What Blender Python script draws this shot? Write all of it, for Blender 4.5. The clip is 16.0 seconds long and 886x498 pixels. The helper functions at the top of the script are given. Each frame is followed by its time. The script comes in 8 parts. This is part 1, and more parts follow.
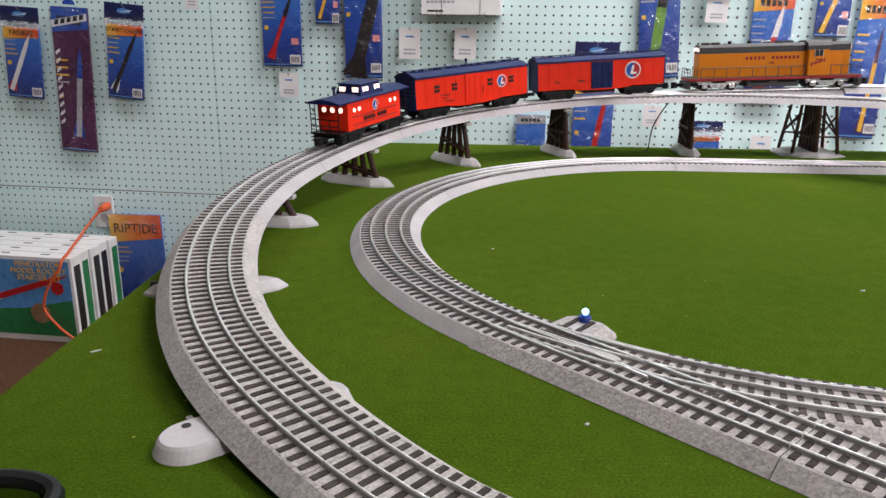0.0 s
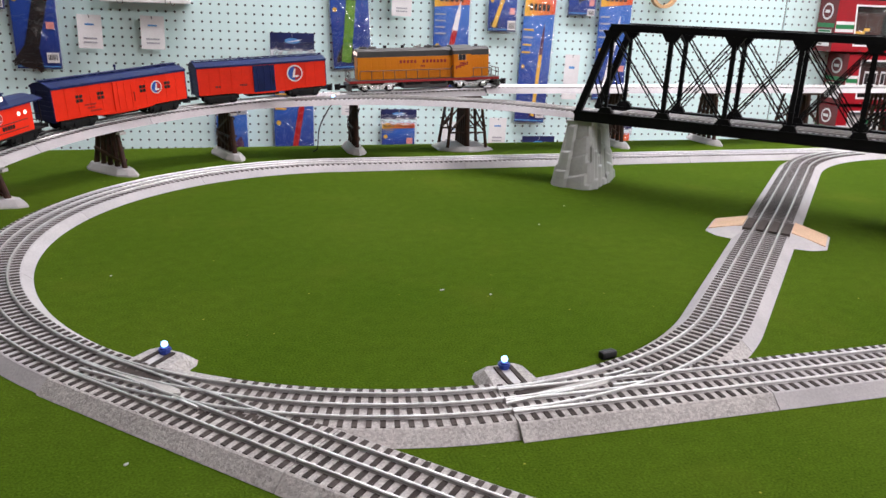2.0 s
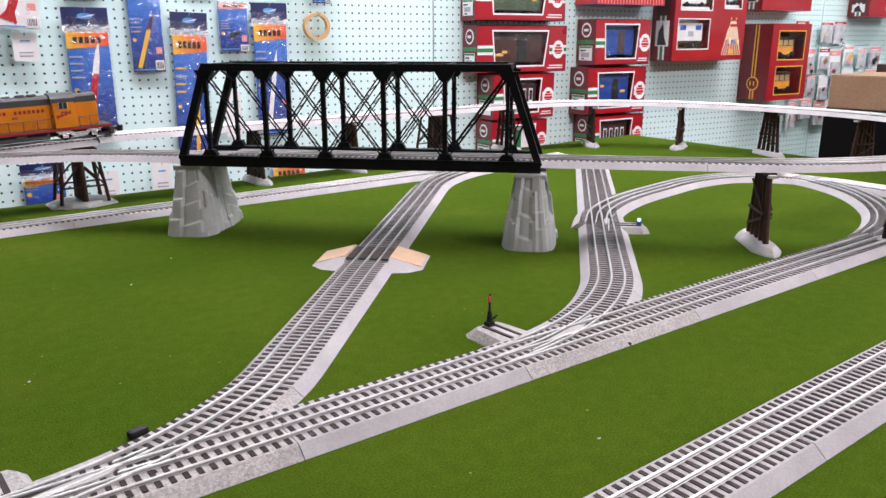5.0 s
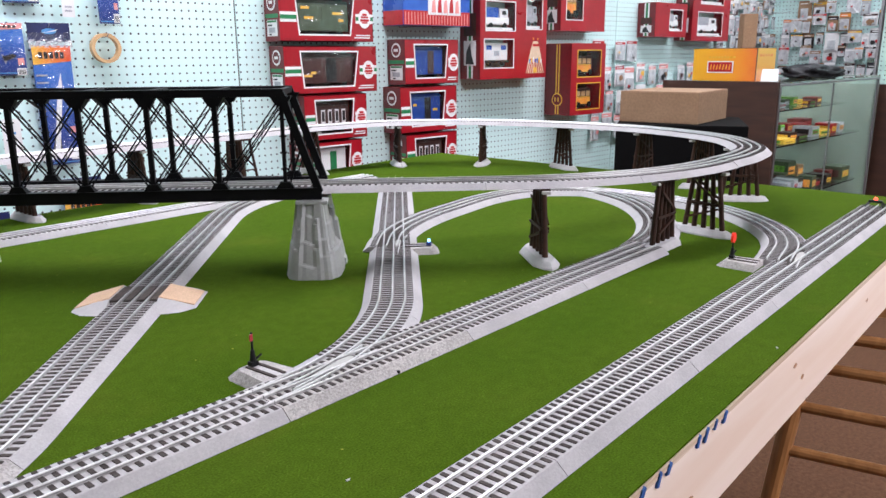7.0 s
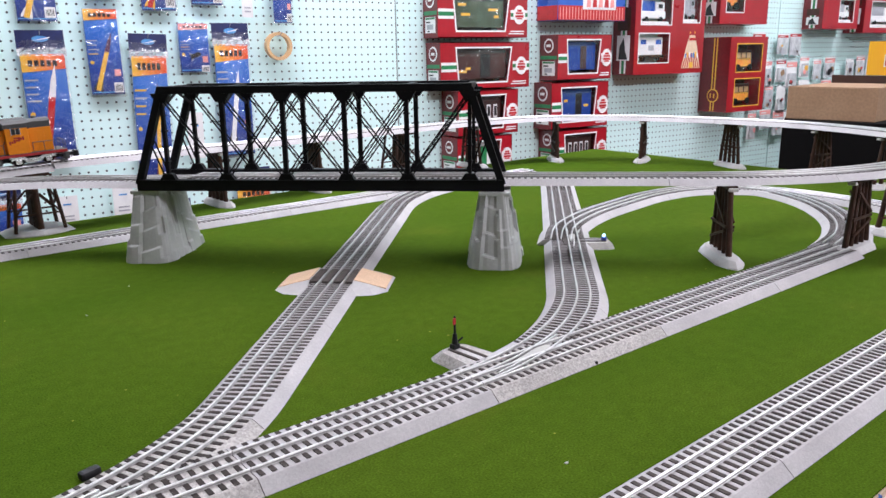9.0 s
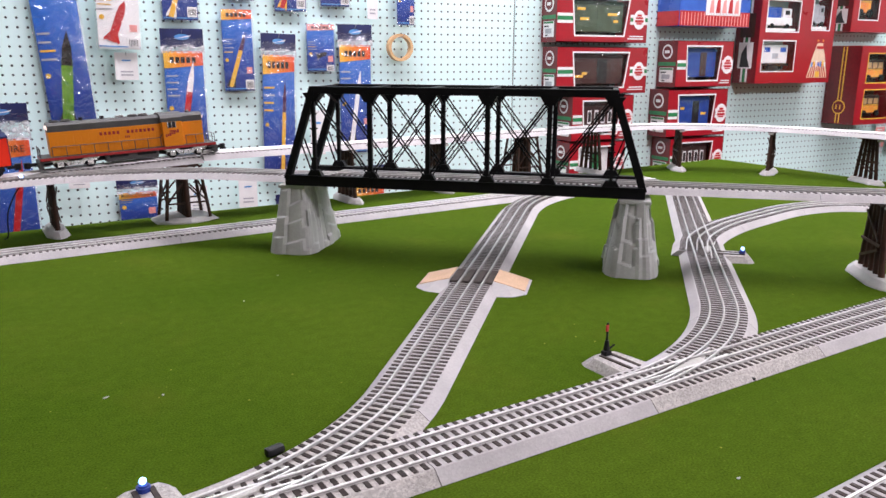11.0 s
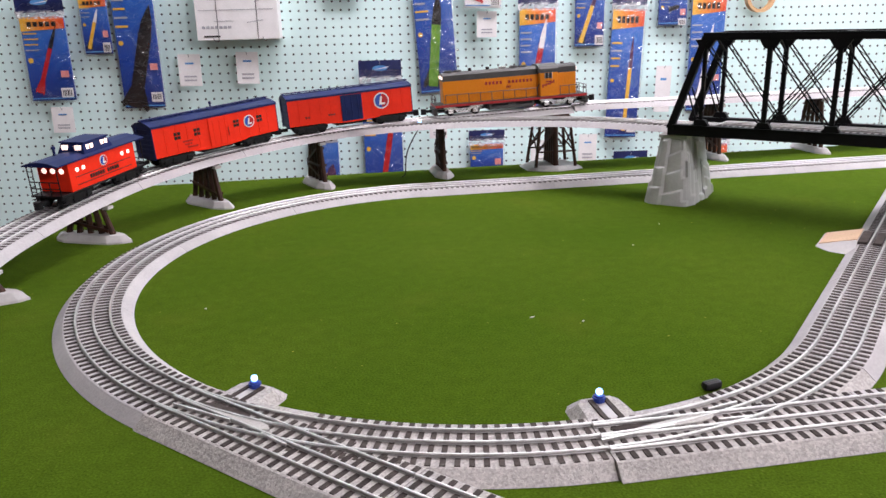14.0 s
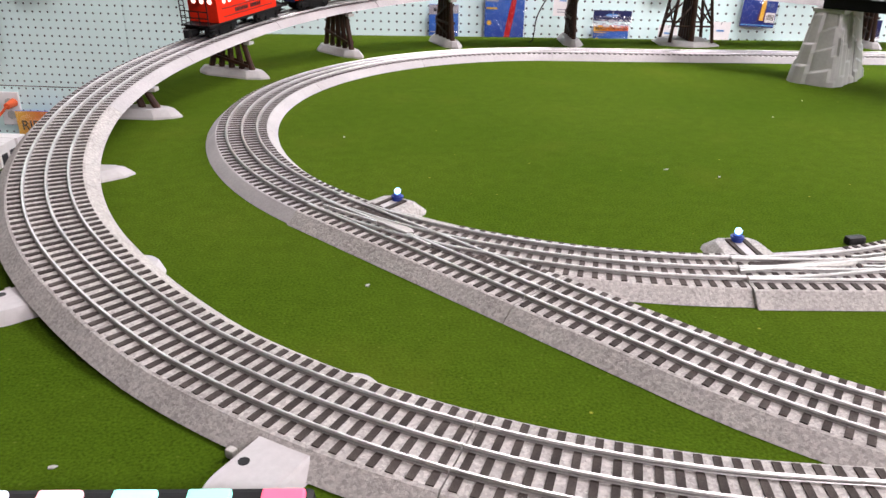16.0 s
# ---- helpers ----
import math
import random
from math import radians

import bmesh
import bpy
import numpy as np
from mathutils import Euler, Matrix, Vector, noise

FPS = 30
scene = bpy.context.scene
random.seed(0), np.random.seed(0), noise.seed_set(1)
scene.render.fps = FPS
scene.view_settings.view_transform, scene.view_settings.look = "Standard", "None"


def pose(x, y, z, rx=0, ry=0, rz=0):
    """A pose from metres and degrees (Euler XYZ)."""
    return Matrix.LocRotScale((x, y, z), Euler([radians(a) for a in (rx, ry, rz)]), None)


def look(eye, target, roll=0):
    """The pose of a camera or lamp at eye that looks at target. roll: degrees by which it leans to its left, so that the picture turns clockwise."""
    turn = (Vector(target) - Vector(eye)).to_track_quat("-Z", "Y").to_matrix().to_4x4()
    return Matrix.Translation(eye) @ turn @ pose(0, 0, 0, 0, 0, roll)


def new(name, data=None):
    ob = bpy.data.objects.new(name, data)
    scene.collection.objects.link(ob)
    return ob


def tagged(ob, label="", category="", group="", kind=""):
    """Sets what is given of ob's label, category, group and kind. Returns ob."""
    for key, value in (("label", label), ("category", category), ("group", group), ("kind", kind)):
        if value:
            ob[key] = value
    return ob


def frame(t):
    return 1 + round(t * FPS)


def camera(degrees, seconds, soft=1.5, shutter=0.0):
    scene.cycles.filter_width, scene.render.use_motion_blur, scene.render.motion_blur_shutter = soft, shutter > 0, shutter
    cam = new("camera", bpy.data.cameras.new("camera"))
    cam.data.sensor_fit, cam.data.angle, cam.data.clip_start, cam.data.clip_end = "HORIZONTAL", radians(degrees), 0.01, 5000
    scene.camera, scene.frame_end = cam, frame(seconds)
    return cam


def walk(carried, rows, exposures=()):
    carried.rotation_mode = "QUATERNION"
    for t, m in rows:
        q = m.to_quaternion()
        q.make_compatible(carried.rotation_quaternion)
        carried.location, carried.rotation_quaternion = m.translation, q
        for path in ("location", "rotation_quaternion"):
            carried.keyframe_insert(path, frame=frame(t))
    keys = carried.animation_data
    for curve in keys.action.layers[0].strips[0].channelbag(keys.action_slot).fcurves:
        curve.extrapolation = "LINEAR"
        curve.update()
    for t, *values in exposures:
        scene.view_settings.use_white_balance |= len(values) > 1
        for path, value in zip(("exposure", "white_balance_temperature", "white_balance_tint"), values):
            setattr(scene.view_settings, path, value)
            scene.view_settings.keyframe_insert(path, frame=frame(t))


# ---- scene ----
cam = camera(60.5, 16.0)
PATH = [
    (0, (-0.037, -0.021, 0.23), (-0.296, 1.877, -0.344), 0.7),
    (0.5, (-0.003, -0.03, 0.255), (-0.085, 1.888, -0.306), 1.3),
    (1, (0.018, -0.048, 0.279), (0.049, 1.857, -0.328), 2.0),
    (1.5, (0.056, -0.053, 0.289), (0.204, 1.847, -0.318), 1.9),
    (2, (0.106, -0.054, 0.289), (0.48, 1.81, -0.333), 2.2),
    (2.5, (0.144, -0.053, 0.291), (0.645, 1.786, -0.313), 1.3),
    (3, (0.181, -0.053, 0.296), (0.8, 1.759, -0.281), 0.5),
    (3.5, (0.221, -0.055, 0.298), (0.955, 1.718, -0.265), -0.1),
    (4, (0.247, -0.062, 0.301), (1.065, 1.678, -0.248), -0.2),
    (4.5, (0.272, -0.066, 0.3), (1.193, 1.625, -0.24), -0.1),
    (5, (0.292, -0.077, 0.301), (1.297, 1.566, -0.236), -0.1),
    (5.2, (0.307, -0.078, 0.299), (1.362, 1.535, -0.233), -0.3),
    (7.3, (0.374, -0.106, 0.307), (1.728, 1.279, -0.192), -0.4),
    (7.5, (0.372, -0.106, 0.307), (1.729, 1.274, -0.196), -0.4),
    (8, (0.361, -0.101, 0.308), (1.701, 1.299, -0.187), -0.2),
    (8.5, (0.337, -0.087, 0.305), (1.583, 1.396, -0.192), -0.3),
    (9, (0.305, -0.071, 0.305), (1.382, 1.539, -0.194), -0.9),
    (9.5, (0.276, -0.06, 0.307), (1.253, 1.613, -0.188), -0.5),
    (12, (0.222, -0.046, 0.31), (1.03, 1.716, -0.184), -0.2),
    (12.5, (0.205, -0.046, 0.31), (0.931, 1.75, -0.186), -0.5),
    (13, (0.178, -0.037, 0.303), (0.748, 1.81, -0.209), -0.7),
    (13.5, (0.148, -0.034, 0.299), (0.5, 1.859, -0.241), -0.8),
    (14, (0.114, -0.035, 0.291), (0.248, 1.876, -0.285), -1.5),
    (14.5, (0.078, -0.037, 0.277), (0.034, 1.849, -0.388), -0.9),
    (15, (0.057, -0.046, 0.271), (-0.04, 1.829, -0.42), 0.3),
    (15.5, (0.048, -0.064, 0.257), (-0.076, 1.787, -0.492), 0.8),
    (16, (0.075, -0.069, 0.241), (-0.037, 1.747, -0.588), 1.1),
]
walk(cam, [(t, look(eye, target, roll)) for t, eye, target, roll in PATH],
     [(0, 0.0, 6550, 16), (1.5, 0.07, 6500, 17), (2.4, -0.12, 6450, 18), (3, 0.0, 6350, 19), (5, 0.0, 6400, 20), (7.5, -0.05, 6050, 15), (9.5, 0.0, 6150, 17), (12, 0.0, 6500, 22), (14, 0.08, 6450, 20), (15.2, 0.30, 6550, 18), (16, 0.36, 6650, 20)])

# ---- room: world, ceiling lamps ----
# The layout table stands 5.7 degrees askew to the pegboard wall; table top is z = 0.
FLOOR, CEIL = -0.80, 1.95
WALL_Y = 2.515
X0, X1, Y0 = -3.4, 6.4, -3.2
MT = pose(0, 0, 0, 0, 0, 5.7)

world = bpy.data.worlds.new("world")
world.use_nodes = True
world.node_tree.nodes["Background"].inputs[0].default_value = (0.75, 0.85, 1.0, 1)
world.node_tree.nodes["Background"].inputs[1].default_value = 0.12
scene.world = world

LAMPS = [(-1.7, 1.90, 15), (0.6, 1.74, 35), (2.0, 1.55, 29), (3.6, 1.3, 26), (5.4, 1.3, 38), (2.3, -2.0, 150), (4.6, -1.6, 60)]
for lx, ly, watts in LAMPS:
    lamp = bpy.data.lights.new("fluorescent_light", "AREA")
    lamp.shape, lamp.size, lamp.size_y = "RECTANGLE", 1.2, 0.5
    lamp.energy, lamp.color = watts, (1.0, 0.955, 0.985)
    ob = new("fluorescent_light", lamp)
    ob.matrix_world = pose(lx, ly, CEIL - 0.075)

# ---- materials ----
def shader(name):
    m = bpy.data.materials.new(name)
    m.use_nodes = True
    nt = m.node_tree
    return m, nt, nt.nodes["Principled BSDF"]


def surf(name, c1, c2=None, scale=40.0, rough=0.6, metal=0.0, bump=0.0, bump_scale=None, vary=0.0, coat=0.0,
         spec=0.5, fine=0.12, rough_vary=0.08, dist=0.001):
    """A surface with mottling at two scales, fine relief and, with vary, a shade of its own for each object."""
    m, nt, b = shader(name)
    c2 = c2 or tuple(c * 0.8 for c in c1)
    tc = nt.nodes.new("ShaderNodeTexCoord")
    n1 = nt.nodes.new("ShaderNodeTexNoise")
    n1.inputs["Scale"].default_value, n1.inputs["Detail"].default_value = scale, 6.0
    nt.links.new(tc.outputs["Object"], n1.inputs["Vector"])
    n2 = nt.nodes.new("ShaderNodeTexNoise")
    n2.inputs["Scale"].default_value, n2.inputs["Detail"].default_value = scale * 9, 3.0
    nt.links.new(tc.outputs["Object"], n2.inputs["Vector"])
    ramp = nt.nodes.new("ShaderNodeValToRGB")
    ramp.color_ramp.elements[0].position, ramp.color_ramp.elements[1].position = 0.35, 0.65
    ramp.color_ramp.elements[0].color, ramp.color_ramp.elements[1].color = (*c2, 1), (*c1, 1)
    nt.links.new(n1.outputs["Fac"], ramp.inputs["Fac"])
    hsv = nt.nodes.new("ShaderNodeHueSaturation")
    nt.links.new(ramp.outputs["Color"], hsv.inputs["Color"])
    mr = nt.nodes.new("ShaderNodeMapRange")
    mr.inputs["From Min"].default_value, mr.inputs["From Max"].default_value = 0.3, 0.7
    mr.inputs["To Min"].default_value, mr.inputs["To Max"].default_value = 1 - fine, 1 + fine
    nt.links.new(n2.outputs["Fac"], mr.inputs["Value"])
    value = mr.outputs["Result"]
    if vary:
        oi = nt.nodes.new("ShaderNodeObjectInfo")
        mv = nt.nodes.new("ShaderNodeMapRange")
        mv.inputs["To Min"].default_value, mv.inputs["To Max"].default_value = 1 - vary, 1 + vary
        nt.links.new(oi.outputs["Random"], mv.inputs["Value"])
        mul = nt.nodes.new("ShaderNodeMath")
        mul.operation = "MULTIPLY"
        nt.links.new(value, mul.inputs[0])
        nt.links.new(mv.outputs["Result"], mul.inputs[1])
        value = mul.outputs[0]
    nt.links.new(value, hsv.inputs["Value"])
    nt.links.new(hsv.outputs["Color"], b.inputs["Base Color"])
    rr = nt.nodes.new("ShaderNodeMapRange")
    rr.inputs["To Min"].default_value, rr.inputs["To Max"].default_value = max(0.02, rough - rough_vary), min(1.0, rough + rough_vary)
    nt.links.new(n1.outputs["Fac"], rr.inputs["Value"])
    nt.links.new(rr.outputs["Result"], b.inputs["Roughness"])
    b.inputs["Metallic"].default_value = metal
    b.inputs["Coat Weight"].default_value = coat
    b.inputs["Specular IOR Level"].default_value = spec
    if bump:
        n3 = nt.nodes.new("ShaderNodeTexNoise")
        n3.inputs["Scale"].default_value, n3.inputs["Detail"].default_value = bump_scale or scale * 5, 5.0
        nt.links.new(tc.outputs["Object"], n3.inputs["Vector"])
        bp = nt.nodes.new("ShaderNodeBump")
        bp.inputs["Strength"].default_value, bp.inputs["Distance"].default_value = bump, dist
        nt.links.new(n3.outputs["Fac"], bp.inputs["Height"])
        nt.links.new(bp.outputs["Normal"], b.inputs["Normal"])
    return m


def glow(name, colour, strength):
    m, nt, b = shader(name)
    b.inputs["Base Color"].default_value = (*colour, 1)
    b.inputs["Emission Color"].default_value = (*colour, 1)
    b.inputs["Emission Strength"].default_value = strength
    return m


def glass(name, colour=(1, 1, 1), rough=0.0):
    m, nt, b = shader(name)
    b.inputs["Base Color"].default_value = (*colour, 1)
    b.inputs["Roughness"].default_value = rough
    b.inputs["Transmission Weight"].default_value = 1.0
    b.inputs["IOR"].default_value = 1.15
    return m


def pegboard_mat(axes=(1, 0, 1)):
    """Painted hardboard with quarter-inch holes on a one-inch grid, soft stains and a fine roller texture."""
    m, nt, b = shader("pegboard_paint")
    tc = nt.nodes.new("ShaderNodeTexCoord")
    sc = nt.nodes.new("ShaderNodeVectorMath")
    sc.operation = "SCALE"
    sc.inputs["Scale"].default_value = 1 / 0.0265
    nt.links.new(tc.outputs["Object"], sc.inputs[0])
    fr = nt.nodes.new("ShaderNodeVectorMath")
    fr.operation = "FRACTION"
    nt.links.new(sc.outputs[0], fr.inputs[0])
    sub = nt.nodes.new("ShaderNodeVectorMath")
    sub.operation = "SUBTRACT"
    sub.inputs[1].default_value = (0.5, 0.5, 0.5)
    nt.links.new(fr.outputs[0], sub.inputs[0])
    flat = nt.nodes.new("ShaderNodeVectorMath")
    flat.operation = "MULTIPLY"
    flat.inputs[1].default_value = axes
    nt.links.new(sub.outputs[0], flat.inputs[0])
    ln = nt.nodes.new("ShaderNodeVectorMath")
    ln.operation = "LENGTH"
    nt.links.new(flat.outputs[0], ln.inputs[0])
    hole = nt.nodes.new("ShaderNodeMapRange")
    hole.inputs["From Min"].default_value, hole.inputs["From Max"].default_value = 0.10, 0.155
    nt.links.new(ln.outputs["Value"], hole.inputs["Value"])
    noise1 = nt.nodes.new("ShaderNodeTexNoise")
    noise1.inputs["Scale"].default_value, noise1.inputs["Detail"].default_value = 2.2, 5
    nt.links.new(tc.outputs["Object"], noise1.inputs["Vector"])
    paint = nt.nodes.new("ShaderNodeValToRGB")
    paint.color_ramp.elements[0].position, paint.color_ramp.elements[1].position = 0.3, 0.7
    paint.color_ramp.elements[0].color, paint.color_ramp.elements[1].color = (0.655, 0.87, 0.84, 1), (0.695, 0.91, 0.88, 1)
    nt.links.new(noise1.outputs["Fac"], paint.inputs["Fac"])
    mix = nt.nodes.new("ShaderNodeMix")
    mix.data_type = "RGBA"
    mix.inputs[6].default_value = (0.035, 0.045, 0.045, 1)
    nt.links.new(hole.outputs["Result"], mix.inputs[0])
    nt.links.new(paint.outputs["Color"], mix.inputs[7])
    nt.links.new(mix.outputs[2], b.inputs["Base Color"])
    b.inputs["Roughness"].default_value = 0.42
    roller = nt.nodes.new("ShaderNodeTexNoise")
    roller.inputs["Scale"].default_value = 260
    nt.links.new(tc.outputs["Object"], roller.inputs["Vector"])
    bp = nt.nodes.new("ShaderNodeBump")
    bp.inputs["Strength"].default_value, bp.inputs["Distance"].default_value = 0.08, 0.001
    nt.links.new(roller.outputs["Fac"], bp.inputs["Height"])
    bp2 = nt.nodes.new("ShaderNodeBump")
    bp2.inputs["Strength"].default_value, bp2.inputs["Distance"].default_value = 0.8, 0.003
    nt.links.new(hole.outputs["Result"], bp2.inputs["Height"])
    nt.links.new(bp.outputs["Normal"], bp2.inputs["Normal"])
    nt.links.new(bp2.outputs["Normal"], b.inputs["Normal"])
    return m


def grass_mat():
    """Printed green grass mat: fine fibres, clumps, worn brownish patches, pale yellow specks."""
    m, nt, b = shader("grass_mat")
    tc = nt.nodes.new("ShaderNodeTexCoord")

    def noise_tex(scale, detail):
        n = nt.nodes.new("ShaderNodeTexNoise")
        n.inputs["Scale"].default_value, n.inputs["Detail"].default_value = scale, detail
        nt.links.new(tc.outputs["Object"], n.inputs["Vector"])
        return n

    def ramped(value, lo, hi, a, b):
        mr = nt.nodes.new("ShaderNodeMapRange")
        for key, v in zip(("From Min", "From Max", "To Min", "To Max"), (lo, hi, a, b)):
            mr.inputs[key].default_value = v
        nt.links.new(value, mr.inputs["Value"])
        return mr.outputs["Result"]

    def mixed(fac, c0, colour):
        mix = nt.nodes.new("ShaderNodeMix")
        mix.data_type = "RGBA"
        nt.links.new(fac, mix.inputs[0])
        nt.links.new(c0, mix.inputs[6])
        mix.inputs[7].default_value = (*colour, 1)
        return mix.outputs[2]

    big, clump, fine = noise_tex(4.5, 5), noise_tex(70, 6), noise_tex(560, 3)
    worn = noise_tex(9, 7)
    ramp = nt.nodes.new("ShaderNodeValToRGB")
    ramp.color_ramp.elements[0].position, ramp.color_ramp.elements[1].position = 0.3, 0.72
    ramp.color_ramp.elements[0].color, ramp.color_ramp.elements[1].color = (0.043, 0.084, 0.0048, 1), (0.058, 0.099, 0.0072, 1)
    nt.links.new(big.outputs["Fac"], ramp.inputs["Fac"])
    both = nt.nodes.new("ShaderNodeMath")
    both.operation = "MULTIPLY"
    nt.links.new(ramped(fine.outputs["Fac"], 0.3, 0.7, 0.70, 1.30), both.inputs[0])
    nt.links.new(ramped(clump.outputs["Fac"], 0.3, 0.7, 0.90, 1.10), both.inputs[1])
    hsv = nt.nodes.new("ShaderNodeHueSaturation")
    nt.links.new(ramp.outputs["Color"], hsv.inputs["Color"])
    nt.links.new(both.outputs[0], hsv.inputs["Value"])
    colour = mixed(ramped(worn.outputs["Fac"], 0.60, 0.78, 0.0, 0.45), hsv.outputs["Color"], (0.080, 0.105, 0.010))
    for scale, r0, r1, amount, ink in ((30, 0.016, 0.040, 0.75, (0.36, 0.33, 0.06)), (95, 0.04, 0.11, 0.40, (0.15, 0.18, 0.03))):
        spk = nt.nodes.new("ShaderNodeTexVoronoi")
        spk.inputs["Scale"].default_value = scale
        nt.links.new(tc.outputs["Object"], spk.inputs["Vector"])
        colour = mixed(ramped(spk.outputs["Distance"], r0, r1, amount, 0.0), colour, ink)
    nt.links.new(colour, b.inputs["Base Color"])
    b.inputs["Roughness"].default_value = 0.95
    b.inputs["Specular IOR Level"].default_value = 0.015
    bp = nt.nodes.new("ShaderNodeBump")
    bp.inputs["Strength"].default_value, bp.inputs["Distance"].default_value = 0.6, 0.0009
    nt.links.new(fine.outputs["Fac"], bp.inputs["Height"])
    nt.links.new(bp.outputs["Normal"], b.inputs["Normal"])
    return m


def wood(name, light, dark, stretch=(2, 30, 30), rough=0.5, scale=1.0):
    """Long grain along x, with darker streaks and knots."""
    m, nt, b = shader(name)
    tc = nt.nodes.new("ShaderNodeTexCoord")
    mp = nt.nodes.new("ShaderNodeMapping")
    mp.inputs["Scale"].default_value = tuple(s * scale for s in stretch)
    nt.links.new(tc.outputs["Object"], mp.inputs["Vector"])
    n = nt.nodes.new("ShaderNodeTexNoise")
    n.inputs["Scale"].default_value, n.inputs["Detail"].default_value, n.inputs["Distortion"].default_value = 1.6, 7, 0.6
    nt.links.new(mp.outputs["Vector"], n.inputs["Vector"])
    ramp = nt.nodes.new("ShaderNodeValToRGB")
    ramp.color_ramp.elements[0].position, ramp.color_ramp.elements[1].position = 0.33, 0.62
    ramp.color_ramp.elements[0].color, ramp.color_ramp.elements[1].color = (*dark, 1), (*light, 1)
    nt.links.new(n.outputs["Fac"], ramp.inputs["Fac"])
    nt.links.new(ramp.outputs["Color"], b.inputs["Base Color"])
    b.inputs["Roughness"].default_value = rough
    bp = nt.nodes.new("ShaderNodeBump")
    bp.inputs["Strength"].default_value, bp.inputs["Distance"].default_value = 0.25, 0.001
    nt.links.new(n.outputs["Fac"], bp.inputs["Height"])
    nt.links.new(bp.outputs["Normal"], b.inputs["Normal"])
    return m


def ballast_mat(name, colour, grain, relief):
    """Moulded grey roadbed with stone-sized grains, pale and dark, and broad dusty wear."""
    m, nt, b = shader(name)
    tc = nt.nodes.new("ShaderNodeTexCoord")
    vor = nt.nodes.new("ShaderNodeTexVoronoi")
    vor.inputs["Scale"].default_value = 620
    fine = nt.nodes.new("ShaderNodeTexNoise")
    fine.inputs["Scale"].default_value, fine.inputs["Detail"].default_value = 420, 4
    wide = nt.nodes.new("ShaderNodeTexNoise")
    wide.inputs["Scale"].default_value, wide.inputs["Detail"].default_value = 18, 5
    for n in (vor, fine, wide):
        nt.links.new(tc.outputs["Object"], n.inputs["Vector"])
    ramp = nt.nodes.new("ShaderNodeValToRGB")
    ramp.color_ramp.elements[0].position, ramp.color_ramp.elements[1].position = 0.3, 0.7
    ramp.color_ramp.elements[0].color = (*[c * 0.88 for c in colour], 1)
    ramp.color_ramp.elements[1].color = (*[c * 1.08 for c in colour], 1)
    nt.links.new(wide.outputs["Fac"], ramp.inputs["Fac"])
    bw = nt.nodes.new("ShaderNodeSeparateColor")
    nt.links.new(vor.outputs["Color"], bw.inputs[0])
    mean = nt.nodes.new("ShaderNodeMath")
    mean.inputs[1].default_value = 0.0
    nt.links.new(bw.outputs[0], mean.inputs[0])
    nt.links.new(fine.outputs["Fac"], mean.inputs[1])
    mr = nt.nodes.new("ShaderNodeMapRange")
    mr.inputs["From Min"].default_value, mr.inputs["From Max"].default_value = 0.35, 1.65
    mr.inputs["To Min"].default_value, mr.inputs["To Max"].default_value = 1 - grain, 1 + grain
    nt.links.new(mean.outputs[0], mr.inputs["Value"])
    hsv = nt.nodes.new("ShaderNodeHueSaturation")
    nt.links.new(ramp.outputs["Color"], hsv.inputs["Color"])
    nt.links.new(mr.outputs["Result"], hsv.inputs["Value"])
    nt.links.new(hsv.outputs["Color"], b.inputs["Base Color"])
    b.inputs["Roughness"].default_value, b.inputs["Specular IOR Level"].default_value = 0.8, 0.12
    bp = nt.nodes.new("ShaderNodeBump")
    bp.inputs["Strength"].default_value, bp.inputs["Distance"].default_value = 0.45 * relief, 0.0012
    nt.links.new(mean.outputs[0], bp.inputs["Height"])
    nt.links.new(bp.outputs["Normal"], b.inputs["Normal"])
    return m


PEG = pegboard_mat()
PEG_SIDE = pegboard_mat((0, 1, 1))
GRASS = grass_mat()
BED = ballast_mat("speckled_ballast_plastic", (0.43, 0.41, 0.39), 0.28, 1.0)
PLAINBED = ballast_mat("pale_ballast_plastic", (0.435, 0.42, 0.42), 0.08, 0.3)
SMOOTH_BED = surf("smooth_grey_plastic", (0.50, 0.485, 0.485), (0.44, 0.425, 0.425), 25, 0.65, bump=0.1, bump_scale=300, fine=0.05)
TIE = surf("dark_tie_plastic", (0.075, 0.064, 0.058), (0.046, 0.039, 0.036), 120, 0.75, bump=0.4, bump_scale=500, vary=0.25, spec=0.08)
RAIL = surf("bright_rail_metal", (0.72, 0.715, 0.70), (0.60, 0.595, 0.58), 60, 0.39, metal=0.92, bump=0.05)
RAILSIDE = surf("dull_rail_side", (0.46, 0.455, 0.445), (0.37, 0.365, 0.355), 90, 0.45, metal=0.75, bump=0.05)
FROG = surf("pale_switch_plastic", (0.47, 0.46, 0.43), (0.40, 0.39, 0.37), 60, 0.7, spec=0.2)
DARK = surf("black_plastic", (0.009, 0.009, 0.010), (0.006, 0.006, 0.007), 60, 0.5, bump=0.1, spec=0.25)
IRON = surf("black_truss_plastic", (0.005, 0.005, 0.006), (0.003, 0.003, 0.004), 50, 0.55, bump=0.1, spec=0.14)
PILE = surf("brown_pile_plastic", (0.055, 0.024, 0.014), (0.030, 0.013, 0.009), 90, 0.55, bump=0.4, bump_scale=240, vary=0.2, spec=0.25)
ROCK = surf("grey_rock_plastic", (0.42, 0.43, 0.415), (0.36, 0.37, 0.355), 26, 0.38, bump=0.12, bump_scale=120, fine=0.05, dist=0.001)
PINE = wood("pine_board", (0.88, 0.75, 0.64), (0.80, 0.63, 0.50), (1.2, 22, 16), 0.6)
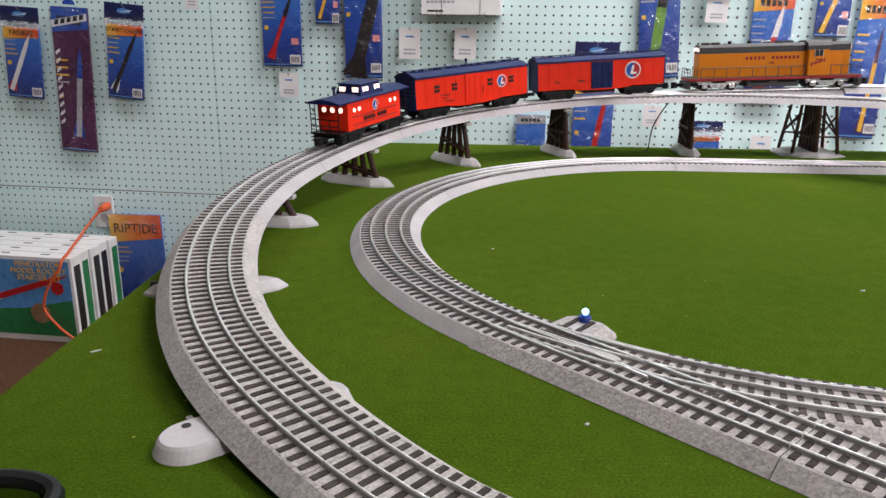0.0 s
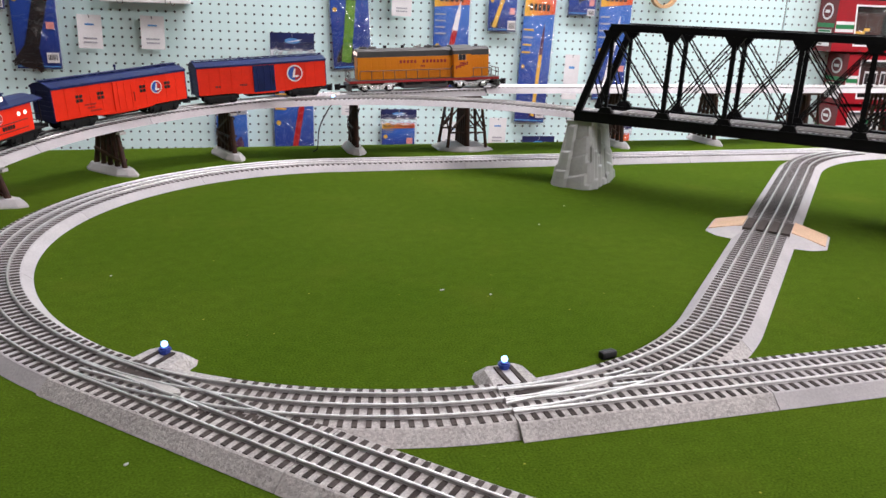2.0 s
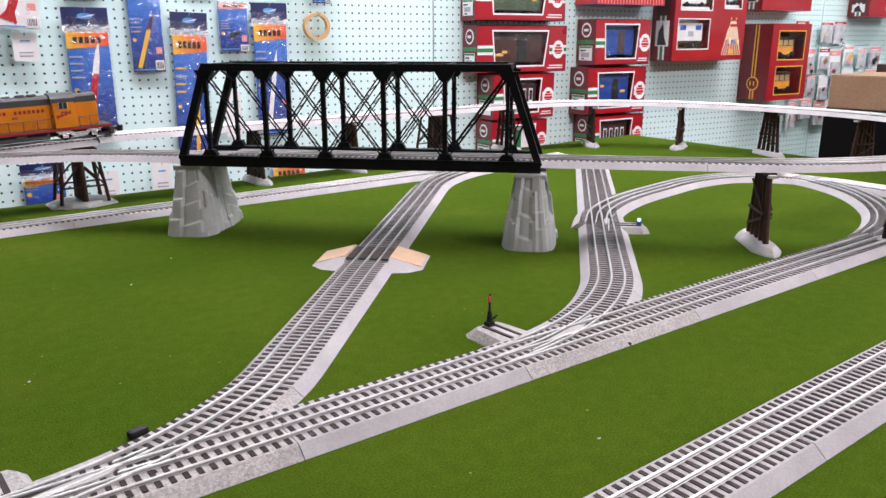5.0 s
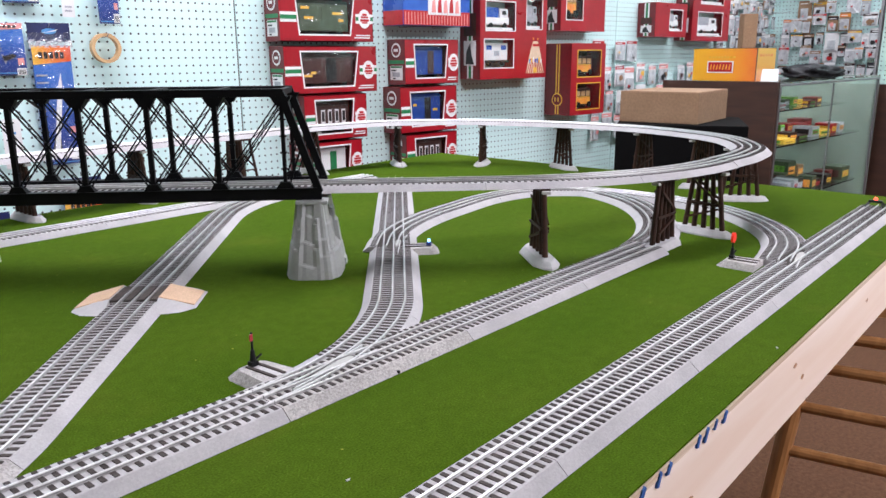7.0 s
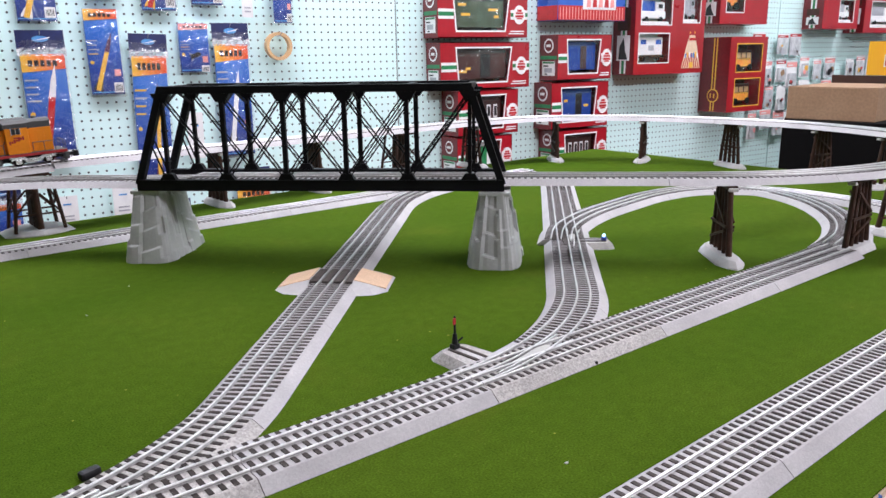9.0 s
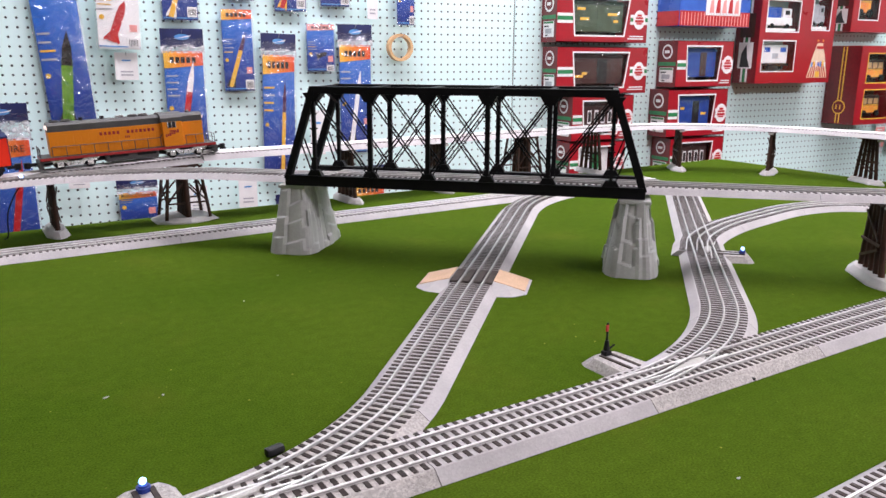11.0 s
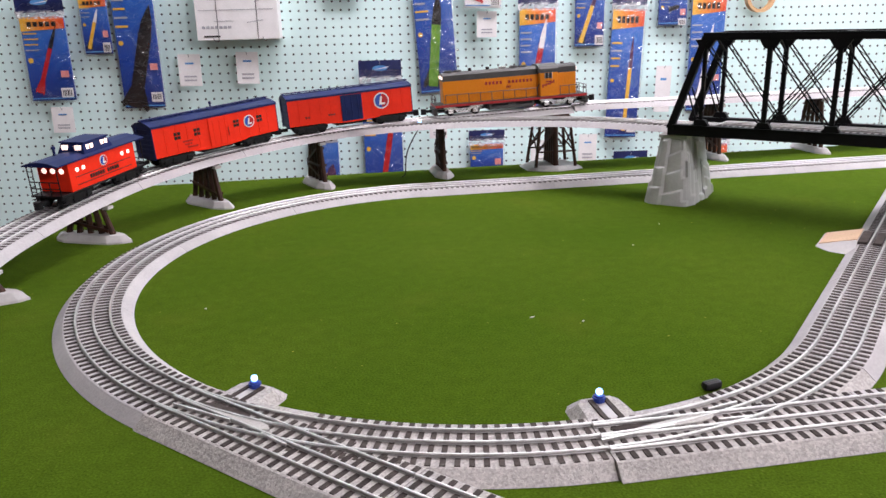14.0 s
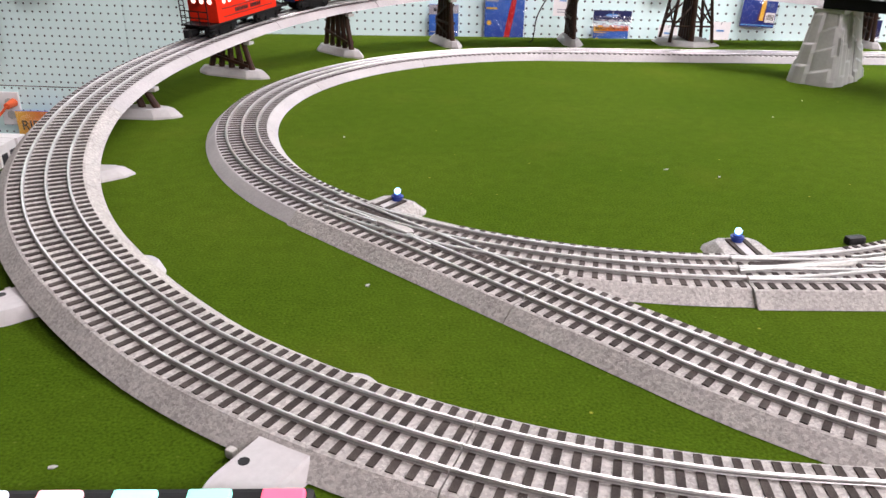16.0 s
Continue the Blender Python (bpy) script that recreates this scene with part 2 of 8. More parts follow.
VARNISH = wood("varnished_wood", (0.50, 0.24, 0.085), (0.34, 0.15, 0.05), (30, 30, 3), 0.35)
PLY = wood("plywood", (0.70, 0.57, 0.42), (0.52, 0.38, 0.25), (3, 3, 160), 0.7)
PANEL = wood("dark_wood_panel", (0.058, 0.022, 0.011), (0.034, 0.013, 0.007), (2, 2, 14), 0.6)
FLOORM = surf("brown_carpet", (0.118, 0.060, 0.033), (0.080, 0.040, 0.022), 95, 0.95, bump=0.6, bump_scale=420, fine=0.35, spec=0.1, dist=0.002)
# wall colour set low so that little light bounces back
CREAM = surf("low_bounce_taupe", (0.17, 0.16, 0.145), (0.145, 0.135, 0.12), 3, 0.7, bump=0.1, bump_scale=200)
TILEW = surf("ceiling_tile_white", (0.78, 0.78, 0.76), (0.70, 0.70, 0.68), 20, 0.9, bump=0.3, bump_scale=260)
RED = surf("red_car_paint", (0.90, 0.032, 0.008), (0.84, 0.028, 0.007), 40, 0.42, spec=0.22, fine=0.04)
NAVY = surf("navy_car_paint", (0.010, 0.020, 0.100), (0.008, 0.015, 0.075), 40, 0.45, spec=0.18, fine=0.05)
YELLOW = surf("armour_yellow_paint", (0.80, 0.255, 0.008), (0.74, 0.225, 0.007), 40, 0.45, spec=0.2, fine=0.04)
GREY = surf("locomotive_grey_paint", (0.080, 0.079, 0.077), (0.066, 0.065, 0.064), 40, 0.5, spec=0.25, fine=0.05)
CRIMSON = surf("crimson_stripe_paint", (0.36, 0.012, 0.012), (0.30, 0.010, 0.010), 50, 0.4)
CHROME = surf("silver_truck_metal", (0.86, 0.86, 0.85), (0.66, 0.66, 0.65), 120, 0.22, metal=0.9, bump=0.3, bump_scale=300)
STEEL = surf("dull_steel", (0.35, 0.35, 0.36), (0.25, 0.25, 0.26), 90, 0.4, metal=0.8)
WHITE = surf("white_card", (0.80, 0.80, 0.79), (0.74, 0.74, 0.73), 30, 0.5, fine=0.03)
BLUE = surf("blue_print_card", (0.026, 0.11, 0.48), (0.012, 0.052, 0.33), 9, 0.28, coat=0.3, fine=0.04)
DEEPBLUE = surf("dark_blue_header_card", (0.012, 0.022, 0.105), (0.008, 0.014, 0.07), 30, 0.3, coat=0.4)
PURPLE = surf("purple_print_card", (0.100, 0.022, 0.085), (0.060, 0.014, 0.055), 12, 0.3, coat=0.4)
ORANGE = surf("orange_print", (0.80, 0.20, 0.030), (0.85, 0.42, 0.05), 16, 0.3, coat=0.4)
REDINK = surf("red_ink", (0.50, 0.012, 0.016), (0.42, 0.009, 0.011), 40, 0.3, coat=0.3)
PINKINK = surf("pink_ink", (0.80, 0.33, 0.30), (0.75, 0.28, 0.26), 40, 0.4)
BLACKINK = surf("black_ink", (0.015, 0.014, 0.016), (0.010, 0.010, 0.011), 40, 0.3, coat=0.3)
YELLOWINK = surf("yellow_ink", (0.80, 0.48, 0.05), (0.75, 0.40, 0.04), 40, 0.3)
GREENINK = surf("green_ink", (0.02, 0.22, 0.075), (0.015, 0.17, 0.055), 40, 0.3)
LIMEINK = surf("lime_ink", (0.16, 0.36, 0.04), (0.06, 0.18, 0.02), 60, 0.3)
SKYINK = surf("sky_blue_ink", (0.10, 0.33, 0.66), (0.07, 0.25, 0.55), 40, 0.3)
GREYINK = surf("grey_ink", (0.42, 0.43, 0.46), (0.34, 0.35, 0.38), 60, 0.4)
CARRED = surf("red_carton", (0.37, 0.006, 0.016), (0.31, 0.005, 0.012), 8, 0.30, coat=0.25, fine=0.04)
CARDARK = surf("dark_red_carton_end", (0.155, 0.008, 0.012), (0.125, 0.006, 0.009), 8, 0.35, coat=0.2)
CARDB = surf("brown_cardboard", (0.30, 0.185, 0.105), (0.26, 0.155, 0.085), 12, 0.85, bump=0.15, bump_scale=160)
MASK = surf("masking_tape", (0.62, 0.40, 0.20), (0.56, 0.35, 0.17), 60, 0.6)
CABLE = surf("orange_cable", (0.75, 0.13, 0.035), (0.68, 0.11, 0.03), 60, 0.45)
BLUETAPE = surf("blue_tape", (0.02, 0.10, 0.36), (0.015, 0.08, 0.28), 80, 0.6)
PVC = surf("milky_blister_plastic", (0.70, 0.72, 0.73), (0.44, 0.46, 0.48), 24, 0.12, coat=0.8, bump=0.5, bump_scale=60, dist=0.006)
LED = glow("led_bluish_white", (0.24, 0.50, 1.0), 5.0)
# the lantern's blue glow, put into its dark foot as weak emission
FOOTGLOW = glow("led_glow_on_foot", (0.006, 0.022, 0.16), 0.25)
LEDRED = glow("led_red", (1.0, 0.06, 0.03), 4.0)
WINLIGHT = glow("lit_window", (1.0, 0.76, 0.64), 1.25)
HEADLIGHT = glow("headlight", (1.0, 0.97, 0.92), 7.0)
TUBE = glow("lamp_diffuser", (0.97, 0.99, 1.0), 3.0)
VOID = surf("matt_black_paint", (0.004, 0.004, 0.004), (0.003, 0.003, 0.003), 50, 0.8, spec=0.08)
SHELF = surf("beige_shelf_laminate", (0.25, 0.30, 0.255), (0.21, 0.26, 0.22), 6, 0.5, fine=0.04)
GLASS = glass("clear_glass", (0.86, 0.95, 0.91))
BTN = [glow("lit_button_" + n, c, 1.3) for n, c in (("grey", (0.55, 0.6, 0.68)), ("rose", (0.7, 0.4, 0.42)),
                                                    ("teal", (0.25, 0.75, 0.7)), ("green", (0.2, 0.7, 0.6)), ("red", (0.95, 0.08, 0.15)))]


def film_mat(name, gloss, scale, depth):
    """Thin clear film: mostly see-through, with broad creases that catch the lamps."""
    m, nt, b = shader(name)
    tr = nt.nodes.new("ShaderNodeBsdfTransparent")
    gl = nt.nodes.new("ShaderNodeBsdfGlossy")
    gl.inputs["Roughness"].default_value = 0.10
    mx = nt.nodes.new("ShaderNodeMixShader")
    mx.inputs[0].default_value = gloss
    tc = nt.nodes.new("ShaderNodeTexCoord")
    n = nt.nodes.new("ShaderNodeTexNoise")
    n.inputs["Scale"].default_value, n.inputs["Detail"].default_value, n.inputs["Distortion"].default_value = scale, 2.5, 1.6
    nt.links.new(tc.outputs["Object"], n.inputs["Vector"])
    bp = nt.nodes.new("ShaderNodeBump")
    bp.inputs["Strength"].default_value, bp.inputs["Distance"].default_value = 1.0, depth
    nt.links.new(n.outputs["Fac"], bp.inputs["Height"])
    nt.links.new(bp.outputs["Normal"], gl.inputs["Normal"])
    nt.links.new(tr.outputs[0], mx.inputs[1])
    nt.links.new(gl.outputs[0], mx.inputs[2])
    nt.links.new(mx.outputs[0], nt.nodes["Material Output"].inputs["Surface"])
    return m


FILM = film_mat("clear_bag_film", 0.15, 14, 0.018)
WINFILM = film_mat("carton_window_film", 0.07, 9, 0.018)


def fade(name, stops, axis="X", rough=0.28, blotch=0.10):
    """Printed card whose ink fades along one of its axes, with a soft uneven print."""
    m, nt, b = shader(name)
    tc = nt.nodes.new("ShaderNodeTexCoord")
    sep = nt.nodes.new("ShaderNodeSeparateXYZ")
    nt.links.new(tc.outputs["Generated"], sep.inputs[0])
    n = nt.nodes.new("ShaderNodeTexNoise")
    n.inputs["Scale"].default_value, n.inputs["Detail"].default_value = 22, 4
    nt.links.new(tc.outputs["Object"], n.inputs["Vector"])
    mr = nt.nodes.new("ShaderNodeMapRange")
    mr.inputs["To Min"].default_value, mr.inputs["To Max"].default_value = -blotch, blotch
    nt.links.new(n.outputs["Fac"], mr.inputs["Value"])
    add = nt.nodes.new("ShaderNodeMath")
    nt.links.new(sep.outputs[axis], add.inputs[0])
    nt.links.new(mr.outputs["Result"], add.inputs[1])
    ramp = nt.nodes.new("ShaderNodeValToRGB")
    while len(ramp.color_ramp.elements) < len(stops):
        ramp.color_ramp.elements.new(0.5)
    for e, (p, c) in zip(ramp.color_ramp.elements, stops):
        e.position, e.color = p, (*c, 1)
    nt.links.new(add.outputs[0], ramp.inputs["Fac"])
    nt.links.new(ramp.outputs["Color"], b.inputs["Base Color"])
    b.inputs["Roughness"].default_value, b.inputs["Coat Weight"].default_value = rough, 0.4
    return m


BAND = fade("orange_title_fade", ((0.0, (0.85, 0.50, 0.06)), (0.45, (0.82, 0.24, 0.03)), (1.0, (0.72, 0.07, 0.02))))
BLUEFADE = fade("blue_card_fade", ((0.0, (0.005, 0.024, 0.17)), (0.35, (0.010, 0.058, 0.32)), (0.75, (0.024, 0.14, 0.52)), (1.0, (0.05, 0.20, 0.60))), "Z")


def crinkle_mat():
    """Empty part of a clear bag: creased film with white highlight streaks put into its colour."""
    m, nt, b = shader("creased_bag_film")
    tr = nt.nodes.new("ShaderNodeBsdfTransparent")
    b.inputs["Base Color"].default_value, b.inputs["Roughness"].default_value = (0.86, 0.87, 0.88, 1), 0.16
    tc = nt.nodes.new("ShaderNodeTexCoord")
    n = nt.nodes.new("ShaderNodeTexNoise")
    n.inputs["Scale"].default_value, n.inputs["Detail"].default_value, n.inputs["Distortion"].default_value = 30, 3, 2.4
    nt.links.new(tc.outputs["Object"], n.inputs["Vector"])
    bp = nt.nodes.new("ShaderNodeBump")
    bp.inputs["Strength"].default_value, bp.inputs["Distance"].default_value = 1.0, 0.010
    nt.links.new(n.outputs["Fac"], bp.inputs["Height"])
    nt.links.new(bp.outputs["Normal"], b.inputs["Normal"])
    # noise places the whitish highlights; the rest stays see-through
    mr = nt.nodes.new("ShaderNodeMapRange")
    mr.inputs["From Min"].default_value, mr.inputs["From Max"].default_value = 0.42, 0.60
    mr.inputs["To Min"].default_value, mr.inputs["To Max"].default_value = 0.10, 0.72
    nt.links.new(n.outputs["Fac"], mr.inputs["Value"])
    mx = nt.nodes.new("ShaderNodeMixShader")
    nt.links.new(mr.outputs["Result"], mx.inputs[0])
    nt.links.new(tr.outputs[0], mx.inputs[1])
    nt.links.new(b.outputs[0], mx.inputs[2])
    nt.links.new(mx.outputs[0], nt.nodes["Material Output"].inputs["Surface"])
    return m


CREASE = crinkle_mat()

# ---- mesh tools ----
def part(name, bm, material, parent=None, label="", m=None, smooth=False):
    """Links a bmesh as one mesh object, under a thing or a part."""
    me = bpy.data.meshes.new(name)
    bmesh.ops.recalc_face_normals(bm, faces=bm.faces)
    if smooth:
        for f in bm.faces:
            f.smooth = True
    bm.to_mesh(me)
    bm.free()
    for one in material if isinstance(material, (list, tuple)) else (material,):
        me.materials.append(one)
    ob = new(name, me)
    if parent is not None:
        ob.parent = parent
    if m is not None:
        ob.matrix_local = m
    if label:
        tagged(ob, label)
    return ob


def shared(name, mesh, parent, m, label=""):
    ob = new(name, mesh)
    ob.parent = parent
    ob.matrix_local = m
    if label:
        tagged(ob, label)
    return ob


def thing(name, m, label, category, group="", kind=""):
    return tagged(_at(new(name), m), label, category, group, kind)


def _at(ob, m):
    ob.empty_display_size = 0.02
    ob.matrix_world = m
    return ob


def block(bm, x0, x1, y0, y1, z0, z1, bevel=0.0, m=None, mat=0):
    """A box, with bevelled edges where asked."""
    r = bmesh.ops.create_cube(bm, size=1.0)
    vs = r["verts"]
    for v in vs:
        v.co = Vector((x0 + (v.co.x + 0.5) * (x1 - x0), y0 + (v.co.y + 0.5) * (y1 - y0), z0 + (v.co.z + 0.5) * (z1 - z0)))
    faces = list({f for v in vs for f in v.link_faces})
    if bevel:
        es = list({e for v in vs for e in v.link_edges})
        rb = bmesh.ops.bevel(bm, geom=es, offset=bevel, segments=2, affect="EDGES", profile=0.6)
        vs = list({v for f in rb["faces"] for v in f.verts} | {v for v in vs if v.is_valid})
        faces = list({f for v in vs for f in v.link_faces})
    for f in faces:
        f.material_index = mat
    if m is not None:
        bmesh.ops.transform(bm, matrix=m, verts=vs)
    return vs


def rod(bm, a, b, r, r2=None, seg=8, mat=0):
    """A round bar from a to b."""
    a, b = Vector(a), Vector(b)
    d = b - a
    res = bmesh.ops.create_cone(bm, cap_ends=True, segments=seg, radius1=r, radius2=r if r2 is None else r2, depth=d.length)
    q = d.to_track_quat("Z", "Y").to_matrix().to_4x4()
    bmesh.ops.transform(bm, matrix=Matrix.Translation((a + b) / 2) @ q, verts=res["verts"])
    for f in {f for v in res["verts"] for f in v.link_faces}:
        f.material_index = mat
    return res["verts"]


def beam(bm, a, b, w, h, up=(0, 0, 1), mat=0):
    """A square bar from a to b, w wide and h deep along up."""
    a, b, up = Vector(a), Vector(b), Vector(up)
    d = (b - a).normalized()
    side = d.cross(up).normalized() * (w / 2)
    top = side.cross(d).normalized() * (h / 2)
    vs = [bm.verts.new(p + s * side + t * top) for p in (a, b) for s, t in ((-1, -1), (1, -1), (1, 1), (-1, 1))]
    for i in range(4):
        j = (i + 1) % 4
        bm.faces.new((vs[i], vs[j], vs[4 + j], vs[4 + i])).material_index = mat
    bm.faces.new(vs[3::-1]).material_index = mat
    bm.faces.new(vs[4:]).material_index = mat


def prism(bm, outline, z0, z1, mat=0, m=None, axis="z"):
    """An outline raised from z0 to z1 (axis y: the outline lies in x and z, and z0, z1 are depths along y)."""
    def pt(p, k):
        v = Vector((p[0], p[1], k)) if axis == "z" else Vector((p[0], k, p[1]))
        return m @ v if m is not None else v
    lo = [bm.verts.new(pt(p, z0)) for p in outline]
    hi = [bm.verts.new(pt(p, z1)) for p in outline]
    n = len(outline)
    fs = [bm.faces.new(lo[::-1]), bm.faces.new(hi)]
    for i in range(n):
        fs.append(bm.faces.new((lo[i], lo[(i + 1) % n], hi[(i + 1) % n], hi[i])))
    for f in fs:
        f.material_index = mat


def sweep(bm, pts, profile, closed=True, mat=0, mats=None, spread=None):
    """Sweeps a profile of (side, height) along points (u, v, heading, z); side is to the left."""
    rings = []
    for i, (u, v, h, z) in enumerate(pts):
        nx, ny = -math.sin(h), math.cos(h)
        w = spread[i] if spread else 1.0
        rings.append([bm.verts.new((u + nx * o * w, v + ny * o * w, z + k)) for o, k in profile])
    n = len(profile)
    for a, b in zip(rings, rings[1:]):
        for i in range(n if closed else n - 1):
            j = (i + 1) % n
            bm.faces.new((a[i], b[i], b[j], a[j])).material_index = mats[i] if mats else mat
    bm.faces.new(rings[0]).material_index = mat
    bm.faces.new(rings[-1][::-1]).material_index = mat


def tube(bm, pts, r, seg=8, mat=0):
    """A round cable through a list of points."""
    rings = []
    for i, p in enumerate(pts):
        a, b = Vector(pts[max(0, i - 1)]), Vector(pts[min(len(pts) - 1, i + 1)])
        q = (b - a).to_track_quat("Z", "Y")
        rings.append([bm.verts.new(Vector(p) + q @ Vector((r * math.cos(2 * math.pi * k / seg), r * math.sin(2 * math.pi * k / seg), 0))) for k in range(seg)])
    for a, b in zip(rings, rings[1:]):
        for k in range(seg):
            bm.faces.new((a[k], a[(k + 1) % seg], b[(k + 1) % seg], b[k])).material_index = mat
    bm.faces.new(rings[0][::-1]), bm.faces.new(rings[-1])


def smooth_line(keys, per=10):
    """A Catmull-Rom line through a few points."""
    ks = [Vector(k) for k in keys]
    ks = [2 * ks[0] - ks[1]] + ks + [2 * ks[-1] - ks[-2]]
    out = []
    for i in range(1, len(ks) - 2):
        for j in range(per):
            t = j / per
            p0, p1, p2, p3 = ks[i - 1:i + 3]
            out.append(0.5 * ((2 * p1) + (p2 - p0) * t + (2 * p0 - 5 * p1 + 4 * p2 - p3) * t * t + (3 * p1 - p0 - 3 * p2 + p3) * t ** 3))
    out.append(ks[-2])
    return out


def lettering(text, size, material, parent, m, name="lettering", depth=0.0006, spread=1.0):
    """Raised words in the built-in font, in the parent's x and y."""
    cu = bpy.data.curves.new(name, "FONT")
    cu.body, cu.size, cu.extrude, cu.align_x, cu.align_y = text, size, depth, "CENTER", "CENTER"
    cu.space_character, cu.resolution_u = spread, 2
    cu.materials.append(material)
    ob = new(name, cu)
    ob.parent = parent
    ob.matrix_local = m
    return ob


UPRIGHT = pose(0, 0, 0, 90, 0, 0)

# ---- room shell ----
def wall(name, x0, x1, y0, y1, z0, z1, material, label):
    bm = bmesh.new()
    block(bm, x0, x1, y0, y1, z0, z1)
    return tagged(part(name, bm, material), label, "wall", kind="structure")


bm = bmesh.new()
block(bm, X0, X1, Y0, WALL_Y, FLOOR - 0.1, FLOOR)
tagged(part("floor", bm, FLOORM), "brown low-pile carpet floor of the shop", "floor", kind="structure")
bm = bmesh.new()
block(bm, X0, X1, Y0, WALL_Y, CEIL, CEIL + 0.1)
for i in range(int((X1 - X0) / 0.6) + 1):
    block(bm, X0 + i * 0.6 - 0.012, X0 + i * 0.6 + 0.012, Y0, WALL_Y, CEIL - 0.006, CEIL + 0.02)
tagged(part("ceiling", bm, TILEW), "white suspended ceiling with narrow grid bars", "ceiling", kind="structure")

# pegboard back wall: a row of sheets with thin seams, a rail seam below the table's height
sheets = [(-3.4, -1.18, -0.8, -0.378), (-1.18, 1.832, -0.8, -0.378), (1.836, 4.28, -0.8, -0.378), (4.284, 6.4, -0.8, -0.378),
          (-3.4, -1.18, -0.374, 1.95), (-1.18, 1.832, -0.374, 1.95), (1.836, 4.28, -0.374, 1.95), (4.284, 6.4, -0.374, 1.95)]
bm = bmesh.new()
block(bm, X0, X1, WALL_Y + 0.004, WALL_Y + 0.12, FLOOR - 0.1, CEIL + 0.1)
back = tagged(part("wall_north", bm, CREAM), "pale mint pegboard wall hung with hobby stock", "wall", kind="structure")
for a, b, c, d in sheets:
    bm = bmesh.new()
    block(bm, a + 0.001, b - 0.001, WALL_Y - 0.004, WALL_Y + 0.002, c, d, 0.0008)
    part("pegboard_sheet", bm, PEG, back)
# unseen walls added behind and beside the camera; their dark colour limits fill light
wall("wall_west", X0 - 0.12, X0, Y0 - 0.12, WALL_Y + 0.12, FLOOR - 0.1, CEIL + 0.1, CREAM, "unseen taupe shop wall added to close the room, kept dark against bounced light")
wall("wall_south", X0, X1, Y0 - 0.12, Y0, FLOOR - 0.1, CEIL + 0.1, CREAM, "unseen taupe shop wall added to close the room, kept dark against bounced light")
bm = bmesh.new()
block(bm, X1, X1 + 0.12, Y0 - 0.12, WALL_Y + 0.12, FLOOR - 0.1, CEIL + 0.1)
tagged(part("wall_east", bm, PEG_SIDE), "pale mint pegboard end wall of the shop", "wall", kind="structure")

for lx, ly, watts in LAMPS:
    lamp = thing("ceiling_light", pose(lx, ly, CEIL), "white fluorescent troffer set in the ceiling", "ceiling light", "ceiling lights")
    bm = bmesh.new()
    for a in ((-0.62, 0.62, -0.27, -0.255), (-0.62, 0.62, 0.255, 0.27), (-0.62, -0.605, -0.255, 0.255), (0.605, 0.62, -0.255, 0.255)):
        block(bm, *a, -0.05, 0.0)
    part("frame", bm, WHITE, lamp)
    bm = bmesh.new()
    block(bm, -0.6, 0.6, -0.25, 0.25, -0.03, -0.015)
    part("diffuser", bm, TUBE, lamp)

# ---- layout table ----
TU0, TU1, TV0, TV1 = -0.335, 2.235, 0.072, 1.475
table = thing("layout_table", MT @ pose((TU0 + TU1) / 2, (TV0 + TV1) / 2, FLOOR), "large train layout table with green grass mat and raw pine edge", "table")
TO = Matrix.Translation((-(TU0 + TU1) / 2, -(TV0 + TV1) / 2, -FLOOR))


def on_table(bm):
    bmesh.ops.transform(bm, matrix=TO, verts=bm.verts)
    return bm


bm = bmesh.new()
NX, NY = 90, 50
grid = [[bm.verts.new((TU0 + 0.002 + (TU1 - TU0 - 0.004) * i / NX, TV0 + 0.0012 + (TV1 - TV0 - 0.006) * j / NY, 0)) for j in range(NY + 1)] for i in range(NX + 1)]
for i in range(NX):
    for j in range(NY):
        bm.faces.new((grid[i][j], grid[i + 1][j], grid[i + 1][j + 1], grid[i][j + 1]))
res = bmesh.ops.extrude_face_region(bm, geom=list(bm.faces))
bmesh.ops.translate(bm, vec=(0, 0, -0.0022), verts=[g for g in res["geom"] if isinstance(g, bmesh.types.BMVert)])
part("grass_mat", on_table(bm), GRASS, table, "olive green printed grass mat")
bm = bmesh.new()
block(bm, TU0, TU1, TV0 - 0.0004, TV1, -0.0085, -0.0024, 0.0006)
part("plywood_top", on_table(bm), PLY, table)
for n, a in (("front_board", (TU0, TU1, TV0 + 0.0005, TV0 + 0.0195, -0.094, -0.0087)), ("back_board", (TU0 + 0.03, TU1 - 0.03, TV1 - 0.04, TV1 - 0.02, -0.11, -0.0087)),
             ("side_board", (TU0 + 0.01, TU0 + 0.03, TV0 + 0.001, TV1 - 0.02, -0.11, -0.0087)), ("side_board", (TU1 - 0.03, TU1 - 0.01, TV0 + 0.001, TV1 - 0.02, -0.11, -0.0087))):
    bm = bmesh.new()
    block(bm, *a, 0.0015)
    part(n, on_table(bm), PINE, table, "raw pine edge board with knots")
for u, v in ((TU0 + 0.3, TV0 + 0.45), (TU1 - 0.7, TV0 + 0.45), (TU0 + 0.3, TV1 - 0.06), (TU1 - 0.3, TV1 - 0.06)):
    bm = bmesh.new()
    block(bm, u - 0.04, u + 0.04, v - 0.04, v + 0.04, FLOOR, -0.0087, 0.002)
    part("leg", on_table(bm), PINE, table)
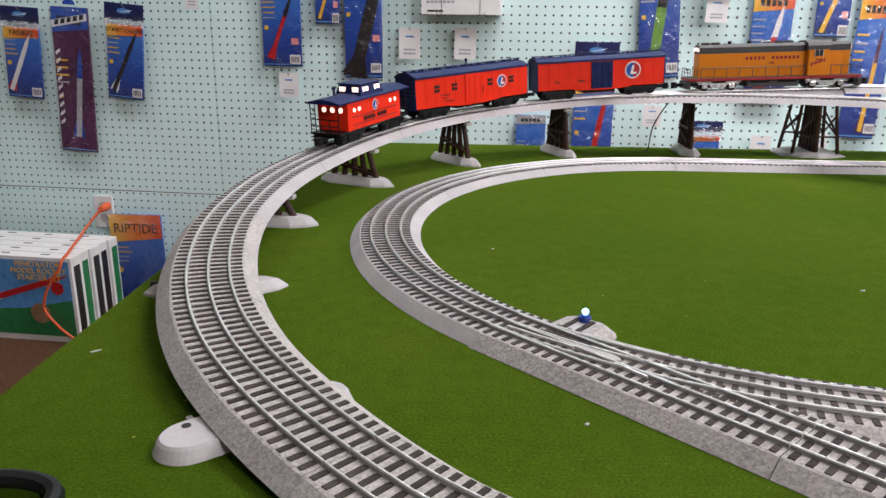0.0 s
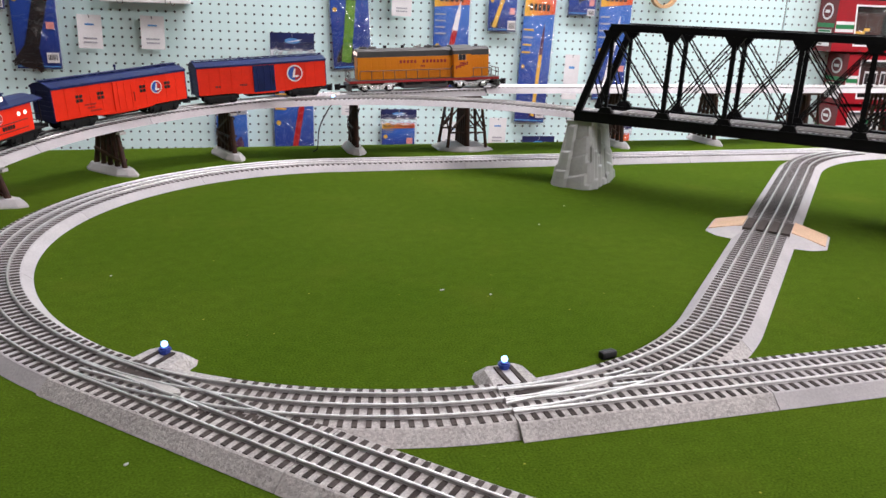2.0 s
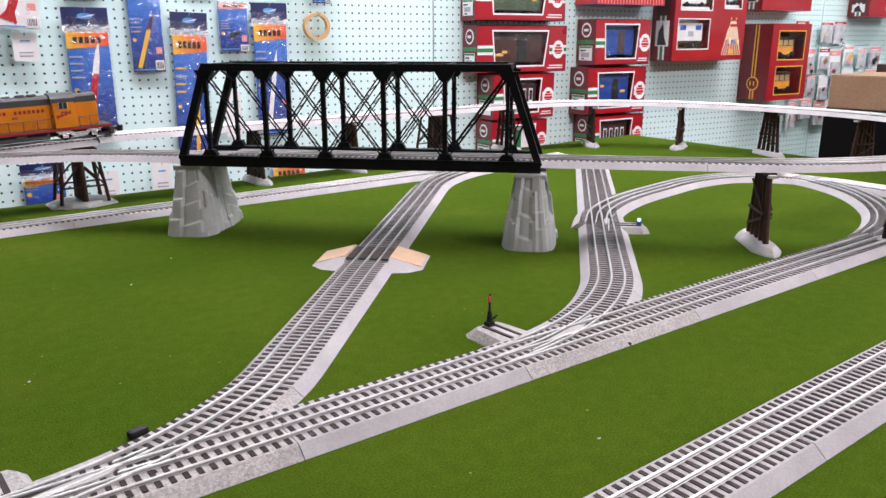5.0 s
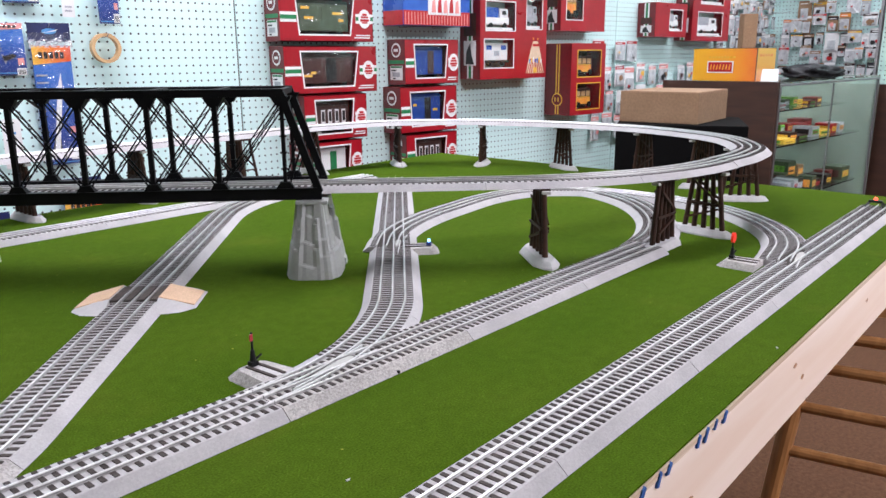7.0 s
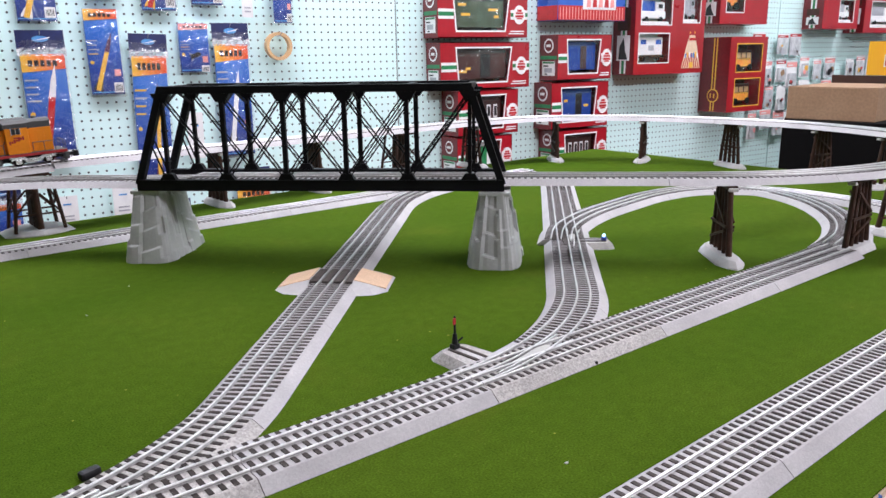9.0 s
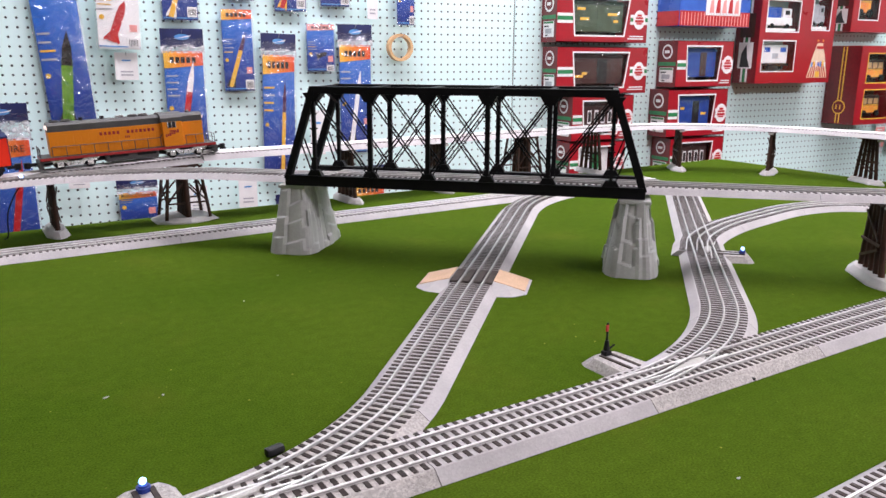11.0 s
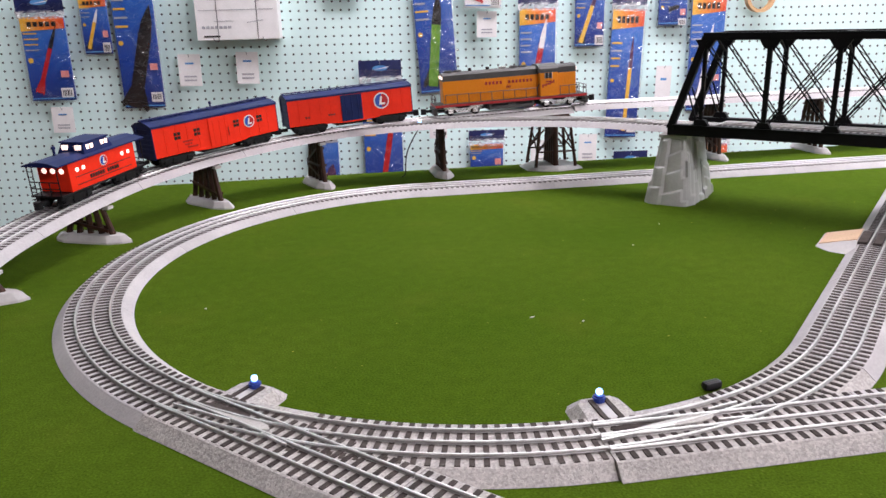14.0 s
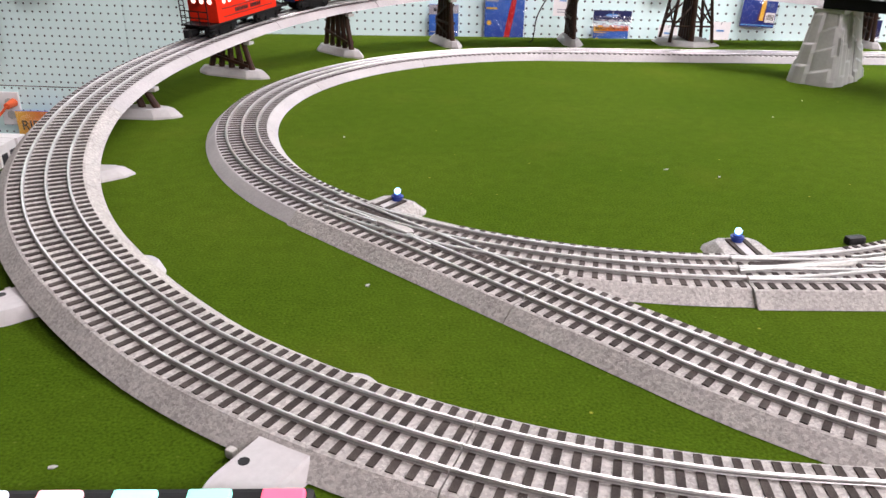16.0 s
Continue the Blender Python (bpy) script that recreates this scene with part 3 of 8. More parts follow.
for k, (u, w) in enumerate(((0.806, 0.010), (0.834, 0.011), (0.862, 0.007), (0.880, 0.009), (0.937, 0.007), (0.954, 0.008), (0.974, 0.006), (0.996, 0.009))):
    bm = bmesh.new()
    lean, low = 0.0035 + 0.001 * (k % 2), -0.0105 - 0.0016 * (k % 3)
    prism(bm, [(u - w * 0.34 - lean, low), (u + w * 0.20 - lean, low - 0.0008), (u + w * 0.36, -0.0042), (u + w * 0.16, -0.0022), (u - w * 0.30, -0.0030)], TV0 - 0.0016, TV0 + 0.0006, axis="y")
    part("tape_mark", on_table(bm), BLUETAPE, table, "blue tape scrap on the board's edge")
for u, z in ((0.842, -0.036), (0.93, -0.060), (1.21, -0.030), (1.245, -0.055), (1.55, -0.040)):
    bm = bmesh.new()
    prism(bm, [(u + 0.0055 * math.cos(a) + 0.0012 * math.cos(3 * a), z + 0.0032 * math.sin(a)) for a in [2 * math.pi * i / 14 for i in range(14)]], TV0 + 0.0002, TV0 + 0.0012, axis="y")
    part("knot", on_table(bm), VARNISH, table, "small brown knot in the pine")

# ---- track plan (table coordinates u, v) ----
def route(start, head, legs, step=0.01):
    """Centre line from straight legs ("L", length) and arcs ("A", radius, degrees; left is plus)."""
    u, v = start
    h, s = radians(head), 0.0
    out = [(u, v, h, s)]
    for g in legs:
        if g[0] == "L":
            n = max(1, round(g[1] / step))
            for _ in range(n):
                u, v, s = u + g[1] / n * math.cos(h), v + g[1] / n * math.sin(h), s + g[1] / n
                out.append((u, v, h, s))
        else:
            a = radians(g[2])
            n = max(1, round(abs(a) * g[1] / step))
            for _ in range(n):
                c = 2 * g[1] * math.sin(abs(a) / n / 2)
                u, v = u + c * math.cos(h + a / n / 2), v + c * math.sin(h + a / n / 2)
                h, s = h + a / n, s + abs(a) / n * g[1]
                out.append((u, v, h, s))
    return out


def bent_route(keys):
    """Centre line through a few points."""
    ps = smooth_line([(k[0], k[1], 0) for k in keys], 14)
    out, s = [], 0.0
    for i, p in enumerate(ps):
        d = ps[min(i + 1, len(ps) - 1)] - ps[max(i - 1, 0)]
        if i:
            s += (p - ps[i - 1]).length
        out.append((p.x, p.y, math.atan2(d.y, d.x), s))
    return out


def at(line, s):
    """Place and heading at the length s of a centre line."""
    for a, b in zip(line, line[1:]):
        if s <= b[3]:
            t = (s - a[3]) / (b[3] - a[3])
            dh = (b[2] - a[2] + math.pi) % (2 * math.pi) - math.pi
            return a[0] + (b[0] - a[0]) * t, a[1] + (b[1] - a[1]) * t, a[2] + dh * t
    return line[-1][:3]


def ramp_height(s):
    """Underside of the climbing line, from the table up to the full height of the trestles."""
    ks = RAMP
    for (a, za), (b, zb) in zip(ks, ks[1:]):
        if s <= b:
            return za + (zb - za) * (s - a) / (b - a)
    return ks[-1][1]


RAMP = [(0, 0.0005), (0.20, 0.0005), (0.40, 0.002), (0.55, 0.0118), (0.75, 0.0208), (1.0, 0.0371), (1.263, 0.0545), (1.499, 0.072), (1.71, 0.085), (1.97, 0.100), (2.20, 0.110), (2.41, 0.115)]
HIGH = 0.115
R36, R48 = 0.430, 0.585
CV = 0.398
loop = route((0.298, 1.261), 180, [("A", 0.4315, 180), ("A", 0.372, 45), ("L", 0.866), ("A", R36, -45), ("L", 0.02)])
back_line = route((0.297, 1.260), 0, [("L", 1.41)])
front_line = route((0.293, CV - 0.0035), -0.75, [("L", 1.18)])
spur_i = route((0.293 - R36 * 0.70711, 0.830 - R36 * 0.70711), -45, [("L", 0.342), ("A", R36, 45)])
line_e = route((0.725, 0.3912), 0, [("A", R36, 43.7), ("L", 0.965)])
ring_g = bent_route([(1.45, 0.384), (1.566, 0.408), (1.680, 0.461), (1.784, 0.548), (1.850, 0.650), (1.866, 0.74), (1.83, 0.80)])
line_f = bent_route([(1.20, 0.697), (1.287, 0.762), (1.40, 0.806), (1.53, 0.830), (1.66, 0.843), (1.775, 0.818), (1.857, 0.735), (1.885, 0.62), (1.868, 0.474),
                     (1.815, 0.354), (1.722, 0.262), (1.625, 0.210), (1.50, 0.185)])
climb = bent_route([(0.3083, 0.1589), (0.1893, 0.174), (0.0756, 0.2118), (-0.0279, 0.2714), (-0.1186, 0.3485), (-0.1938, 0.4413), (-0.2464, 0.5485), (-0.2771, 0.664), (-0.2855, 0.7732), (-0.2728, 0.895), (-0.2305, 1.0329), (-0.1789, 1.1415), (-0.1062, 1.2373), (-0.0156, 1.3164), (0.0801, 1.3712), (0.1941, 1.4096), (0.3235, 1.424), (0.4635, 1.424), (0.6235, 1.424)])
CTOP = climb[-1]
front_h = route((0.31, 0.1555), 0.32, [("L", 1.74)])
HB = (1.69, 1.462)
high_back = route((CTOP[0], CTOP[1]), math.degrees(math.atan2(HB[1] - CTOP[1], HB[0] - CTOP[0])), [("L", math.hypot(HB[1] - CTOP[1], HB[0] - CTOP[0]))])
SUM = 1.826
high_loop = bent_route([HB, (1.92, 1.405), (2.09, 1.23), (2.17, 0.99), (2.18, 0.75), (2.09, 0.51), (1.94, 0.388), (1.80, 0.357), (1.69, 0.358)])
e0 = high_loop[-1]
high_bridge = route((e0[0], e0[1]), 180, [("A", 0.55, -45), ("L", 1.01), ("A", R48, 45), ("L", 0.02)])


def bridge_height(s):
    """Level over the bridge, then down onto the climbing line where the two join."""
    u, v, _ = at(high_bridge, s)
    if u > 0.75:
        return HIGH - 0.0006
    near = min(climb, key=lambda p: (p[0] - u) ** 2 + (p[1] - v) ** 2)
    return min(HIGH, ramp_height(near[3])) - 0.0006


BEDP = [(-0.0388, 0.0), (-0.0287, 0.0090), (-0.0270, 0.0095), (0.0270, 0.0095), (0.0287, 0.0090), (0.0388, 0.0)]
LOWBED = [(-0.0386, 0.0), (-0.0285, 0.0084), (-0.0268, 0.0089), (0.0268, 0.0089), (0.0285, 0.0084), (0.0386, 0.0)]
GAUGE = 0.0163


def railp(o, drop=0.0):
    return [(o - 0.0013, 0.0095), (o - 0.0012, 0.0100), (o - 0.0008, 0.0104), (o - 0.0011, 0.0116 - drop), (o - 0.0009, 0.0123 - drop), (o - 0.0005, 0.0127 - drop),
            (o + 0.0005, 0.0127 - drop), (o + 0.0009, 0.0123 - drop), (o + 0.0011, 0.0116 - drop), (o + 0.0008, 0.0104), (o + 0.0012, 0.0100), (o + 0.0013, 0.0095)]


def tie_bm():
    bm = bmesh.new()
    for a, b in ((-0.0268, -0.0192), (-0.0130, -0.0029), (0.0029, 0.0130), (0.0192, 0.0268)):
        block(bm, -0.0020, 0.0020, a, b, 0.0088, 0.0102)
    block(bm, -0.0019, 0.0019, -0.0262, 0.0262, 0.0085, 0.0099)
    return bm


tie_mesh = bpy.data.meshes.new("tie")
bm = tie_bm()
bm.to_mesh(tie_mesh)
bm.free()
tie_mesh.materials.append(TIE)
TIE_V = [v.co.copy() for v in tie_mesh.vertices]
TIE_F = [tuple(p.vertices) for p in tie_mesh.polygons]
tie_count = [0]


def near_line(line, u, v):
    return min((u - p[0]) ** 2 + (v - p[1]) ** 2 for p in line) ** 0.5


def lay(line, name, label, group, height=lambda s: 0.0005, s0=0.0, s1=None, piece=0.242, low=False, clear=None, near=False, drop=0.0, bed=None, wide=lambda s: 1.0):
    """Lays track sections along a centre line, each with roadbed, three rails and ties."""
    s1 = s1 if s1 is not None else line[-1][3]
    n = max(1, round((s1 - s0) / piece))
    for k in range(n):
        a, b = s0 + (s1 - s0) * k / n + 0.0004, s0 + (s1 - s0) * (k + 1) / n - 0.0004
        m = max(2, int((b - a) / 0.011))
        um, vm, hm = at(line, (a + b) / 2)
        zm = height((a + b) / 2)
        pts, spread = [], []
        for i in range(m + 1):
            s = a + (b - a) * i / m
            u, v, h = at(line, s)
            pts.append((u - um, v - vm, h, height(s) - zm))
            spread.append(wide(s))
        sec = thing(name, MT @ pose(um, vm, zm), label, "track section", group)
        bm = bmesh.new()
        sweep(bm, pts, LOWBED if low else BEDP, spread=spread)
        part("roadbed", bm, bed or PLAINBED, sec)
        for o, nm in ((-GAUGE, "rail"), (0.0, "centre_rail"), (GAUGE, "rail")):
            bm = bmesh.new()
            sweep(bm, [(u - math.sin(h) * o * (w - 1), v + math.cos(h) * o * (w - 1), h, z) for (u, v, h, z), w in zip(pts, spread)], railp(o, drop), mats=(1, 1, 1, 0, 0, 0, 0, 0, 1, 1, 1, 1))
            part(nm, bm, (RAIL, RAILSIDE), sec)
        nt = max(1, round((b - a) / 0.0093))
        verts, faces = [], []
        for i in range(nt):
            s = a + (b - a) * (i + 0.5) / nt
            u, v, h = at(line, s)
            if clear and near_line(clear, u, v) < 0.018:
                continue
            mm = Matrix.Translation((u - um, v - vm, height(s) - zm - (0.0006 if low else 0))) @ Matrix.Rotation(h, 4, "Z") @ Matrix.Scale(wide(s), 4, (0, 1, 0))
            if near and tie_count[0] < 300:
                tie_count[0] += 1
                shared("tie", tie_mesh, sec, mm)
            else:
                base = len(verts)
                verts += [mm @ v for v in TIE_V]
                faces += [tuple(base + j for j in f) for f in TIE_F]
        if faces:
            me = bpy.data.meshes.new("ties")
            me.from_pydata(verts, [], faces)
            me.materials.append(TIE)
            ob = new("tie_rest", me)
            ob.parent = sec
            tagged(ob, kind="stuff")


def grade_width(s):
    """The foot of the grade is of a slightly wider make of track."""
    return 1.060 - 0.060 * min(1.0, max(0.0, (s - 0.55) / 0.45))


GL = "grey roadbed track section with dark ties and three silver rails"
HL = "raised grey roadbed track section with three silver rails on trestles"
lay(spur_i, "track_section", GL, "ground track", near=True, clear=front_h, bed=BED)
lay(climb, "track_section", "grey roadbed track section climbing the curved grade", "climbing track", height=ramp_height, s1=0.9, near=True, bed=BED, wide=grade_width)
lay(climb, "track_section", "grey roadbed track section climbing the curved grade", "climbing track", height=ramp_height, s0=0.9, wide=grade_width)
lay(loop, "track_section", GL, "ground track", low=True, s0=0.0, s1=1.013)
lay(loop, "track_section", GL, "ground track", low=True, s0=1.013, s1=1.351, clear=spur_i, drop=0.0003, bed=BED)
lay(loop, "track_section", GL, "ground track", low=True, s0=1.351, s1=1.60, clear=front_line, drop=0.0003, bed=BED)
lay(loop, "track_section", GL, "ground track", low=True, s0=1.60, s1=2.53)
lay(loop, "track_section", GL, "ground track", low=True, s0=2.53, clear=back_line, drop=0.0003)
lay(front_line, "track_section", GL, "ground track", s1=0.21, bed=BED)
lay(front_line, "track_section", GL, "ground track", s0=0.21, s1=0.438)
lay(front_line, "track_section", GL, "ground track", s0=0.438, s1=0.69, bed=BED)
lay(front_line, "track_section", GL, "ground track", s0=0.69)
lay(back_line, "track_section", GL, "ground track")
lay(line_e, "track_section", GL, "ground track", low=True, clear=front_line, drop=0.0003)
lay(ring_g, "track_section", GL, "ground track", low=True, s0=0.03, clear=line_f, drop=0.0004)
lay(line_f, "track_section", GL, "ground track", s1=line_f[-1][3], clear=front_h, height=lambda s: 0.0003, drop=0.0002)
lay(front_h, "track_section", GL, "ground track")
lay(high_back, "track_section", HL, "raised track", height=lambda s: HIGH)
lay(high_loop, "track_section", HL, "raised track", height=lambda s: HIGH)
lay(high_bridge, "track_section", HL, "raised track", height=bridge_height, low=True, clear=climb, drop=0.0003)


# switches: pale leaf-shaped plates, closing blades and guard rails between the diverging rails
def frog(line, s, side, turn=0.0, length=0.062, flip=1):
    u, v, h = at(line, s)
    n = Vector((-math.sin(h), math.cos(h)))
    f = thing("switch_frog", MT @ pose(u + n.x * side, v + n.y * side, 0.0098, 0, 0, math.degrees(h) + turn), "pale plastic switch frog with blades and guard rails", "switch frog", "switch frogs")
    leaf = [(-0.50, -0.0010), (-0.15, -0.0040), (0.25, -0.0052), (0.42, -0.0036), (0.50, 0.0), (0.42, 0.0036), (0.25, 0.0052), (-0.15, 0.0030), (-0.50, 0.0004)]
    bm = bmesh.new()
    prism(bm, [(flip * x * length, y) for x, y in leaf], 0.0, 0.0022)
    part("plate", bm, FROG, f, "pale leaf-shaped plate")
    bm = bmesh.new()
    prism(bm, [(flip * x * length * 0.85 - flip * 0.022, y * 1.3 + 0.0068) for x, y in leaf], -0.0002, 0.0010)
    part("slot", bm, TIE, f, "dark slot beside the plate")
    for x0, x1, y0, y1 in ((-0.062, -0.004, -0.0074, -0.0044), (0.030, 0.056, -0.0075, -0.0105), (0.032, 0.058, 0.0080, 0.0112)):
        bm = bmesh.new()
        beam(bm, (flip * x0, y0, 0.0016), (flip * x1, y1, 0.0016), 0.0016, 0.0030)
        part("guard_rail", bm, RAIL, f)


frog(spur_i, 0.072, 0.0035, 4)
frog(front_line, 0.060, 0.0100, 6)
frog(front_line, 0.525, 0.0060, 7)
frog(front_h, 1.225, 0.0045, 6, 0.070)
frog(line_e, 0.60, -0.006, -6, 0.05)


def switch_stand(u, v, turn, lamp, kind_label, tall=False):
    """A sloped grey motor housing beside the rails, with a lit lantern or a slim post with a red flag."""
    st = thing("switch_stand", MT @ pose(u, v, 0, 0, 0, turn), kind_label, "switch stand", "switch stands")
    bm = bmesh.new()
    lo = [bm.verts.new(p) for p in ((-0.027, -0.034, 0), (0.027, -0.034, 0), (0.024, 0.014, 0), (0.019, 0.022, 0), (-0.019, 0.022, 0), (-0.024, 0.014, 0))]
    hi = [bm.verts.new(p) for p in ((-0.020, -0.034, 0.0092), (0.020, -0.034, 0.0092), (0.0165, 0.007, 0.0092), (0.012, 0.013, 0.0092), (-0.012, 0.013, 0.0092), (-0.0165, 0.007, 0.0092))]
    bm.faces.new(lo[::-1]), bm.faces.new(hi)
    for i in range(6):
        bm.faces.new((lo[i], lo[(i + 1) % 6], hi[(i + 1) % 6], hi[i]))
    part("housing", bm, BED, st)
    for x0, x1, z1 in ((-0.0080, -0.0040, 0.0106), (0.0040, 0.0080, 0.0106)):
        bm = bmesh.new()
        block(bm, x0, x1, -0.033, 0.009, 0.0088, z1, 0.0005)
        part("throw_rod", bm, TIE, st, "dark throw rod in its slot")
    bm = bmesh.new()
    block(bm, -0.0038, 0.0038, -0.033, 0.009, 0.0088, 0.0098, 0.0004)
    part("cover", bm, SMOOTH_BED, st, "pale strip between the slots")
    bm = bmesh.new()
    if tall:
        block(bm, -0.0046, 0.0046, 0.0025, 0.0095, 0.0088, 0.0150, 0.0010)
        rod(bm, (0, 0.006, 0.0145), (0, 0.006, 0.026), 0.0034, 0.0021, 10)
        rod(bm, (0, 0.006, 0.025), (0, 0.006, 0.0450), 0.0013, 0.0010, 8)
        rod(bm, (0.002, 0.006, 0.0150), (0.0085, 0.003, 0.0205), 0.0011, seg=6)
        part("lantern_post", bm, DARK, st)
        bm = bmesh.new()
        block(bm, -0.0030, 0.0008, 0.0048, 0.0060, 0.0360, 0.0430, 0.0004)
        part("target", bm, REDINK, st, "small red flag")
    else:
        rod(bm, (0, 0.006, 0.009), (0, 0.006, 0.0150), 0.0046, 0.0034, 14)
        rod(bm, (0, 0.006, 0.0125), (0, 0.006, 0.0138), 0.0052, 0.0050, 14)
        part("lantern_post", bm, FOOTGLOW, st, "lantern foot with the lantern's blue glow put in")
        bm = bmesh.new()
        bmesh.ops.create_uvsphere(bm, u_segments=16, v_segments=10, radius=0.0027, matrix=Matrix.Translation((0, 0.006, 0.0178)))
        part("lantern", bm, lamp, st, "bluish white lit lantern", smooth=True)
    return st


SL = "grey sloped switch housing with a glowing bluish lantern"
switch_stand(0.0475, 0.527, -38, LED, SL)
switch_stand(0.3125, 0.442, 3, LED, SL)
switch_stand(0.772, 0.453, 4, LED, "grey switch housing with black lever and red target", tall=True)
switch_stand(1.247, 0.655, -135, LED, SL)
st = switch_stand(1.475, 0.238, 2, LED, "grey switch housing with black post and round red target", tall=True)
bm = bmesh.new()
rod(bm, (0, 0.004, 0.041), (0, 0.0075, 0.041), 0.0078, seg=18)
part("round_target", bm, RED, st, "round red disc")

st = switch_stand(0.481, 0.2035, 2, LED, "grey switch housing with black post and round red target", tall=True)
bm = bmesh.new()
rod(bm, (0, 0.004, 0.0415), (0, 0.0075, 0.0415), 0.0050, seg=18)
part("round_target", bm, RED, st, "round red disc")

# small black plug beside the second switch
bm = bmesh.new()
block(bm, -0.008, 0.008, -0.004, 0.004, 0.0, 0.007, 0.0025)
ob = tagged(part("cable_plug", bm, DARK), "small black plug lying beside the track", "plug")
ob.matrix_world = MT @ pose(0.415, 0.465, 0, 0, 0, 12)

# buffer stop at the end of the front line
eu, ev, eh = at(front_h, front_h[-1][3] - 0.03)
stop = thing("buffer_stop", MT @ pose(eu, ev, 0.0098, 0, 0, math.degrees(eh)), "black buffer stop with a small red lamp on the rails", "buffer stop")
bm = bmesh.new()
for y in (-0.0155, 0.0155):
    beam(bm, (-0.013, y, 0.0048), (0.002, y * 0.6, 0.0150), 0.003, 0.003)
    beam(bm, (0.013, y, 0.0048), (0.0, y * 0.6, 0.0150), 0.003, 0.003)
block(bm, -0.004, 0.004, -0.012, 0.012, 0.0115, 0.0165, 0.0012)
part("frame", bm, DARK, stop)
bm = bmesh.new()
bmesh.ops.create_uvsphere(bm, u_segments=12, v_segments=8, radius=0.0032, matrix=Matrix.Translation((0, 0, 0.0190)))
part("lamp", bm, LEDRED, stop, "small red lamp", smooth=True)


# ---- road crossing with two tan ramps over the diagonal line ----
s_x = 2.013
cu_, cv_, ch_ = at(loop, s_x)
cross = thing("road_crossing", MT @ pose(cu_, cv_, 0.0, 0, 0, math.degrees(ch_)), "level crossing with two tan ramps and dark planks between rails", "level crossing")
TAN = surf("tan_ramp_print", (0.66, 0.45, 0.29), (0.60, 0.40, 0.25), 50, 0.6, bump=0.1)
for sgn in (-1, 1):
    bm = bmesh.new()
    # spreading skirt round the deck: along the rails, away from them, and up
    lo = [bm.verts.new((x, sgn * y, 0.0004)) for x, y in ((-0.056, 0.030), (-0.050, 0.060), (-0.034, 0.0765), (0.034, 0.0765), (0.050, 0.060), (0.056, 0.030))]
    hi = [bm.verts.new((x, sgn * y, z)) for x, y, z in ((-0.031, 0.030, 0.0138), (-0.031, 0.048, 0.0100), (-0.0305, 0.074, 0.0022), (0.0305, 0.074, 0.0022), (0.031, 0.048, 0.0100), (0.031, 0.030, 0.0138))]
    bm.faces.new(lo), bm.faces.new(hi)
    for i in range(6):
        bm.faces.new((lo[i], lo[(i + 1) % 6], hi[(i + 1) % 6], hi[i]))
    part("ramp_base", bm, SMOOTH_BED, cross, "grey ramp skirt")
    bm = bmesh.new()
    beam(bm, Vector((0, sgn * 0.0305, 0.0146)), Vector((0, sgn * 0.0735, 0.0032)), 0.057, 0.0012)
    part("ramp_deck", bm, TAN, cross, "tan ramp deck")
for y0, y1 in ((-0.0128, -0.0032), (0.0032, 0.0128), (-0.030, -0.0190), (0.0190, 0.030)):
    bm = bmesh.new()
    block(bm, -0.030, 0.030, y0, y1, 0.0085, 0.0126, 0.0006)
    part("plank", bm, TIE, cross, "dark brown crossing plank")

# ---- trestles ----
def footing(bm, length, width, h=0.011, round_ends=False):
    """A pale long footing with cut corners, or round tongue ends, and sloped sides."""
    half = ((1.0, 0.0), (0.86, 0.52), (0.56, 1.0), (-0.56, 1.0), (-0.86, 0.52), (-1.0, 0.0), (-0.86, -0.52), (-0.56, -1.0), (0.56, -1.0), (0.86, -0.52))
    if round_ends:
        k = width / length
        arc = [radians(-90 + 11.25 * i) for i in range(17)]
        half = [(1 - k + k * math.cos(a), math.sin(a)) for a in arc] + [(-1 + k - k * math.cos(a), -math.sin(a)) for a in arc]
    n = len(half)

    def ring(k, m, z):
        return [bm.verts.new((x * length / 2 * k, y * width / 2 * m, z)) for x, y in half]
    steps = ((1.0, 1.0, 0.0), (0.985, 0.96, 0.25), (0.955, 0.84, 0.8), (0.93, 0.78, 1.0)) if round_ends else ((1.0, 1.0, 0.0), (0.985, 0.96, 0.25), (0.86, 0.66, 0.92), (0.83, 0.60, 1.0))
    rings = [ring(a, b, h * z) for a, b, z in steps]
    for a, b in zip(rings, rings[1:]):
        for i in range(n):
            bm.faces.new((a[i], a[(i + 1) % n], b[(i + 1) % n], b[i]))
    bm.faces.new(rings[0][::-1]), bm.faces.new(rings[-1])


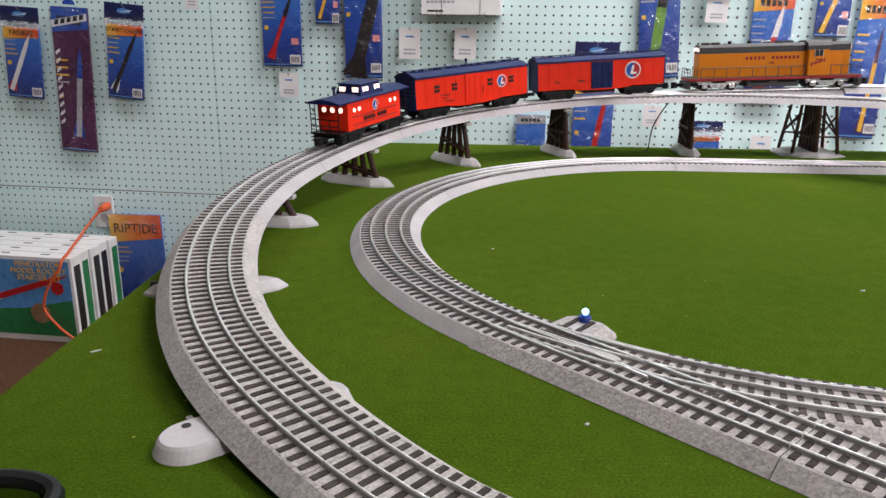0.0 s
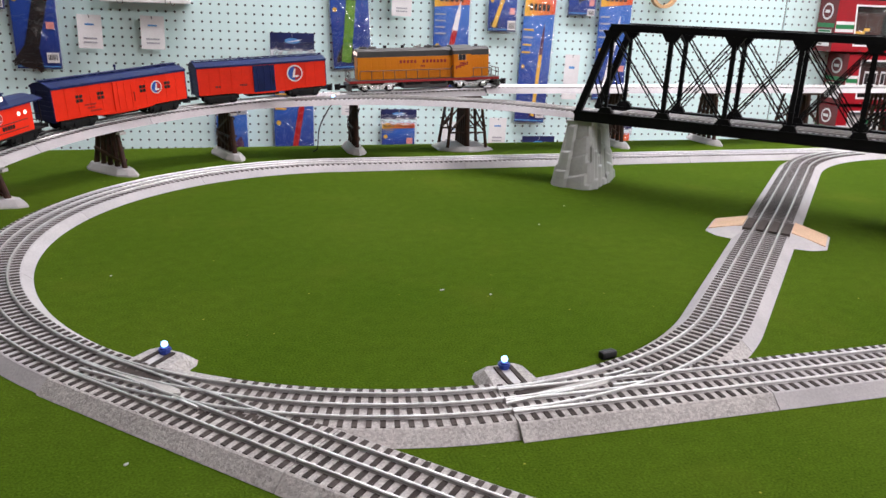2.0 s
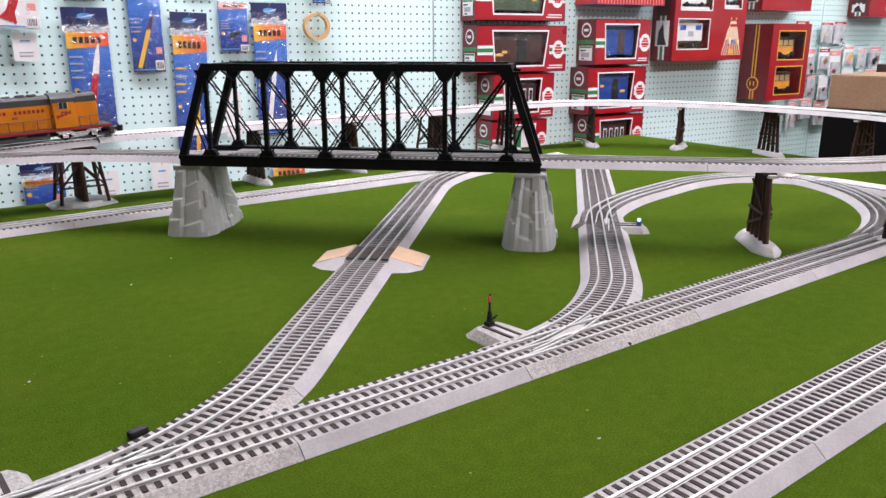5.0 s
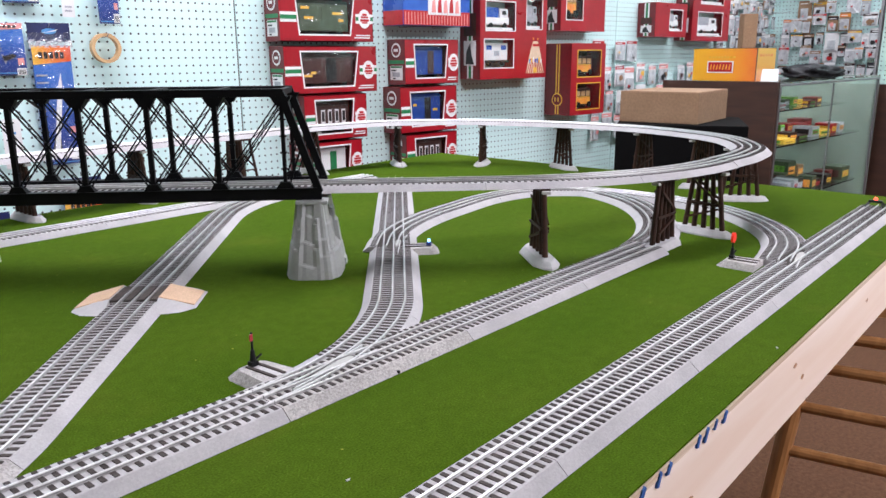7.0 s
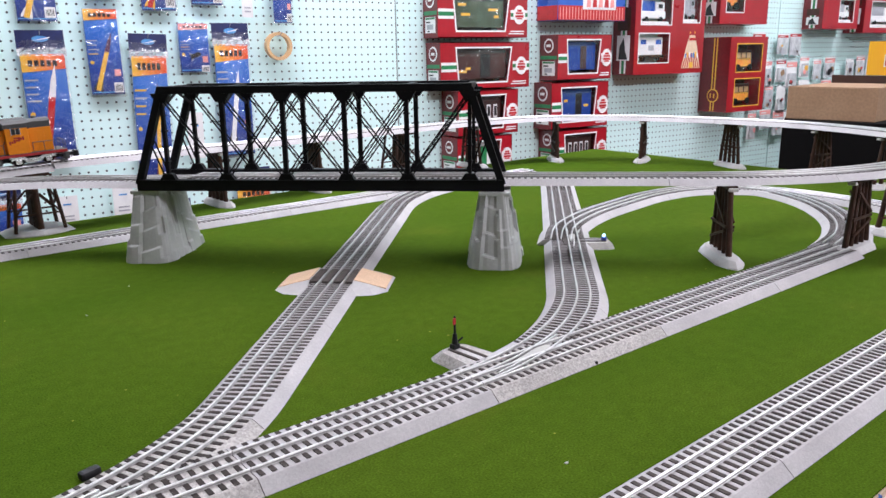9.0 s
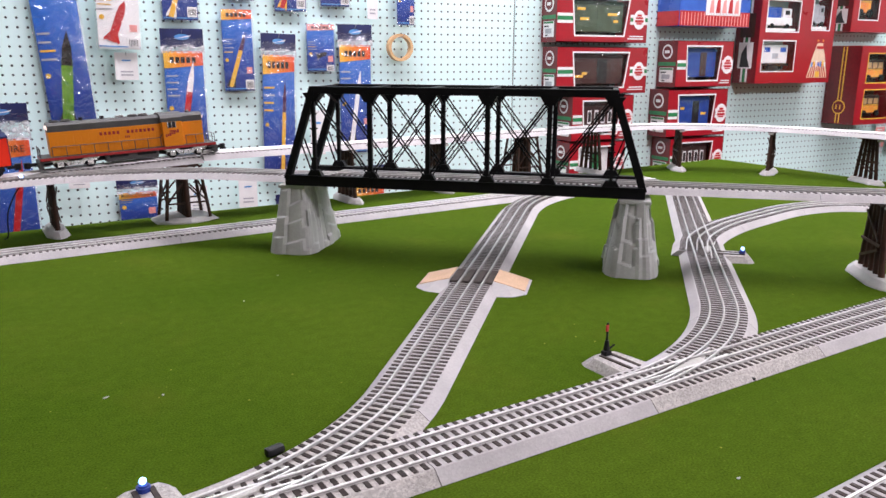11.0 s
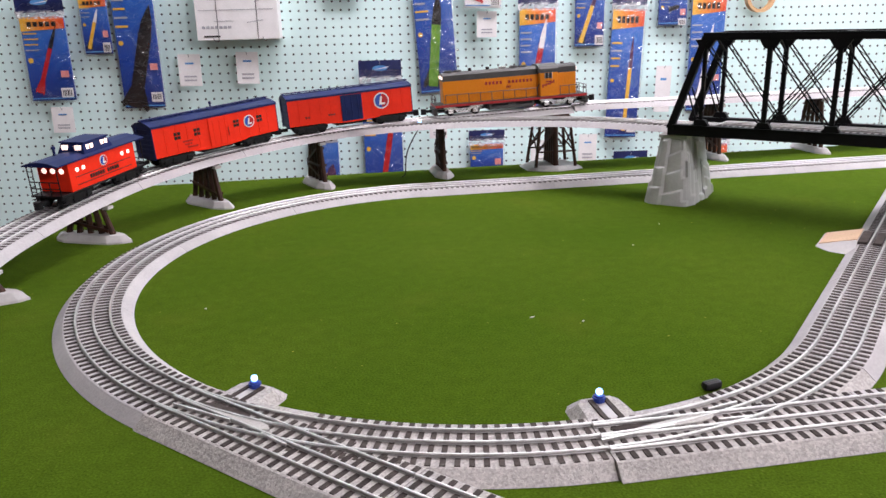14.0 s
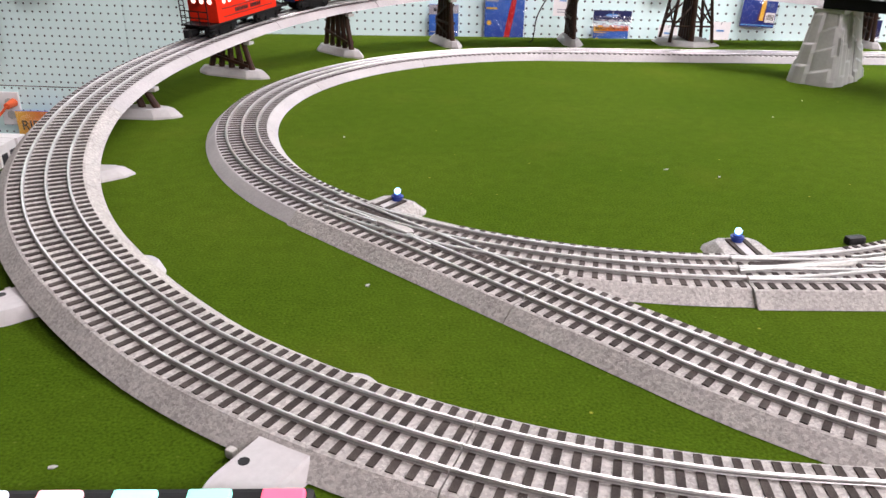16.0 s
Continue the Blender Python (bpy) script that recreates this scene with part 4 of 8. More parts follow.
def pile_bent(u, v, heading, h, group="trestle bents", reach=0.0):
    """A row of brown piles across the track on a pale footing, with cap and braces. Local x runs across the track."""
    t = thing("trestle_bent", MT @ pose(u, v, 0, 0, 0, heading), "brown plastic pile trestle on a pale grey footing", "trestle", group)
    bm = bmesh.new()
    low = h < 0.025
    tongue = h < 0.015
    footing(bm, 0.124 if low else 0.128 + reach, 0.038 + reach * 0.3, 0.0085 if low else 0.011, tongue)
    if not low:
        bmesh.ops.translate(bm, vec=(-0.003 + reach * 0.45, 0, 0), verts=bm.verts)
    if low:
        bmesh.ops.translate(bm, vec=(0.022 if h < 0.006 else 0.010 if tongue else -0.004, 0, 0), verts=bm.verts)
    part("footing", bm, SMOOTH_BED, t)
    if low:
        bm = bmesh.new()
        rod(bm, (0.0500, -0.009, 0.003), (0.0500, -0.009, 0.0088), 0.0028, seg=12)
        part("peg_hole", bm, DARK, t, "dark round socket")
        bm = bmesh.new()
        block(bm, 0.041, 0.045, -0.026, -0.021, 0.0, 0.005, 0.0008)
        part("clip", bm, FROG, t, "small pale clip")
        return t
    top = h - 0.004
    for i in range(5):
        x0, x1 = (i - 2) * 0.0165, (i - 2) * 0.0118
        bm = bmesh.new()
        rod(bm, (x0 * 1.12, 0, 0.009), (x1, 0, top), 0.0046, 0.0040, 9)
        part("trestle_post", bm, PILE, t)
    bm = bmesh.new()
    block(bm, -0.032, 0.032, -0.0075, 0.0075, h - 0.0055, h - 0.0003, 0.0008)
    part("cap", bm, PILE, t)
    if h > 0.045:
        for y in (-0.0058, 0.0058):
            bm = bmesh.new()
            k = h * 0.30
            if h > 0.075:
                beam(bm, (-0.0325, y, h * 0.47), (0.0325, y, h * 0.47), 0.0020, 0.0040)
                part("girt", bm, PILE, t)
                for x0, k0, x1, k1 in ((-0.024, 0.84, 0.028, 0.52), (-0.030, 0.24, 0.029, 0.42)):
                    bm = bmesh.new()
                    beam(bm, (x0, y * 1.2, h * k0), (x1, y * 1.2, h * k1), 0.0018, 0.0036)
                    part("brace", bm, PILE, t)
            else:
                beam(bm, (-0.034, y, k), (0.030, y, k + h * 0.22), 0.0030, 0.0042)
                part("brace", bm, PILE, t)
    for x in (-0.034, 0.034):
        bm = bmesh.new()
        block(bm, x - 0.005, x + 0.005, -0.006, 0.006, h - 0.0075, h - 0.0030, 0.0006)
        part("clip", bm, FROG, t, "small pale clip")
    return t


def trestle_tower(u, v, heading, h):
    """A close middle bent between two slim battered frames, tied by crossed braces on a long footing. Local x runs across the track."""
    t = thing("trestle_tower", MT @ pose(u, v, 0, 0, 0, heading), "tall brown braced trestle tower on a pale footing", "trestle", "trestle towers")
    bm = bmesh.new()
    footing(bm, 0.106, 0.116, 0.009)
    part("footing", bm, SMOOTH_BED, t)
    top = h - 0.004
    for i in range(5):
        bm = bmesh.new()
        rod(bm, ((i - 2) * 0.0150, 0, 0.007), ((i - 2) * 0.0115, 0, top), 0.0062, 0.0052, 9)
        part("trestle_post", bm, PILE, t)
    bm = bmesh.new()
    block(bm, -0.033, 0.033, -0.026, 0.026, h - 0.0055, h - 0.0003, 0.0008)
    part("cap", bm, PILE, t)
    for s in (-1, 1):
        for i in (-1, 1):
            bm = bmesh.new()
            rod(bm, (i * 0.032, s * 0.041, 0.006), (i * 0.022, s * 0.029, top), 0.0034, 0.0029, 8)
            part("trestle_post", bm, PILE, t)
        for k0, k1 in ((0.34, 0.70),):
            y0, y1 = s * (0.043 - 0.013 * k0), s * (0.043 - 0.013 * k1)
            w0, w1 = 0.034 - 0.01 * k0, 0.034 - 0.01 * k1
            for e in (-1, 1):
                bm = bmesh.new()
                beam(bm, (-e * w0, y0, h * k0), (e * w1, y1, h * k1), 0.0022, 0.0030)
                part("brace", bm, PILE, t)
    for x in (-0.031, 0.031):
        lines = [((x, -0.040, h * 0.33), (x, 0.040, h * 0.33))]
        for s in (-1, 1):
            lines += [((x, s * 0.038, h * 0.33), (x * 0.85, s * 0.006, h * 0.66))]
        for p, q in lines:
            bm = bmesh.new()
            beam(bm, p, q, 0.0025, 0.0031)
            part("side_brace", bm, PILE, t)
    return t


def under(line, s, height, tower=False):
    u, v, h = at(line, s)
    (trestle_tower if tower else pile_bent)(u, v, math.degrees(h) + 90, height)


def along(line, u, v):
    return min(line, key=lambda p: (p[0] - u) ** 2 + (p[1] - v) ** 2)[3]


for u, v, tw in ((0.021, 0.237, False), (-0.150, 0.388, False), (-0.265, 0.610, False), (-0.280, 0.838, False), (-0.208, 1.085, False), (-0.070, 1.273, False), (0.117, 1.387, False),
                 (0.363, 1.424, False), (0.587, 1.424, True)):
    s = along(climb, u, v)
    under(climb, s, ramp_height(s), tw)
for s in (0.32, 0.56, 0.82, 1.07):
    under(high_back, s, HIGH, s == 0.82)
for u, v, tw in ((1.945, 1.39, False), (2.085, 1.19, False), (2.17, 0.74, False), (2.11, 0.565, False)):
    under(high_loop, along(high_loop, u, v), HIGH, tw)
pile_bent(1.508, 0.370, 0, HIGH - 0.001)
pile_bent(2.176, 0.972, 68, HIGH - 0.001)
for u, v, turn in ((1.645, 0.357, -101), (1.995, 0.425, -60)):
    cu, cv, _ = at(high_loop, along(high_loop, u, v)) if u > 1.69 else (u, v, 0)
    pile_bent(cu, cv, turn, HIGH - 0.001)
cu, cv, ch = at(high_bridge, along(high_bridge, 1.335, 0.49))
pile_bent(cu - 0.006, cv - 0.003, math.degrees(ch) + 90, HIGH - 0.001, reach=0.016)

# ---- truss bridge on two rock piers ----
QC, LEN, HALF = -0.012, 0.556, 0.0545
ANG = -45.0
bu, bv = (SUM / 2 + QC * 0.70711), (SUM / 2 - QC * 0.70711)
Z0, Z1 = HIGH - 0.006, 0.264
truss = thing("truss_bridge", MT @ pose(bu, bv, Z0, 0, 0, ANG), "black plastic through-truss railway bridge on two rock piers", "bridge")
TH_ = Z1 - Z0
ENDP = 0.050
nodes = [-LEN / 2 + ENDP + (LEN - 2 * ENDP) * i / 5 for i in range(6)]
for s in (-1, 1):
    y = s * HALF
    side = bmesh.new()
    block(side, -LEN / 2, LEN / 2, y - 0.005, y + 0.005, 0.0, 0.015, 0.0008)
    block(side, -LEN / 2 + 0.002, LEN / 2 - 0.002, y - 0.007, y + 0.007, 0.0145, 0.0170)
    part("bottom_chord", side, IRON, truss)
    side = bmesh.new()
    block(side, nodes[0] - 0.004, nodes[-1] + 0.004, y - 0.0055, y + 0.0055, TH_ - 0.011, TH_, 0.0008)
    part("top_chord", side, IRON, truss)
    for e in (-1, 1):
        side = bmesh.new()
        beam(side, (e * LEN / 2 - e * 0.003, y, 0.010), (e * (LEN / 2 - ENDP), y, TH_ - 0.006), 0.0105, 0.0105, (e, 0, 0.3))
        part("end_post", side, IRON, truss)
    for i, x in enumerate(nodes):
        side = bmesh.new()
        w = 0.0065 if i not in (0, 5) else 0.005
        beam(side, (x, y, 0.012), (x, y, TH_ - 0.008), 0.007, w, (1, 0, 0))
        for k in range(6):
            z = 0.02 + (TH_ - 0.04) * k / 5
            block(side, x - 0.0045, x + 0.0045, y - 0.0042, y + 0.0042, z, z + 0.002)
        part("vertical_post", side, IRON, truss)
        for zz, sg in ((0.013, 1), (TH_ - 0.010, -1)):
            side = bmesh.new()
            prism(side, [(x - 0.015, zz), (x + 0.015, zz), (x + 0.007, zz + sg * 0.013), (x - 0.007, zz + sg * 0.013)], y - 0.0052, y + 0.0052, axis="y")
            part("gusset_plate", side, IRON, truss)
    for i in range(5):
        x0, x1 = nodes[i], nodes[i + 1]
        rising, falling = ((x0, 0.018), (x1, TH_ - 0.014)), ((x0, TH_ - 0.014), (x1, 0.018))
        for a, b in ((falling,) if i == 0 else (rising,) if i == 4 else (rising, falling)):
            side = bmesh.new()
            for off in (-0.0030, 0.0030):
                beam(side, (a[0] + off, y, a[1]), (b[0] + off, y, b[1]), 0.0019, 0.0019, (0, 1, 0))
            n = 9
            for k in range(n):
                t0, t1 = k / n, (k + 1) / n
                o0 = -0.0030 if k % 2 else 0.0030
                beam(side, (a[0] + (b[0] - a[0]) * t0 + o0, y, a[1] + (b[1] - a[1]) * t0), (a[0] + (b[0] - a[0]) * t1 - o0, y, a[1] + (b[1] - a[1]) * t1), 0.0008, 0.0008, (0, 1, 0))
            part("diagonal", side, IRON, truss)
    for e in (-1, 1):
        side = bmesh.new()
        for off in (-0.004, 0.004):
            beam(side, (e * (LEN / 2 - 0.029) + off, y, 0.075), (e * (LEN / 2 - ENDP) + off, y, 0.016), 0.0020, 0.0020, (0, 1, 0))
        part("end_hanger", side, IRON, truss)
for i, x in enumerate(nodes):
    bm = bmesh.new()
    block(bm, x - 0.004, x + 0.004, -HALF, HALF, TH_ - 0.009, TH_ - 0.001)
    beam(bm, (x, -HALF, TH_ - 0.032), (x, 0, TH_ - 0.010), 0.003, 0.003, (1, 0, 0))
    beam(bm, (x, HALF, TH_ - 0.032), (x, 0, TH_ - 0.010), 0.003, 0.003, (1, 0, 0))
    part("top_strut", bm, IRON, truss)
    bm = bmesh.new()
    block(bm, x - 0.005, x + 0.005, -HALF, HALF, 0.0005, 0.0055)
    part("floor_beam", bm, IRON, truss)
for i in range(5):
    bm = bmesh.new()
    beam(bm, (nodes[i], -HALF, TH_ - 0.004), (nodes[i + 1], HALF, TH_ - 0.004), 0.003, 0.002)
    beam(bm, (nodes[i], HALF, TH_ - 0.0065), (nodes[i + 1], -HALF, TH_ - 0.0065), 0.003, 0.002)
    part("top_bracing", bm, IRON, truss)


def rock_pier(u, v, seed, lx, ly):
    """A tapered pier of rough rock faces, stepped with ledges."""
    t = thing("bridge_pier", MT @ pose(u, v, 0, 0, 0, ANG), "pale grey moulded rock bridge pier standing on the mat", "bridge pier", "bridge piers")
    rnd = random.Random(seed)
    bm = bmesh.new()
    n, rows, slabs = 84, 66, 22
    H = Z0 - 0.0005
    # even steps round the plan, a rectangle with rounded corners
    fine = [(math.copysign(abs(math.cos(a)) ** 0.42, math.cos(a)) * lx / 2, math.copysign(abs(math.sin(a)) ** 0.42, math.sin(a)) * ly / 2) for a in [2 * math.pi * k / 2000 for k in range(2001)]]
    run = [0.0]
    for a, b in zip(fine, fine[1:]):
        run.append(run[-1] + math.hypot(b[0] - a[0], b[1] - a[1]))
    plan, k = [], 0
    for i in range(n):
        while run[k] < run[-1] * i / n:
            k += 1
        plan.append(fine[k])
    # the mould's upright slabs: each has its own depth and a few slanting ledges
    cuts = [0] + sorted(rnd.sample(range(2, n - 1), slabs - 1))
    slab = [sum(1 for c in cuts if c <= i) - 1 for i in range(n)]
    deep = [rnd.uniform(-0.0022, 0.0022) for _ in range(slabs)]
    ledge = [[rnd.uniform(0.06, 0.34), rnd.uniform(0.36, 0.64), rnd.uniform(0.68, 0.92)] for _ in range(slabs)]
    step = [[rnd.choice((0.0, 0.0026, 0.0036, 0.0042)) for _ in range(3)] for _ in range(slabs)]
    lean = [rnd.uniform(-0.022, 0.022) for _ in range(slabs)]
    rings = []
    for r in range(rows + 1):
        k = r / rows
        ring = []
        for i in range(n):
            j = slab[i]
            x, y = plan[i][0] * (1.03 - 0.42 * k), plan[i][1] * (1.01 - 0.25 * k)
            d = deep[j] * (1 - 0.4 * k) + 0.0035 - sum(w * min(1.0, max(0.0, (k + lean[j] * (i - cuts[j]) - e) / 0.022)) for e, w in zip(ledge[j], step[j])) * 0.9
            if i in cuts:
                d -= 0.0008
            d += 0.0006 * noise.noise(Vector((x * 60, y * 60, k * 5 + seed)))
            f = 1 + d / (math.hypot(x, y) or 1)
            ring.append(bm.verts.new((x * f, y * f, H * k)))
        rings.append(ring)
    for a, b in zip(rings, rings[1:]):
        for i in range(n):
            bm.faces.new((a[i], a[(i + 1) % n], b[(i + 1) % n], b[i]))
    bm.faces.new(rings[0][::-1]), bm.faces.new(rings[-1])
    part("rock", bm, ROCK, t)
    bm = bmesh.new()
    block(bm, -lx * 0.300, lx * 0.300, -ly * 0.365, ly * 0.365, H - 0.0055, H + 0.0002, 0.0015)
    part("cap", bm, ROCK, t, "flat moulded bearing cap")


for pu, pv, sd, ly in ((0.7120, 1.1107, 3, 0.146), (1.0832, 0.7268, 8, 0.160)):
    rock_pier(pu, pv, sd, 0.076, ly)

# ---- train on the raised line ----
def train_pose(s):
    """Pose of a point on the rails of the climbing and back line."""
    if s <= climb[-1][3]:
        u, v, h = at(climb, s)
        z = ramp_height(s)
    else:
        u, v, h = at(high_back, s - climb[-1][3])
        z = HIGH
    return Vector((u, v, z + 0.0129)), h


def car_pose(s, half):
    a, _ = train_pose(s - half)
    b, _ = train_pose(s + half)
    d = b - a
    q = d.to_track_quat("X", "Z").to_matrix().to_4x4()
    return MT @ Matrix.Translation((a + b) / 2) @ q, a, b


def truck(parent, x, material, length=0.062, wheel=0.0085, detail=False):
    """A two-axle truck: side frames with springs and journal boxes, and four flanged wheels."""
    bm = bmesh.new()
    block(bm, -0.010, 0.010, -0.014, 0.014, wheel * 0.7, wheel * 1.5, 0.001)
    for y in (-0.0185, 0.0185):
        block(bm, -length * 0.5, length * 0.5, y - 0.0025, y + 0.0025, wheel * 0.95, wheel * 1.75, 0.001)
        block(bm, -length * 0.16, length * 0.16, y - 0.0032, y + 0.0032, wheel * 0.35, wheel * 1.5, 0.0008)
        for sx in (-1, 1):
            block(bm, sx * length * 0.33 - 0.005, sx * length * 0.33 + 0.005, y - 0.0036, y + 0.0036, wheel * 0.55, wheel * 1.45, 0.0012)
            beam(bm, (sx * length * 0.16, y, wheel * 0.55), (sx * length * 0.30, y, wheel * 1.2), 0.004, 0.0025, (0, 1, 0))
            if detail:
                for k in range(3):
                    rod(bm, (sx * 0.004 * (k - 1) + sx * length * 0.14, y, wheel * 0.2), (sx * 0.004 * (k - 1) + sx * length * 0.14, y, wheel * 1.7), 0.0016, seg=7)
                rod(bm, (sx * length * 0.42, y, wheel * 1.5), (sx * length * 0.42, y, wheel * 2.2), 0.002, seg=8)
                block(bm, sx * length * 0.46 - 0.003, sx * length * 0.46 + 0.003, y - 0.003, y + 0.003, wheel * 0.3, wheel * 1.2, 0.0008)
    t = part("truck", bm, material, parent, "silver truck side frames" if detail else "", pose(x, 0, 0))
    for sx in (-1, 1):
        for y in (-0.0145, 0.0145):
            bm = bmesh.new()
            rod(bm, (sx * length * 0.33, y - 0.002, wheel), (sx * length * 0.33, y + 0.002, wheel), wheel, seg=20)
            rod(bm, (sx * length * 0.33, y - math.copysign(0.003, y), wheel), (sx * length * 0.33, y - math.copysign(0.002, y), wheel), wheel * 1.06, seg=20)
            part("wheel", bm, STEEL if detail else DARK, t)
    return t


def diesel_truck(parent, x, length=0.074, wheel=0.0095):
    """A silver two-axle diesel truck: arched side frames, journal boxes with round caps, coil springs, brake cylinders, dark gear between."""
    bm = bmesh.new()
    block(bm, -length * 0.46, length * 0.46, -0.0125, 0.0125, wheel * 0.45, wheel * 1.75, 0.001)
    t = part("truck", bm, DARK, parent, "black truck with silver side frames", pose(x, 0, 0))
    side = Matrix(((1, 0, 0, 0), (0, 0, 1, 0), (0, 1, 0, 0), (0, 0, 0, 1)))
    for sg in (-1, 1):
        y = sg * 0.0190
        h = length / 2
        bm = bmesh.new()
        prof = [(-h, wheel * 1.15), (-h * 0.90, wheel * 1.75), (-h * 0.40, wheel * 1.80), (-h * 0.28, wheel * 1.45), (h * 0.28, wheel * 1.45), (h * 0.40, wheel * 1.80), (h * 0.90, wheel * 1.75), (h, wheel * 1.15),
                (h * 0.84, wheel * 1.25), (h * 0.46, wheel * 1.25), (h * 0.30, wheel * 0.55), (-h * 0.30, wheel * 0.55), (-h * 0.46, wheel * 1.25), (-h * 0.84, wheel * 1.25)]
        prism(bm, prof, y - 0.0016, y + 0.0016, axis="y")
        f = part("side_frame", bm, CHROME, t)
        for sx in (-1, 1):
            bm = bmesh.new()
            jx = sx * h * 0.66
            block(bm, jx - 0.0052, jx + 0.0052, y - 0.0030, y + 0.0030, wheel * 0.45, wheel * 1.35, 0.0012)
            rod(bm, (jx, y + sg * 0.0028, wheel * 0.92), (jx, y + sg * 0.0046, wheel * 0.92), 0.0034, 0.0028, 12)
            part("journal_box", bm, CHROME, t)
            bm = bmesh.new()
            cx = sx * h * 0.95
            rod(bm, (cx - 0.004, y + sg * 0.001, wheel * 1.75), (cx + 0.004, y + sg * 0.001, wheel * 1.75), 0.0026, seg=10)
            part("brake_cylinder", bm, CHROME, t)
            bm = bmesh.new()
            for k in range(5):
                z = wheel * (0.62 + 0.16 * k)
                rod(bm, (sx * h * 0.17, y + sg * 0.0016, z), (sx * h * 0.17, y + sg * 0.0016, z + wheel * 0.09), 0.0033, seg=10)
            part("spring", bm, CHROME, t)
            for yy in (-0.0145, 0.0145):
                if sg > 0:
                    bm = bmesh.new()
                    rod(bm, (jx, yy - 0.002, wheel), (jx, yy + 0.002, wheel), wheel, seg=20)
                    part("wheel", bm, DARK, t)
    return t


def coupler(parent, x, sgn):
    bm = bmesh.new()
    block(bm, x, x + sgn * 0.016, -0.0035, 0.0035, 0.008, 0.0135) if sgn > 0 else block(bm, x - 0.016, x, -0.0035, 0.0035, 0.008, 0.0135)
    rod(bm, (x + sgn * 0.017, 0, 0.005), (x + sgn * 0.017, 0, 0.0155), 0.0055, seg=10)
    part("coupler", bm, DARK, parent)


def emblem(parent, x, y, z, r):
    """A round white badge with a blue field and a red bar."""
    sg = 1 if y > 0 else -1
    bm = bmesh.new()
    rod(bm, (x, y, z), (x, y + sg * 0.0008, z), r, seg=28)
    e = part("badge", bm, WHITE, parent, "round white badge with blue and red")
    n = 20
    for nm, a0, mt in (("badge_blue", 90, BLUE), ("badge_red", 270, REDINK)):
        bm = bmesh.new()
        prism(bm, [(x - sg * r * 0.84 * math.cos(a), z + r * 0.84 * math.sin(a)) for a in [radians(a0 + 180 * k / n) for k in range(n + 1)]], y + sg * 0.0008, y + sg * 0.0013, axis="y")
        part(nm, bm, mt, e)
    bm = bmesh.new()
    d = sg
    prism(bm, [(x - 0.10 * r * -d, z + 0.55 * r), (x + 0.12 * r * -d, z + 0.55 * r), (x - 0.02 * r * -d, z - 0.25 * r), (x + 0.45 * r * -d, z - 0.25 * r), (x + 0.40 * r * -d, z - 0.48 * r), (x - 0.36 * r * -d, z - 0.48 * r)],
          y + sg * 0.0013, y + sg * 0.0018, axis="y")
    part("badge_stroke", bm, WHITE, e)


def bars(parent, xs, y, z, h, material, name="writing_bar"):
    """A row of short bars that stand for a line of writing."""
    sg = 1 if y > 0 else -1
    for a, b in xs:
        bm = bmesh.new()
        block(bm, min(a, b), max(a, b), min(y, y + sg * 0.0006), max(y, y + sg * 0.0006), z - h / 2, z + h / 2)
        part(name, bm, material, parent)


def word(x0, n, w, gap):
    return [(x0 + i * (w + gap), x0 + i * (w + gap) + w) for i in range(n)]


